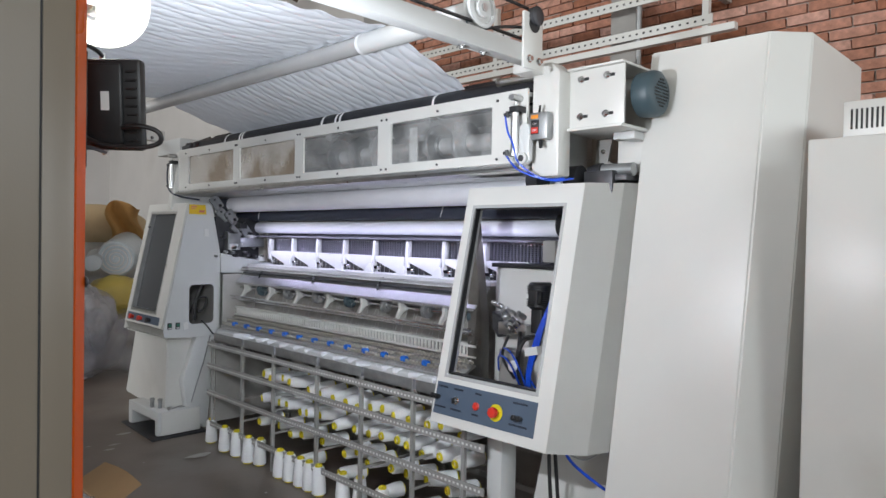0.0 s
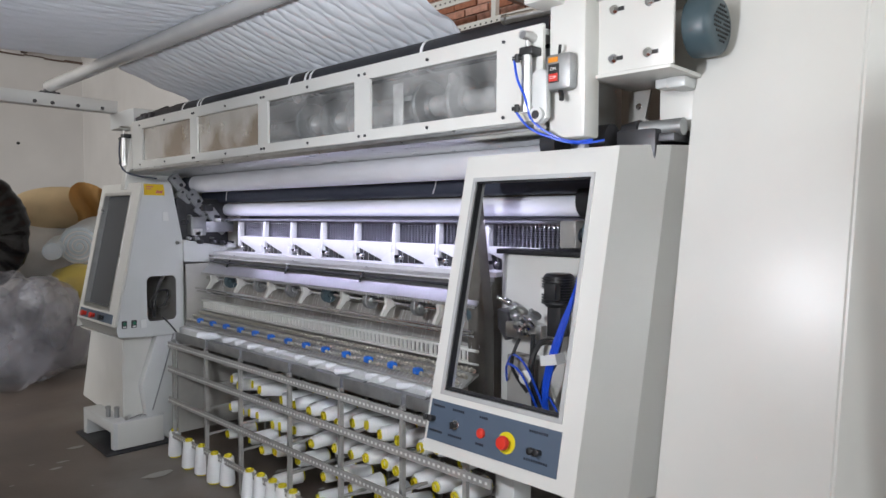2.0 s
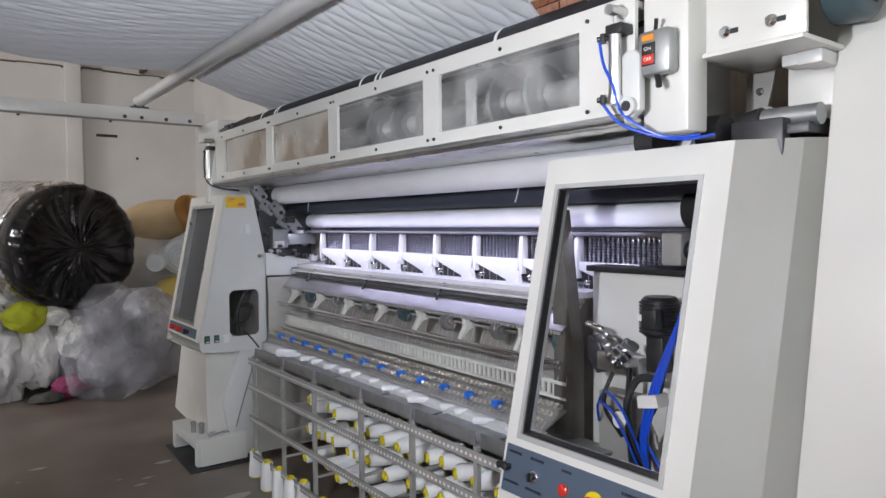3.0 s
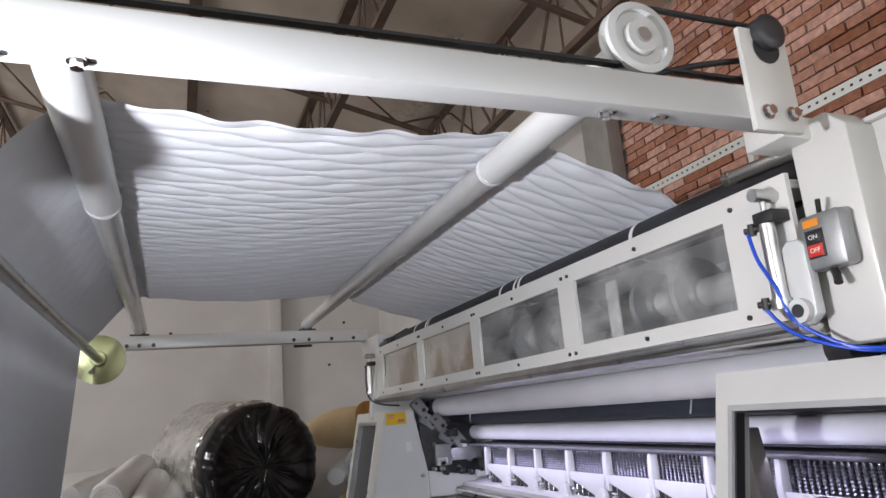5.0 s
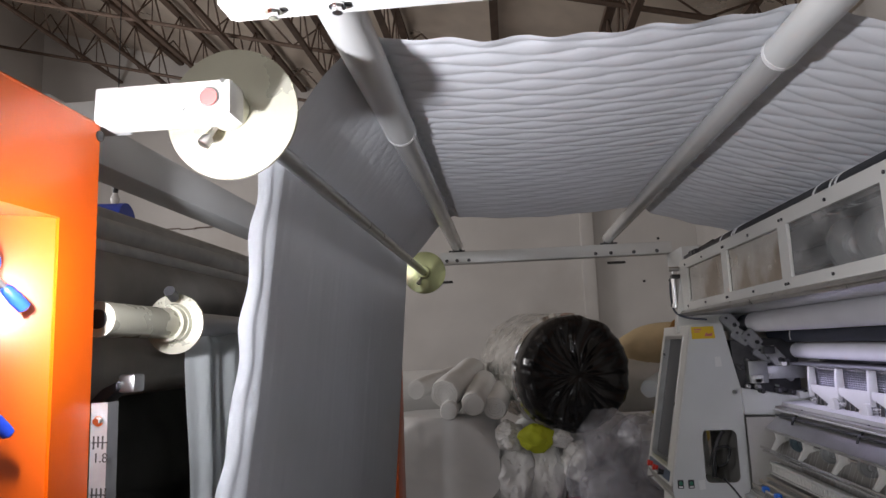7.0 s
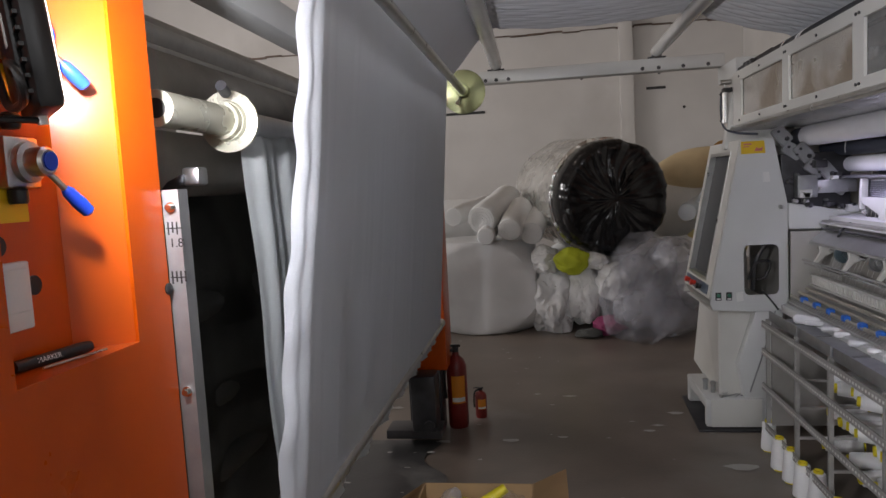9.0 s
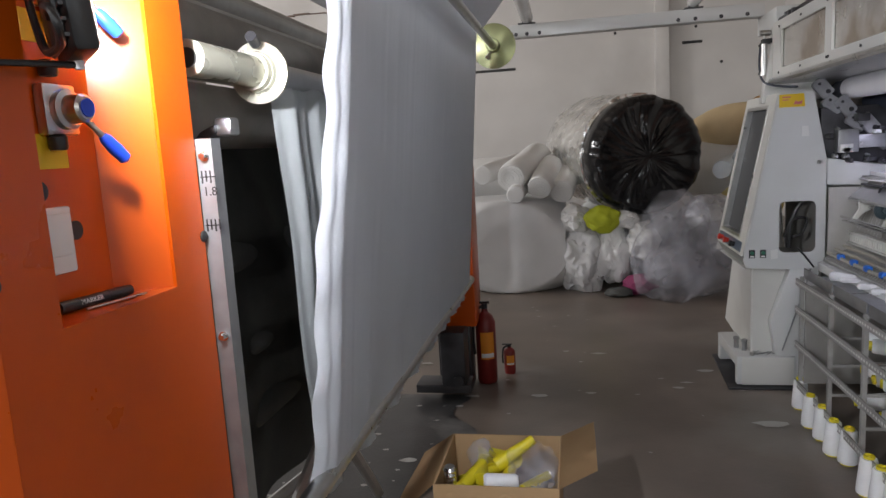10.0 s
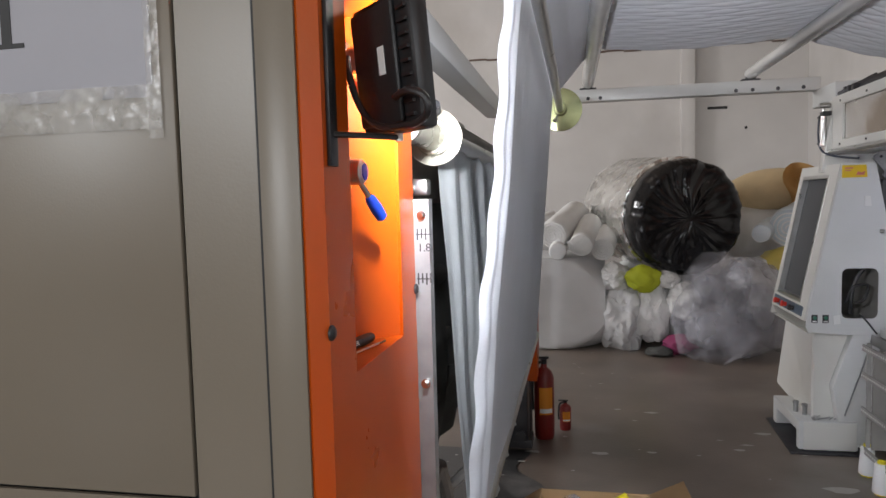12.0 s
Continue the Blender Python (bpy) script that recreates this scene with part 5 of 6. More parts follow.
curtain = solo("hanging_quilt", bm, FABRIC, "white quilted fabric hanging in a long loop from the tension shaft", "fabric")


def back_sheet(u, v):
    z = 0.66 + 0.99 * u
    x = 0.535 - 0.045 * u + 0.018 * math.sin(v * 44 + 2 * z) * (1 - v) * (0.4 + 0.6 * (1 - u)) + 0.005 * math.sin(v * 90 + z * 3) + 0.0026 * math.sin(v * 210 + z) - 0.03 * max(0.0, 1 - v * 30) ** 1.6
    if u > 0.94:
        x -= 0.035 * ((u - 0.94) / 0.06) ** 2
    y = 2.27 + 2.0 * v - 0.09 * (1 - u) * (1 - v) + 0.010 * math.sin(z * 11) * (1 - v)
    if u < 0.04:
        x += 0.015 * (1 - u / 0.04)
    return (x, y, z)


bm = sheet(B(), 90, 220, back_sheet, 0.004)
solo("backing_sheet", bm, MESH, "pale grey-blue mesh backing sheet hanging behind the quilt", "fabric")

# tension shaft with two discs and the white arm
shaft = thing("tension_shaft", (0.70, 3.4, 2.03), "steel shaft with round end discs held by a white arm", "shaft")
part("shaft_bar", rod(B(), (0.70, 1.90, 2.03), (0.695, 4.97, 2.03), 0.021, 24), STEEL, shaft)
for y, m_, lab in ((1.955, CREAM, "cream zinc-plated disc"), (4.87, IRID, "green-gold passivated disc")):
    d = part("end_disc", lathe(B(), [(0.03, -0.012), (0.13, -0.004), (0.131, 0.0), (0.13, 0.004), (0.03, 0.006)], (0.698, y, 2.03), (0, 1, 0), 56), m_, shaft, lab)
    part("disc_hub", lathe(B(), [(0.034, 0), (0.04, 0.01), (0.04, 0.045), (0.033, 0.05)], (0.698, y - 0.062, 2.03), (0, 1, 0), 28), m_, d)
    bm = B()
    rod(bm, (0.680, y - 0.035, 1.995), (0.668, y - 0.045, 1.968), 0.006, 10)
    lathe(bm, [(0.010, 0), (0.012, 0.003), (0.012, 0.018), (0.009, 0.02)], (0.670, y - 0.043, 1.972), (-0.4, -0.3, -0.8), 12)
    part("thumb_screw", bm, STEEL, d)
bm = B()
box(bm, 0.494, 0.746, 1.83, 1.895, 1.984, 2.050, 0.006)
arm = part("support_arm", bm, PAINT, shaft, "white box-section arm")
bm = B()
rod(bm, (0.708, 1.83, 2.016), (0.708, 1.8285, 2.016), 0.0185, 28)
part("cap_ring", bm, STEEL, arm)
part("red_cap", rod(B(), (0.708, 1.8285, 2.016), (0.708, 1.826, 2.016), 0.0155, 28), PINKRED, arm, "faded red round cap")
for x, z in ((0.732, 2.045), (0.66, 1.998)):
    part("arm_screw", rod(B(), (x, 1.83, z), (x, 1.827, z), 0.004, 8), STEEL, arm)
part("arm_stay", box(B(), 0.355, 0.50, 1.896, 1.95, 2.0, 2.055, 0.004), PAINT_COOL, shaft)

# ---------- orange and beige rolling machine ----------
winder = thing("rolling_machine", (0.2, 1.6, 0), "orange and beige fabric rolling machine with a lever recess", "machine")
bm = B()
# orange side face with its recess, a folded near corner
frame_plate(bm, "x", 0.488, 0.494, (1.40, 1.852, 0.0, 1.985), [(1.497, 1.753, 1.258, 1.80)])
oface = part("orange_panel", bm, ORANGE, winder, "glossy orange side panel with a recess")
part("corner_fold", prism(B(), [(0.468, 1.386), (0.474, 1.382), (0.494, 1.3995), (0.488, 1.3995)], "z", 0.0, 1.985), ORANGE, winder)
part("orange_end", box(B(), 0.06, 0.488, 1.846, 1.852, 0.0, 1.985), ORANGE, winder)
part("orange_top", box(B(), 0.06, 0.494, 1.40, 1.852, 1.985, 1.991, 0.002), ORANGE, winder)
part("recess_back", box(B(), 0.414, 0.420, 1.491, 1.759, 1.252, 1.806), ORANGE, oface)
part("recess_side", box(B(), 0.4202, 0.4878, 1.491, 1.497, 1.2582, 1.7998), ORANGE, oface)
part("recess_side", prism(B(), [(0.4202, 1.697), (0.4878, 1.753), (0.4878, 1.759), (0.4202, 1.759)], "z", 1.2582, 1.7998), ORANGE, oface)
part("recess_floor", box(B(), 0.4202, 0.4878, 1.491, 1.759, 1.252, 1.258), ORANGE, oface)
part("recess_roof", box(B(), 0.4202, 0.4878, 1.491, 1.759, 1.80, 1.806), ORANGE, oface)
for y, z in ((1.402, 1.332), (1.848, 1.328), (1.850, 1.967), (1.415, 0.62)):
    part("panel_bolt", lathe(B(), [(0.010, 0), (0.010, 0.003), (0.006, 0.006)], (0.494, y, z), (1, 0, 0), 14), BLACK, oface)
for k, (y, z, ey, ez) in enumerate(((1.640, 1.715, 1.700, 1.648), (1.620, 1.541, 1.680, 1.465))):
    bm = B()
    box(bm, 0.4205, 0.438, y - 0.035, y + 0.028, z - 0.035, z + 0.035, 0.004)
    lathe(bm, [(0.028, 0), (0.028, 0.010), (0.020, 0.012), (0.020, 0.033), (0.016, 0.037)], (0.438, y, z), (1, 0, 0), 22)
    valve = part("hand_valve", bm, STEEL, winder, "cast metal air valve with a blue lever")
    for dz in (-0.056, 0.045):
        part("valve_fitting", lathe(B(), [(0.011, 0), (0.013, 0.004), (0.013, 0.018), (0.009, 0.022)], (0.434, y - 0.015, z + dz), (0, 0, 1), 12), BLACK, valve)
    part("valve_cap", rod(B(), (0.475, y, z), (0.4772, y, z), 0.013, 18), BLUEP, valve)
    a, b = Vector((0.462, y + 0.005, z - 0.010)), Vector((0.485, ey, ez))
    d = b - a
    part("lever_rod", rod(B(), a, a + d * 0.5, 0.0045, 10), STEEL, valve)
    part("lever_grip", lathe(B(), [(0.006, 0), (0.009, 0.006), (0.0105, d.length * 0.3), (0.0095, d.length * 0.52), (0.004, d.length * 0.57)], a + d * 0.42, d, 16), BLUEP, valve, "blue plastic lever grip")
for y0, y1, z0, z1 in ((1.535, 1.635, 1.460, 1.508), (1.565, 1.633, 1.632, 1.675)):
    part("yellow_sign", box(B(), 0.4202, 0.4217, y0, y1, z0, z1), YELLOWLABEL, winder, "yellow instruction plate")
part("wall_switch", box(B(), 0.4202, 0.434, 1.556, 1.611, 1.314, 1.407, 0.003), LABEL, winder, "white rocker switch plate")
part("switch_rocker", box(B(), 0.434, 0.437, 1.561, 1.606, 1.339, 1.398, 0.002), LABEL, winder)
for y, z in ((1.573, 1.430), (1.630, 1.370)):
    part("blind_plug", rod(B(), (0.4202, y, z), (0.4232, y, z), 0.014, 18), BLACK, winder)
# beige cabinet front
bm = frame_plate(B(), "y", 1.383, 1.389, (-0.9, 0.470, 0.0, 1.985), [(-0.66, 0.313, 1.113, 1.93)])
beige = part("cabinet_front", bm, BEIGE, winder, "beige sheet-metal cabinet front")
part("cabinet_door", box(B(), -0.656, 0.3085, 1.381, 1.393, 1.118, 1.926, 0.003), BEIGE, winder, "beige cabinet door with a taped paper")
part("door_stop", box(B(), -0.70, 0.36, 1.40, 1.404, 1.08, 1.96), INK, winder)
bm = box(B(), 0.4155, 0.4185, 1.3818, 1.3832, 0.0, 1.985)
part("front_groove", bm, INK, winder)
bm = box(B(), 0.419, 0.470, 1.3800, 1.3829, 0.0, 1.985, 0.001)
part("front_trim", bm, BEIGE, winder)
bm = B()
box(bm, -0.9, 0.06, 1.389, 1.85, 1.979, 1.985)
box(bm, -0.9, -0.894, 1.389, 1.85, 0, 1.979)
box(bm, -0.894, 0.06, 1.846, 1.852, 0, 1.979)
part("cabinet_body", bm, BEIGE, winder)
# taped notice with one large printed stroke
door_paper = part("paper_notice", box(B(), -0.06, 0.281, 1.3785, 1.3805, 1.632, 1.92), NOTICE, winder, "white paper notice under clear tape")
bm = B()
box(bm, 0.068, 0.083, 1.3775, 1.3784, 1.71, 1.86)
box(bm, 0.045, 0.101, 1.3775, 1.3784, 1.704, 1.710)
part("notice_stroke", bm, INK, door_paper)
bm = sheet(B(), 60, 12, lambda u, v: (-0.06 + 0.352 * u, 1.3772 - 0.0045 * abs(noise.noise(Vector((u * 26, v * 5, 2)))), 1.592 + 0.055 * v))
part("clear_tape", bm, PACKTAPE, door_paper, "crinkled clear packing tape")
bm = sheet(B(), 6, 60, lambda u, v: (0.274 + 0.020 * u, 1.3772 - 0.003 * abs(noise.noise(Vector((u * 4, v * 40, 5)))), 1.58 + 0.34 * v))
part("clear_tape", bm, PACKTAPE, door_paper, "crinkled clear packing tape")
# galvanised upright beside the orange panel, with pen writing
bm = B()
box(bm, 0.492, 0.522, 1.858, 1.862, 0.0, 1.497)
box(bm, 0.519, 0.522, 1.862, 1.89, 0.0, 1.497)
up = part("galvanised_upright", bm, GALV, winder, "galvanised angle upright with pen notes")
for z in (1.467, 1.144, 0.819):
    part("upright_bolt", bolt(B(), (0.508, 1.858, z), (0, -1, 0), 0.006, 0.012), CHROME, up)
TURN_Y = Matrix(((1, 0, 0, 0), (0, 0, -1, 0), (0, 1, 0, 0), (0, 0, 0, 1)))
text_part("pen_number", "1.8", 0.022, Matrix.Translation((0.512, 1.8572, 1.405)) @ TURN_Y, INK, up)
bm = B()
for z, n in ((1.43, 3), (1.345, 4)):
    for k in range(n):
        box(bm, 0.498 + k * 0.008, 0.5005 + k * 0.008, 1.8565, 1.8575, z - 0.010 + (k % 2) * 0.003, z + 0.012)
    box(bm, 0.496, 0.524, 1.8565, 1.8575, z, z + 0.002)
part("pen_stroke", bm, INK, up, kind="stuff")
bm = prism(B(), [(0.40, 1.485), (0.43, 1.485), (0.462, 1.512), (0.462, 1.528), (0.43, 1.515)], "y", 1.985, 2.03, 0.003)
part("clamp_bracket", bm, DARKSTEEL, winder)
part("clamp_head", box(B(), 0.455, 0.490, 1.995, 2.035, 1.505, 1.540, 0.006), STEEL, winder, "bright clamp head")
# flanged roller behind the panel
bm = rod(B(), (0.466, 1.910, 1.643), (0.466, 2.170, 1.643), 0.033, 28)
fl = part("flanged_roller", bm, CREAM, winder, "cream tube with a round flange")
part("flange", lathe(B(), [(0.04, 0), (0.066, 0.004), (0.067, 0.014), (0.045, 0.018), (0.042, 0.03)], (0.466, 2.205, 1.643), (0, -1, 0), 44), CREAM, fl)
part("flange_hub", rod(B(), (0.466, 2.155, 1.643), (0.466, 2.185, 1.643), 0.040, 28), CREAM, fl)
part("flange_screw", rod(B(), (0.478, 2.165, 1.700), (0.482, 2.135, 1.712), 0.012, 12), DARKSTEEL, fl)
part("tube_bore", rod(B(), (0.466, 1.909, 1.643), (0.466, 1.906, 1.643), 0.018, 20), INK, fl)
part("cloth_bar", rod(B(), (0.466, 2.200, 1.643), (0.466, 4.600, 1.643), 0.03, 20), STEEL, fl)
# large grey rollers and rails further in
part("mesh_roller", rod(B(), (0.27, 1.90, 1.735), (0.27, 4.6, 1.735), 0.085, 32), GREYROLL, winder, "grey rubber-mesh roller")
part("mesh_roller", rod(B(), (0.30, 1.90, 1.56), (0.30, 4.6, 1.56), 0.075, 32), GREYROLL, winder, "grey rubber-mesh roller")
for x, z, r in ((0.10, 1.93, 0.03), (0.0, 1.99, 0.035), (0.16, 1.86, 0.022)):
    part("steel_rail", rod(B(), (x, 1.90, z), (x, 4.7, z), r, 16), RACKGREY, winder)
bm = B()
box(bm, 0.26, 0.355, 1.90, 4.75, 1.985, 2.08, 0.006)
part("grey_beam", bm, PAINT_COOL, winder, "grey box beam along the machine")
bm = sheet(B(), 30, 60, lambda u, v: (0.18 + 0.10 * math.sin(u * 3) + 0.02 * math.sin(v * 40 + u * 6), 1.92 + 2.7 * v, 0.42 + 1.12 * u), 0.006)
part("dark_sheet", bm, DARKCLOTH, winder, "dark hanging cloth")
for z in (0.75, 0.95, 1.2):
    part("dark_roll", rod(B(), (0.22, 1.95, z), (0.22, 4.6, z), 0.05, 18), DARKCLOTH, winder)
# far upright, orange
part("far_upright", box(B(), 0.10, 0.545, 4.62, 4.86, 0.40, 1.45, 0.006), ORANGE, winder, "orange far side frame")
bm = B()
box(bm, 0.20, 0.52, 4.45, 4.62, 0.05, 0.10, 0.004)
rod(bm, (0.46, 4.40, 0.14), (0.46, 4.62, 0.14), 0.03, 16)
box(bm, 0.36, 0.50, 4.42, 4.58, 0.10, 0.42, 0.01)
box(bm, 0.30, 0.50, 4.66, 4.82, 0.0, 0.40, 0.01)
part("foot_motor", bm, DARKSTEEL, winder, "greasy grey gearbox")
bm = lathe(B(), [(0.02, 0), (0.12, 0.004), (0.12, 0.010), (0.02, 0.014)], (0.555, 1.92, 0.655), (-0.25, 1, 0.12), 44)
lf = part("lower_flange", bm, STEEL, winder, "steel flange at the lower roller")
part("lower_hub", rod(B(), (0.56, 1.91, 0.655), (0.55, 1.87, 0.65), 0.03, 20), CREAM, lf)
part("lower_bar", rod(B(), (0.55, 1.94, 0.71), (0.545, 4.5, 0.71), 0.024, 16), STEEL, winder)
bm = B()
for p, q in (((0.1, 2.6, 0.05), (0.34, 2.75, 0.62)), ((0.34, 2.75, 0.62), (0.30, 3.3, 0.05)), ((0.0, 2.3, 0.3), (0.35, 3.2, 0.42))):
    rod(bm, p, q, 0.022, 8)
part("brace", bm, RACKGREY, winder)
# marker pen in the recess
pen = thing("marker_pen", (0.445, 1.63, 1.258), "black marker pen lying in the orange recess", "pen")
a, b = Vector((0.432, 1.565, 1.268)), Vector((0.456, 1.695, 1.268))
part("pen_barrel", rod(B(), a, a + (b - a) * 0.62, 0.0085, 18), BLACK, pen)
part("pen_cap", lathe(B(), [(0.0088, 0), (0.009, 0.03), (0.0075, 0.044), (0.005, 0.046)], a + (b - a) * 0.62, b - a, 18), BLACK, pen)
text_part("pen_word", "MARKER", 0.010, Matrix.Translation((0.449, 1.612, 1.270)) @ Matrix.Rotation(radians(78), 4, "Z") @ Matrix.Rotation(radians(70), 4, "X"), LABEL, pen)
solo("wire_rod", rod(B(), (0.455, 1.59, 1.261), (0.477, 1.695, 1.261), 0.002, 8), STEEL, "thin pale rod lying beside the marker", "rod")

# ---------- flood lamp on the orange panel ----------
lamp = thing("flood_lamp", tuple(FLOOD), "black LED flood lamp bracketed to the orange panel", "lamp")
lm = look(FLOOD, FLOOD + FLOOD_WAY)


def lamp_box(x0, x1, y0, y1, z0, z1, bev=0.0):
    bm = box(B(), x0, x1, y0, y1, z0, z1, bev)
    bm.transform(lm)
    return bm


body = part("lamp_body", lamp_box(-0.078, 0.078, -0.088, 0.088, -0.018, 0.010, 0.008), BLACK, lamp)
for k in range(9):
    part("cooling_fin", lamp_box(0.050, 0.070, -0.070 + k * 0.0165, -0.066 + k * 0.0165, 0.010, 0.015), BLACK, body)
part("driver_box", lamp_box(-0.066, 0.044, -0.076, 0.078, 0.010, 0.019, 0.005), BLACK, body)
for sv in (-1, 1):
    part("pivot_bolt", rod(B(), lm @ Vector((0, sv * 0.086, -0.002)), lm @ Vector((0, sv * 0.098, -0.002)), 0.006, 12), STEEL, body)
part("lamp_glass", lamp_box(-0.066, 0.066, -0.076, 0.076, -0.0195, -0.0182), mat("lamp_glass", (1.0, 0.97, 0.92), 0.2, var=0, bump=0, emit=6.0), body, "glowing lamp glass")
part("lamp_label", lamp_box(0.004, 0.020, -0.012, 0.024, 0.0192, 0.0200), LABEL, body)
bm = B()
for sv in (-0.093, 0.093):
    e = lm @ Vector((0, sv, -0.002))
    tube(bm, [(0.497, 1.425, e.z), (0.505, 1.43, e.z), (0.53, 1.455, e.z), tuple(e)], 0.004)
box(bm, 0.494, 0.500, 1.412, 1.438, 1.54, 1.75, 0.001)
part("lamp_bracket", bm, BLACK, lamp)
bm = tube(B(), [lm @ Vector(v) for v in ((0.045, -0.045, 0.024), (0.085, -0.042, 0.030), (0.116, -0.052, 0.028), (0.118, -0.072, 0.026), (0.080, -0.082, 0.024), (0.0, -0.076, 0.028), (-0.045, -0.045, 0.028), (-0.070, 0.0, 0.026), (-0.10, 0.03, 0.01))], 0.0048)
part("lamp_cable", bm, BLACK, lamp, "black looped cable")

# ---------- thread rack and cones ----------
rack = thing("thread_rack", (2.5, 3.2, 0), "grey slotted-angle thread rack below the quilting machine", "rack")
POSTS = [4.41, 4.01, 3.64, 3.19, 2.80, 2.41, 2.08]
for x in (2.25, 2.86):
    for y in POSTS:
        part("rack_post", box(B(), x, x + 0.018, y - 0.009, y + 0.009, 0.0, 0.705), RACKGREY, rack)
for z in (0.675, 0.53, 0.345, 0.14):
    bm = box(B(), 2.240, 2.248, 1.95, 4.45, z - 0.017, z + 0.017)
    rl = part("rack_rail", bm, RACKGREY, rack)
    bm = B()
    for i in range(100):
        y = 1.965 + i * 0.025
        box(bm, 2.2385, 2.2398, y, y + 0.011, z - 0.005, z + 0.005)
    part("rail_slot", bm, LABEL, rl, kind="stuff")
    part("rack_rail", box(B(), 2.86, 2.868, 1.95, 4.45, z - 0.015, z + 0.015), RACKGREY, rack)
for z in (0.50, 0.37, 0.23):
    for y in POSTS[:-1]:
        part("cross_bar", box(B(), 2.25, 2.86, y - 0.006, y + 0.006, z - 0.006, z + 0.006), RACKGREY, rack)
for i in range(6):
    y1, y0 = POSTS[i] - 0.012, POSTS[i + 1] + 0.012
    bm = B()
    box(bm, 2.262, 2.268, y0, y1, 0.70, 0.752, 0.002)
    box(bm, 2.272, 2.60, y0, y1, 0.70, 0.706)
    part("top_tray", bm, GALV, rack)
part("rack_end_panel", box(B(), 2.27, 2.86, 4.385, 4.40, 0.15, 0.66), INNER, rack)


def cone_thing(name, label, group, core=YELLOW):
    ob = thing(name, (0, 0, 0), label, "thread cone", group)
    part("thread_winding", lathe(B(), [(0.036, 0.008), (0.0405, 0.012), (0.0395, 0.05), (0.031, 0.152), (0.028, 0.157)], (0, 0, 0), (0, 0, 1), 20), THREAD, ob, "white wound thread")
    part("cone_tube", lathe(B(), [(0.030, 0), (0.030, 0.008), (0.0205, 0.158), (0.0205, 0.167), (0.019, 0.169), (0.0145, 0.169), (0.013, 0.11)], (0, 0, 0), (0, 0, 1), 16), core, ob)
    return ob


random.seed(11)
first = cone_thing("thread_cone", "white thread cone with a yellow core standing on the floor", "cones on the floor")
first.location = (2.265, 4.425, 0.0)
for x, y in ((2.238, 4.188), (2.245, 4.045), (2.236, 3.885), (2.266, 3.797), (2.24, 3.53), (2.245, 3.43), (2.248, 3.325), (2.25, 3.235), (2.25, 3.145), (2.275, 2.965), (2.30, 2.85), (2.29, 2.66)):
    copy_thing(first, pose(x, y, 0.0, random.uniform(-1.5, 1.5), random.uniform(-1.5, 1.5), random.uniform(0, 360)))
lying = cone_thing("thread_cone", "white thread cone with a yellow core lying in the rack", "cones in the rack")
placed = False
for z, ys in ((0.535, [3.92, 3.83, 3.70, 3.60, 3.39, 3.28, 3.175, 3.07, 2.965, 2.855, 2.745, 2.635, 2.53, 2.42, 2.31, 2.20]),
              (0.395, [3.94, 3.84, 3.73, 3.63, 3.52, 3.415, 3.30, 3.19, 2.975, 2.87, 2.765, 2.66, 2.555, 2.45, 2.34, 2.24]),
              (0.252, [3.95, 3.72, 3.61, 3.495, 3.28, 3.06, 2.95, 2.85, 2.70, 2.55, 2.40, 2.25]),
              (0.10, [3.5, 3.1, 2.8, 2.5, 2.3])):
    for y in ys:
        m = pose(2.515 + random.uniform(-0.012, 0.012), y + random.uniform(-0.01, 0.01) - 0.045, z - 0.012 + random.uniform(-0.008, 0.008), 0, -90 + random.uniform(-7, 3), random.uniform(-30, -6))
        if not placed:
            lying.matrix_basis, placed = m, True
        else:
            copy_thing(lying, m)
tray = cone_thing("thread_cone", "white thread cone lying in the top tray of the rack", "cones in the tray", TAPE)
SMALL = Matrix.Diagonal((0.58, 0.58, 0.72, 1))
tray.matrix_basis = pose(2.35, 4.30, 0.729, 0, 90, -40) @ SMALL
for k in range(15):
    copy_thing(tray, pose(2.36 + random.uniform(0, 0.05), 4.18 - k * 0.135 + random.uniform(-0.03, 0.03), 0.729, 0, 90 - random.uniform(0, 4), random.uniform(-52, -20)) @ SMALL)

# ---------- cabinet beside the tower ----------
cab = thing("control_cabinet", (2.7, 0.3, 0), "white steel electrical cabinet beside the drive tower", "cabinet")
part("cabinet_body", box(B(), 2.30, 3.1, -0.25, 0.737, 0.05, 1.738, 0.006), PAINT, cab)
part("plinth", box(B(), 2.33, 3.07, -0.22, 0.71, 0.0, 0.05), BLACK, cab)
top = part("vent_box", box(B(), 2.42, 3.0, -0.2, 0.675, 1.738, 1.862, 0.005), PAINT, cab, "white slotted vent box on top")
for k in range(16):
    part("vent_slot", box(B(), 2.4185, 2.4205, 0.648 - k * 0.0135, 0.654 - k * 0.0135, 1.775, 1.836), INK, top)

# ---------- carton on the floor ----------
carton = thing("cardboard_box", (0.85, 3.08, 0), "open brown cardboard box with spread flaps", "box")
cx0, cx1, cy0, cy1, ch_ = 0.635, 1.06, 2.875, 3.29, 0.325
for nm, b_ in (("front_wall", (cx0, cx1, cy0, cy0 + 0.006, 0.0, ch_)), ("back_wall", (cx0, cx1, cy1 - 0.006, cy1, 0.0, ch_)), ("side_wall", (cx0, cx0 + 0.006, cy0 + 0.006, cy1 - 0.006, 0.0, ch_)), ("side_wall", (cx1 - 0.006, cx1, cy0 + 0.006, cy1 - 0.006, 0.0, ch_)), ("bottom", (cx0 + 0.006, cx1 - 0.006, cy0 + 0.006, cy1 - 0.006, 0.0, 0.006))):
    part(nm, box(B(), *b_), CARD, carton)
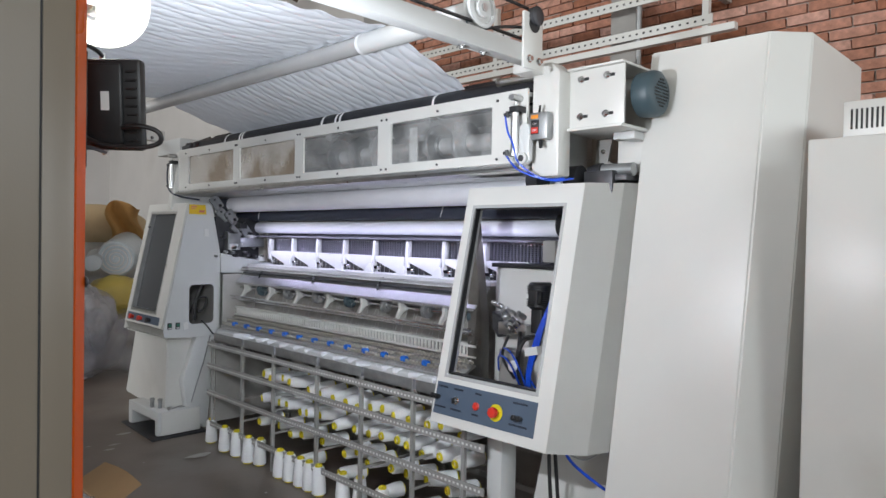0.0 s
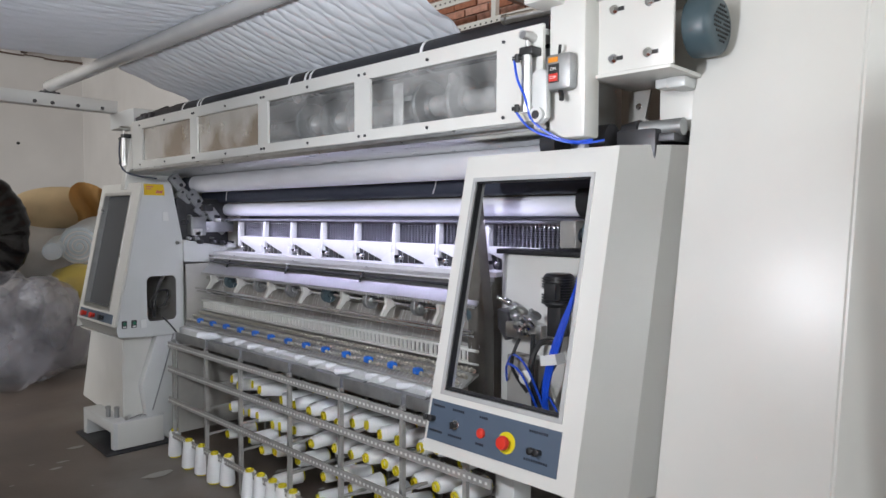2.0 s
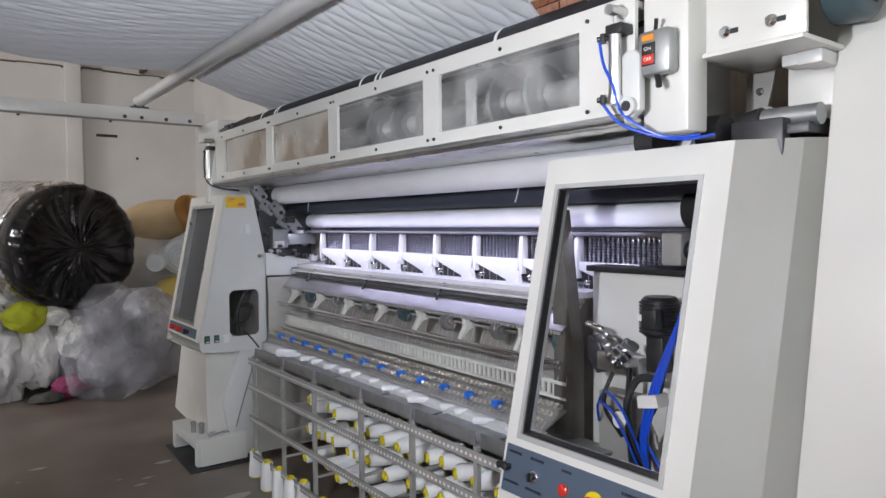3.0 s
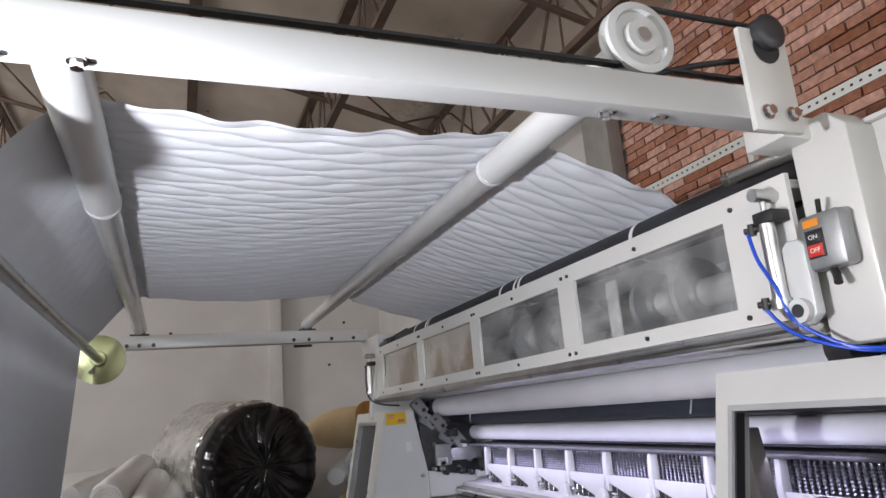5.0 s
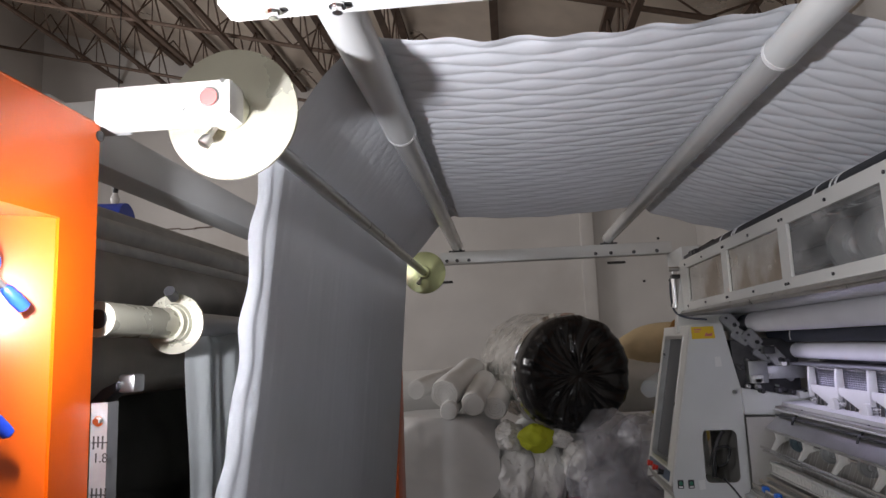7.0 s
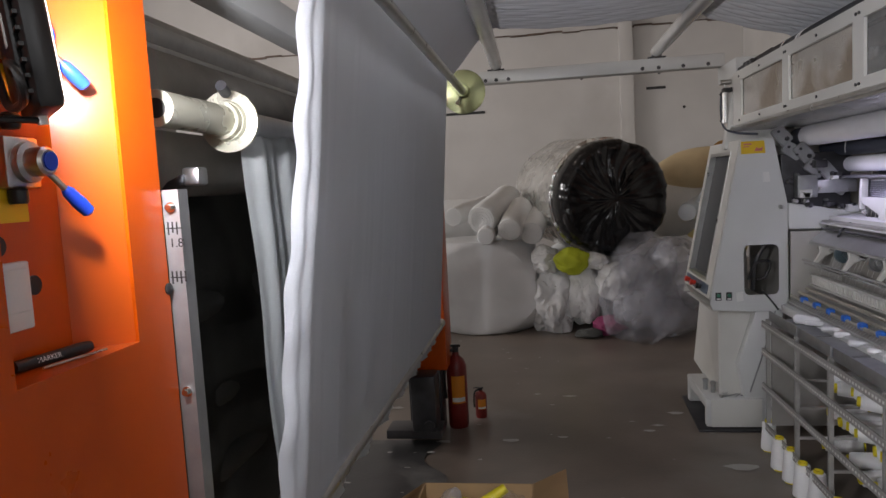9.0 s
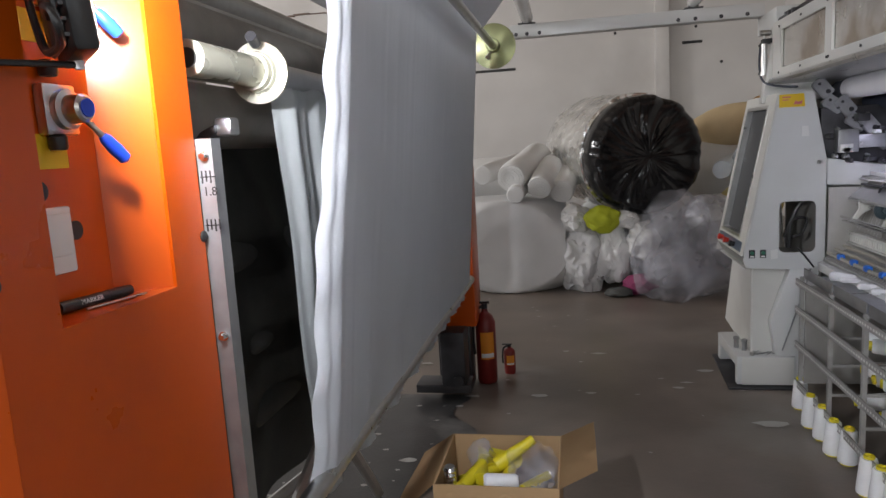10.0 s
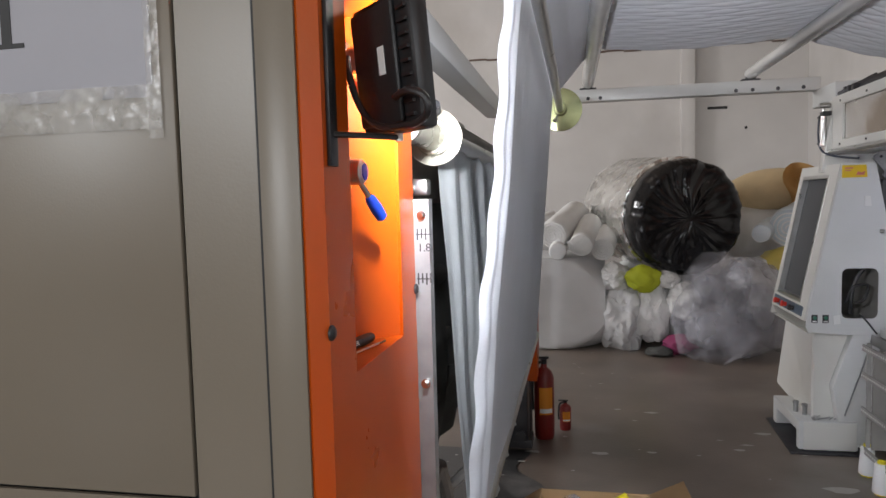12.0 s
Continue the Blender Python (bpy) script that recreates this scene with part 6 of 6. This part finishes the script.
part("left_flap", sheet(B(), 6, 8, lambda u, v: (cx0 - 0.125 * u, cy0 + (cy1 - cy0) * v - 0.13 * u * (1 - v), ch_ - 0.075 * u + 0.01 * math.sin(v * 5) * u), 0.004), CARD, carton)
part("right_flap", sheet(B(), 6, 8, lambda u, v: (cx1 + 0.125 * u, cy0 + (cy1 - cy0) * v, ch_ + 0.07 * u + 0.012 * math.sin(v * 4) * u), 0.004), CARD, carton)
for x in (0.70, 0.79, 0.88, 0.98):
    for z in (0.27, 0.16):
        bm = B()
        made = bmesh.ops.create_uvsphere(bm, u_segments=14, v_segments=8, radius=0.03, matrix=Matrix.Translation((x, cy0 + 0.001, z)) @ Matrix.Diagonal((1, 0.13, 1, 1)))
        part("carton_dent", bm, CARD, carton)
random.seed(3)
core = None
for k, (x, y, z, a, b) in enumerate(((0.72, 2.95, 0.27, 80, 70), (0.78, 3.0, 0.28, 88, 95), (0.83, 3.08, 0.30, 60, 20), (0.90, 3.10, 0.31, 100, 130), (0.86, 2.97, 0.27, 85, 80), (0.93, 2.96, 0.26, 92, 60), (0.70, 3.05, 0.24, 80, 30), (0.80, 3.14, 0.25, 88, 110))):
    m = pose(x, y, z, 0, a, b)
    if core is None:
        core = thing("empty_cone", (x, y, z), "empty yellow plastic thread cone lying in the carton", "cone", "empty cones")
        bm = lathe(B(), [(0.027, 0), (0.029, 0.002), (0.017, 0.165), (0.015, 0.166), (0.014, 0.163), (0.025, 0.003)], (0, 0, 0), (0, 0, 1), 20)
        ob = new("cone_shell", finish("cone_shell", bm, YELLOW))
        ob.parent = core
        core.matrix_basis = m
    else:
        copy_thing(core, m)
solo("thread_cone", lathe(B(), [(0.025, 0), (0.032, 0.01), (0.026, 0.11), (0.018, 0.12)], (0.80, 2.95, 0.30), (1, 0.1, 0.02), 20), THREAD, "used white thread cone lying in the carton", "thread cone")
bm = lathe(B(), [(0.02, 0)] + [(0.02 + 0.004 * (k % 2), 0.006 + k * 0.009) for k in range(8)] + [(0.018, 0.08)], (0.675, 2.97, 0.27), (0.05, -0.1, 1), 20)
solo("metal_spool", bm, CHROME, "black and silver ridged spool standing in the carton", "spool")
solo("plastic_wrap", lump(B(), (0.97, 3.06, 0.30), (0.10, 0.13, 0.09), 0.35, 1.8, 4, 0.05, 2.0), BAG, "crumpled clear plastic wrap in the carton", "plastic wrap")
solo("plastic_wrap", lump(B(), (0.76, 3.17, 0.30), (0.05, 0.06, 0.06), 0.3, 1.8, 3, 0.05, 5.0), BAG, "crumpled clear plastic wrap in the carton", "plastic wrap")

# ---------- fire extinguishers ----------
def extinguisher(x, y, h, r, label):
    e = thing("fire_extinguisher", (x, y, 0), label, "fire extinguisher")
    part("cylinder", lathe(B(), [(r * 0.9, 0), (r, 0.02), (r, h * 0.72), (r * 0.75, h * 0.80), (r * 0.35, h * 0.84), (r * 0.3, h * 0.88)], (x, y, 0), (0, 0, 1), 28), EXTRED, e)
    bm = B()
    lathe(bm, [(r * 0.3, 0), (r * 0.32, h * 0.06)], (x, y, h * 0.88), (0, 0, 1), 14)
    box(bm, x - r * 1.2, x + r * 0.5, y - 0.008, y + 0.008, h * 0.94, h * 0.965)
    part("valve_head", bm, BLACK, e)
    part("hose", tube(B(), [(x, y, h * 0.91), (x - r * 0.9, y - r * 0.5, h * 0.86), (x - r * 1.15, y - r * 0.6, h * 0.6), (x - r * 1.1, y - r * 0.5, h * 0.35)], r * 0.16), BLACK, e)
    bm = sheet(B(), 10, 1, lambda u, v: (x + (r + 0.001) * math.cos(radians(-115 + 80 * u)), y + (r + 0.001) * math.sin(radians(-115 + 80 * u)), h * (0.30 + 0.32 * v)))
    lb = part("body_label", bm, ORANGELABEL, e)
    bm = sheet(B(), 10, 1, lambda u, v: (x + (r + 0.002) * math.cos(radians(-112 + 74 * u)), y + (r + 0.002) * math.sin(radians(-112 + 74 * u)), h * (0.32 + 0.05 * v)))
    part("label_bar", bm, LABEL, lb)
extinguisher(0.575, 4.80, 0.53, 0.062, "tall red fire extinguisher on the floor beside the rolling machine")
extinguisher(0.70, 4.96, 0.20, 0.037, "tiny red fire extinguisher on the floor")

# ---------- bagged foam and rolls at the back ----------
def roll(name, a, b, r, m_, label, end=None, hole=0.25, category="roll"):
    a, b = Vector(a), Vector(b)
    ob = thing(name, tuple(a - Vector((0, 0, 0))), label, category)
    d = b - a
    way = d.normalized()
    mm = Matrix.Translation(a) @ way.to_track_quat("Z", "Y").to_matrix().to_4x4()
    bm = B()
    nseg, nl = 48, 24
    rings = []
    for i in range(nl + 1):
        t = i / nl
        ring = []
        for k in range(nseg):
            an = 2 * math.pi * k / nseg
            rr = r * (1 + 0.05 * noise.noise(Vector((math.cos(an) * 1.5 + a.x * 3, math.sin(an) * 1.5, t * 3))) - 0.10 * max(0, 1 - min(t, 1 - t) * 16) ** 2)
            ring.append(bm.verts.new(mm @ Vector((rr * math.cos(an), rr * math.sin(an), t * d.length))))
        rings.append(ring)
    for p, q in zip(rings, rings[1:]):
        for k in range(nseg):
            bm.faces.new((p[k], p[(k + 1) % nseg], q[(k + 1) % nseg], q[k]))
    bm.faces.new(rings[-1])
    bm.faces.new(rings[0][::-1])
    part("roll_body", bm, m_, ob)
    if end:
        bm = B()
        turns, per = 4, 26
        ps = []
        for k in range(turns * per):
            an = 2 * math.pi * k / per
            rr = r * (hole * 0.4 + (0.88 - hole * 0.4) * k / (turns * per))
            ps.append(mm @ Vector((rr * math.cos(an), rr * math.sin(an), -0.006)))
        tube(bm, ps, r * 0.035, 5, 1)
        part("roll_spiral", bm, end, ob)
    return ob


# the big roll in black film, silver film round its far part
big = thing("wrapped_roll", (1.8, 7.2, 0.7), "huge roll wrapped in black and silver plastic film", "roll")
ax0, ax1 = Vector((1.83, 7.20, 1.275)), Vector((1.30, 8.75, 1.36))
way = (ax1 - ax0).normalized()
mm = Matrix.Translation(ax0) @ way.to_track_quat("Z", "Y").to_matrix().to_4x4()
SEG = 160
def big_ring(r, h, wob, seed):
    out = []
    for k in range(SEG):
        an = 2 * math.pi * k / SEG
        c, s = math.cos(an), math.sin(an)
        rr = r * (1 + wob * noise.noise(Vector((c * 3, s * 3, seed + h))))
        # pleats run out from the gathered middle and die away along the side
        pleat = 0.5 - abs(noise.noise(Vector((c * 4 + r * 3.0, s * 2.2 - r * 1.5, 7)))) - 0.6 * abs(noise.noise(Vector((c * 9 + r * 4.0, s * 5, r * 2.0))))
        lift = 0.05 * pleat * min(1, r / 0.2) * max(0.0, 1 - max(h, 0.0) / 0.12)
        rr += 0.030 * pleat * max(0.0, 1 - abs(h - 0.10) / 0.25) * (1 if r > 0.4 else 0)
        out.append(mm @ Vector((rr * c, rr * s, h - lift)))
    return out
def big_skin(levels):
    bm = B()
    rings = [[bm.verts.new(p) for p in big_ring(r, h, w, s)] for r, h, w, s in levels]
    for p, q in zip(rings, rings[1:]):
        for k in range(SEG):
            bm.faces.new((p[k], p[(k + 1) % SEG], q[(k + 1) % SEG], q[k]))
    bm.faces.new(rings[0][::-1]), bm.faces.new(rings[-1])
    return bm
cap = [(0.03 + 0.034 * k, 0.02 - 0.012 * math.sin(k * 0.45), 0.04, 1 + 0.02 * k) for k in range(14)]
part("black_wrap", big_skin(cap + [(0.505, 0.04, 0.02, 1.5), (0.532, 0.08, 0.012, 1.6), (0.545, 0.14, 0.012, 1.65), (0.547, 0.2, 0.012, 1.7), (0.545, 0.3, 0.01, 1.75), (0.53, 0.4, 0.01, 1.8), (0.52, 0.7, 0.01, 2), (0.50, 0.75, 0.012, 2.1)]), BLACKFILM, big, "black plastic film gathered at the end")
part("silver_wrap", big_skin([(0.53, 0.29, 0.012, 3), (0.568, 0.31, 0.02, 3.1)] + [(0.566 + 0.004 * math.sin(k * 2.1), 0.38 + 0.07 * k, 0.02, 3.2 + 0.05 * k) for k in range(14)] + [(0.556, 1.40, 0.014, 3.9), (0.50, 1.55, 0.02, 4), (0.2, 1.60, 0.02, 4.1)]), SILVERFILM, big, "shiny silvery plastic film")
solo("support_stack", lump(B(), (1.75, 8.3, 0.35), (0.75, 0.75, 0.55), 0.14, 1.5, 4, 0.0, 8.0), FOAM, "heap of white foam scrap under the wrapped roll", "foam heap")
# milky sack
bm = B()
lump(bm, (0.52, 7.72, 0.46), (0.62, 0.55, 0.52), 0.05, 1.2, 5, 0.0, 3.0)
for v in bm.verts:
    for ax, c, s in ((0, 0.52, 0.53), (1, 7.72, 0.46), (2, 0.46, 0.455)):
        o = (v.co[ax] - c)
        v.co[ax] = c + max(-s, min(s, o * 1.22))
    v.co.z = max(v.co.z, 0.0)
    v.co += Vector((0.012, 0.012, 0.0)) * noise.noise(v.co * 5)
solo("foam_sack", bm, WHITEBAG, "large milky plastic sack packed with white foam on the floor", "sack")
for a, b, r, m_, lab in (((0.55, 7.25, 1.13), (0.78, 8.15, 1.32), 0.145, FOAM, "thick white foam roll lying on the sack"),
                         ((0.82, 7.20, 1.03), (0.92, 7.80, 1.22), 0.118, FOAM, "short white foam roll lying on the sack"),
                         ((0.60, 7.10, 0.985), (0.60, 7.7, 1.0), 0.085, FOAM, "small white foam roll on the sack"),
                         ((0.24, 7.55, 1.16), (0.5, 8.6, 1.25), 0.10, FOAM, "white foam roll in clear film"),
                         ((1.02, 7.30, 0.98), (1.10, 7.95, 1.15), 0.12, FOAM, "crumpled white foam roll"),
                         ((2.50, 7.50, 1.10), (2.8, 8.3, 1.15), 0.09, PALEBLUE, "small pale blue film roll"),
                         ((2.78, 7.65, 1.14), (3.35, 8.8, 1.25), 0.20, PALEBLUE, "pale blue film-wrapped roll")):
    roll("foam_roll", a, b, r, m_, lab, FOAM if m_ is FOAM else TAPE)
roll("foam_roll", (2.35, 9.0, 1.05), (4.4, 9.3, 1.1), 0.32, FOAM, "broad white foam roll lying behind", None)
roll("foam_roll", (-0.4, 8.9, 1.0), (1.0, 9.2, 1.0), 0.30, FOAM, "broad white foam roll lying behind", None)
bm = lump(B(), (3.05, 9.0, 1.50), (0.62, 0.3, 0.26), 0.08, 1.2, 4, 1.3, 6.0)
solo("foam_block", bm, TAN, "tan foam block lying on the rolls", "foam")
bm = sheet(B(), 24, 24, lambda u, v: (3.0 + 0.42 * u + 0.05 * math.sin(v * 6), 8.55 - 0.06 * math.sin(u * 9 + v * 2), 1.26 + 0.50 * v + 0.05 * math.sin(u * 5)), 0.03)
solo("foam_flap", bm, TANINNER, "folded orange-tan foam sheet hanging over the rolls", "foam")
solo("film_scrap", lump(B(), (2.80, 7.65, 0.74), (0.30, 0.3, 0.24), 0.15, 1.8, 4, 0.3, 4.0), OCHRE, "crumpled ochre plastic film in the heap", "plastic film")
for c, s, seed, m_, lab in (((1.97, 6.98, 0.34), (0.36, 0.34, 0.40), 1.0, BAG, "clear plastic bag of scrap on the floor"),
                            ((2.32, 7.15, 0.45), (0.36, 0.40, 0.47), 2.5, BAG, "clear plastic bag of scrap on the floor"),
                            ((2.05, 7.25, 0.62), (0.30, 0.28, 0.34), 3.7, BAG, "clear plastic bag of scrap on the heap"),
                            ((2.45, 7.5, 0.55), (0.26, 0.3, 0.34), 5.1, WHITEBAG, "milky plastic bag on the heap"),
                            ((1.22, 7.45, 0.30), (0.26, 0.28, 0.34), 6.3, WHITEBAG, "milky plastic bag on the floor"),
                            ((1.50, 7.40, 0.36), (0.20, 0.20, 0.30), 7.7, FOAM, "white foam scrap piece"),
                            ((1.75, 7.25, 0.50), (0.15, 0.18, 0.17), 8.8, FOAM, "white foam scrap piece"),
                            ((2.75, 7.35, 0.30), (0.38, 0.40, 0.33), 9.4, BAG, "clear plastic bag of scrap on the floor"),
                            ((1.15, 7.35, 0.72), (0.14, 0.18, 0.14), 12.2, FOAM, "white foam scrap piece"),
                            ((1.60, 7.25, 0.70), (0.12, 0.14, 0.09), 13.2, FOAM, "white foam scrap piece"),
                            ((-0.6, 8.0, 0.4), (0.6, 0.5, 0.5), 10.4, WHITEBAG, "milky plastic bag on the floor")):
    solo("plastic_bag" if m_ is not FOAM else "foam_scrap", lump(B(), c, s, 0.20 if m_ is BAG else 0.30, 1.7, 5, 0.0, seed), m_, lab, "bag" if m_ is not FOAM else "foam")
solo("film_scrap", lump(B(), (1.97, 7.02, 0.28), (0.24, 0.20, 0.20), 0.25, 1.6, 4, 0.0, 21.0), BAG, "crumpled film inside the clear bag", "plastic film")
solo("film_scrap", lump(B(), (2.36, 7.25, 0.36), (0.24, 0.24, 0.34), 0.25, 1.6, 4, 0.0, 22.0), BAG, "crumpled film inside the clear bag", "plastic film")
solo("lime_cloth", lump(B(), (1.385, 7.18, 0.72), (0.17, 0.10, 0.13), 0.22, 2.0, 4, 0.3, 14.0), LIME, "lime green cloth bundle in the heap", "cloth")
solo("magenta_cloth", lump(B(), (1.72, 7.18, 0.10), (0.16, 0.12, 0.10), 0.3, 2.0, 3, 0.0, 15.0), MAGENTA, "dark magenta cloth scrap on the floor", "cloth")
solo("dark_cloth", lump(B(), (1.52, 7.10, 0.04), (0.13, 0.10, 0.05), 0.3, 2.0, 3, 0.0, 16.0), DARKCLOTH, "dark cloth scrap on the floor", "cloth")
# bare bulb on a wire, far off on the left
BULB = Vector((-2.96, 7.5, 3.35))
bulb = thing("hanging_bulb", tuple(BULB), "bare glass bulb hanging on a thin wire from the roof", "lamp")
part("wire", rod(B(), BULB + Vector((0, 0, 0.08)), (BULB.x, BULB.y, roof_z(BULB.x) - 0.05), 0.006, 6), BLACK, bulb)
part("socket", lathe(B(), [(0.02, 0), (0.03, 0.02), (0.03, 0.07), (0.012, 0.09)], BULB, (0, 0, 1), 14), DARKSTEEL, bulb)
part("glass", lathe(B(), [(0.01, -0.13), (0.04, -0.10), (0.05, -0.07), (0.035, -0.03), (0.02, 0.0)], BULB, (0, 0, 1), 18), TAPE, bulb, "pale glass bulb")
# blue drum far off on the left
bl = thing("blue_drum", (-2.1, 6.0, 0), "blue plastic drum on a dark stand far off", "drum")
part("drum_body", rod(B(), (-2.35, 6.0, 2.70), (-1.95, 6.05, 2.70), 0.17, 24), BLUEP, bl)
part("drum_stand", box(B(), -2.4, -1.9, 5.85, 6.2, 0.0, 2.53, 0.01), INNER, bl)

# ---------- storage frame of slotted angle by the brick wall ----------
store = thing("slotted_frame", (4.2, 3.0, 0), "white slotted-angle frame against the brick wall", "frame")
for z in (3.02, 2.80):
    rl = part("frame_rail", box(B(), 4.19, 4.20, 1.85, 6.5, z - 0.03, z + 0.03), PAINT, store)
    bm = B()
    for i in range(90):
        box(bm, 4.188, 4.1895, 1.9 + i * 0.05, 1.915 + i * 0.05, z - 0.006, z + 0.006)
    part("rail_slot", bm, INK, rl, kind="stuff")
for y in (1.9, 3.6, 5.3):
    part("frame_post", box(B(), 4.2, 4.24, y - 0.02, y + 0.02, 0, 3.25), PAINT, store)
    part("frame_tie", box(B(), 4.2, 4.55, y - 0.02, y + 0.02, 2.99, 3.03), RACKGREY, store)
part("frame_pipe", rod(B(), (4.22, 2.36, 0), (4.22, 2.36, 3.75), 0.02, 10), GALV, store)
part("frame_board", box(B(), 4.3, 4.33, 2.42, 2.62, 2.4, 3.6), INNER, store)
part("frame_rail", box(B(), 3.9, 3.95, 1.6, 6.6, 2.62, 2.66), PAINT, store)

# ---------- flakes on the floor ----------
random.seed(21)
bm = B()
for k in range(130):
    x, y = random.uniform(-0.4, 2.6), random.uniform(2.0, 7.2)
    if k < 60:
        x, y = random.uniform(-0.3, 0.7), random.uniform(2.1, 4.6)
    s = random.choice((0.006, 0.01, 0.014, 0.03))
    n = random.randint(4, 7)
    bm.faces.new([bm.verts.new((x + s * random.uniform(0.5, 1.3) * math.cos(2 * math.pi * i / n) * 1.6, y + s * random.uniform(0.4, 1.1) * math.sin(2 * math.pi * i / n), 0.0055)) for i in range(n)])
for x, y, s in ((2.07, 4.20, 0.05), (1.9, 5.0, 0.03), (1.7, 4.7, 0.02), (1.2, 4.6, 0.018), (1.05, 5.4, 0.015)):
    bm.faces.new([bm.verts.new((x + s * 1.6 * math.cos(a) * (1 + 0.3 * math.sin(a * 3)), y + s * 0.8 * math.sin(a), 0.0055)) for a in [2 * math.pi * i / 9 for i in range(9)]])
solo("floor_flakes", bm, FLAKE, "pale paint flakes and lint scattered over the floor", "litter", kind="stuff")

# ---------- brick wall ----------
# the hole in this wall is added for the fill lamp beside it
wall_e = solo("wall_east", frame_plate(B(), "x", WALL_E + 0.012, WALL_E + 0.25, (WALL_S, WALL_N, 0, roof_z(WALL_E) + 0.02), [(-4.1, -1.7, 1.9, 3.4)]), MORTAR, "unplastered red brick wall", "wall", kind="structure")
L, H, J = 0.232, 0.056, 0.011
brick_meshes = []
for k in range(5):
    random.seed(50 + k)
    bm = box(B(), -0.012, 0.02, 0, L, 0, H)
    for v in bm.verts:
        v.co += Vector((random.uniform(-0.005, 0.003), random.uniform(-0.004, 0.004), random.uniform(-0.003, 0.003)))
    brick_meshes.append(finish("brick", bm, BRICK))
random.seed(9)
rest = B()
row = 0
z = 0.9
made = 0
while z < roof_z(WALL_E) - 0.06:
    y = -1.6 + (row % 2) * (L + J) / 2
    while y < 5.2:
        near = 0.0 < y < 3.2 and z > 2.02
        if near and made < 300:
            shared("brick", brick_meshes[random.randrange(5)], wall_e, Matrix.Translation((WALL_E + random.uniform(-0.004, 0.004), y, z)))
            made += 1
        else:
            o = random.uniform(-0.012, -0.002)
            box(rest, WALL_E + o, WALL_E + 0.02, y + random.uniform(0, 0.006), y + L - random.uniform(0, 0.006), z, z + H)
        y += L + J
    z += H + J
    row += 1
part("brickwork", rest, BRICK, wall_e, "further bricks", kind="stuff")

solo("wall_plaster", box(B(), WALL_E - 0.03, WALL_E - 0.013, 5.25, WALL_N, 0, roof_z(WALL_E)), PLASTER, "white plaster skin over the far brick wall", "wall", kind="structure")
solo("wall_pillar", box(B(), WALL_E - 0.16, WALL_E - 0.02, 5.22, 5.58, 0, roof_z(WALL_E) - 0.05, 0.01), INNER, "dusty grey concrete pillar in the brick wall", "pillar", kind="structure")
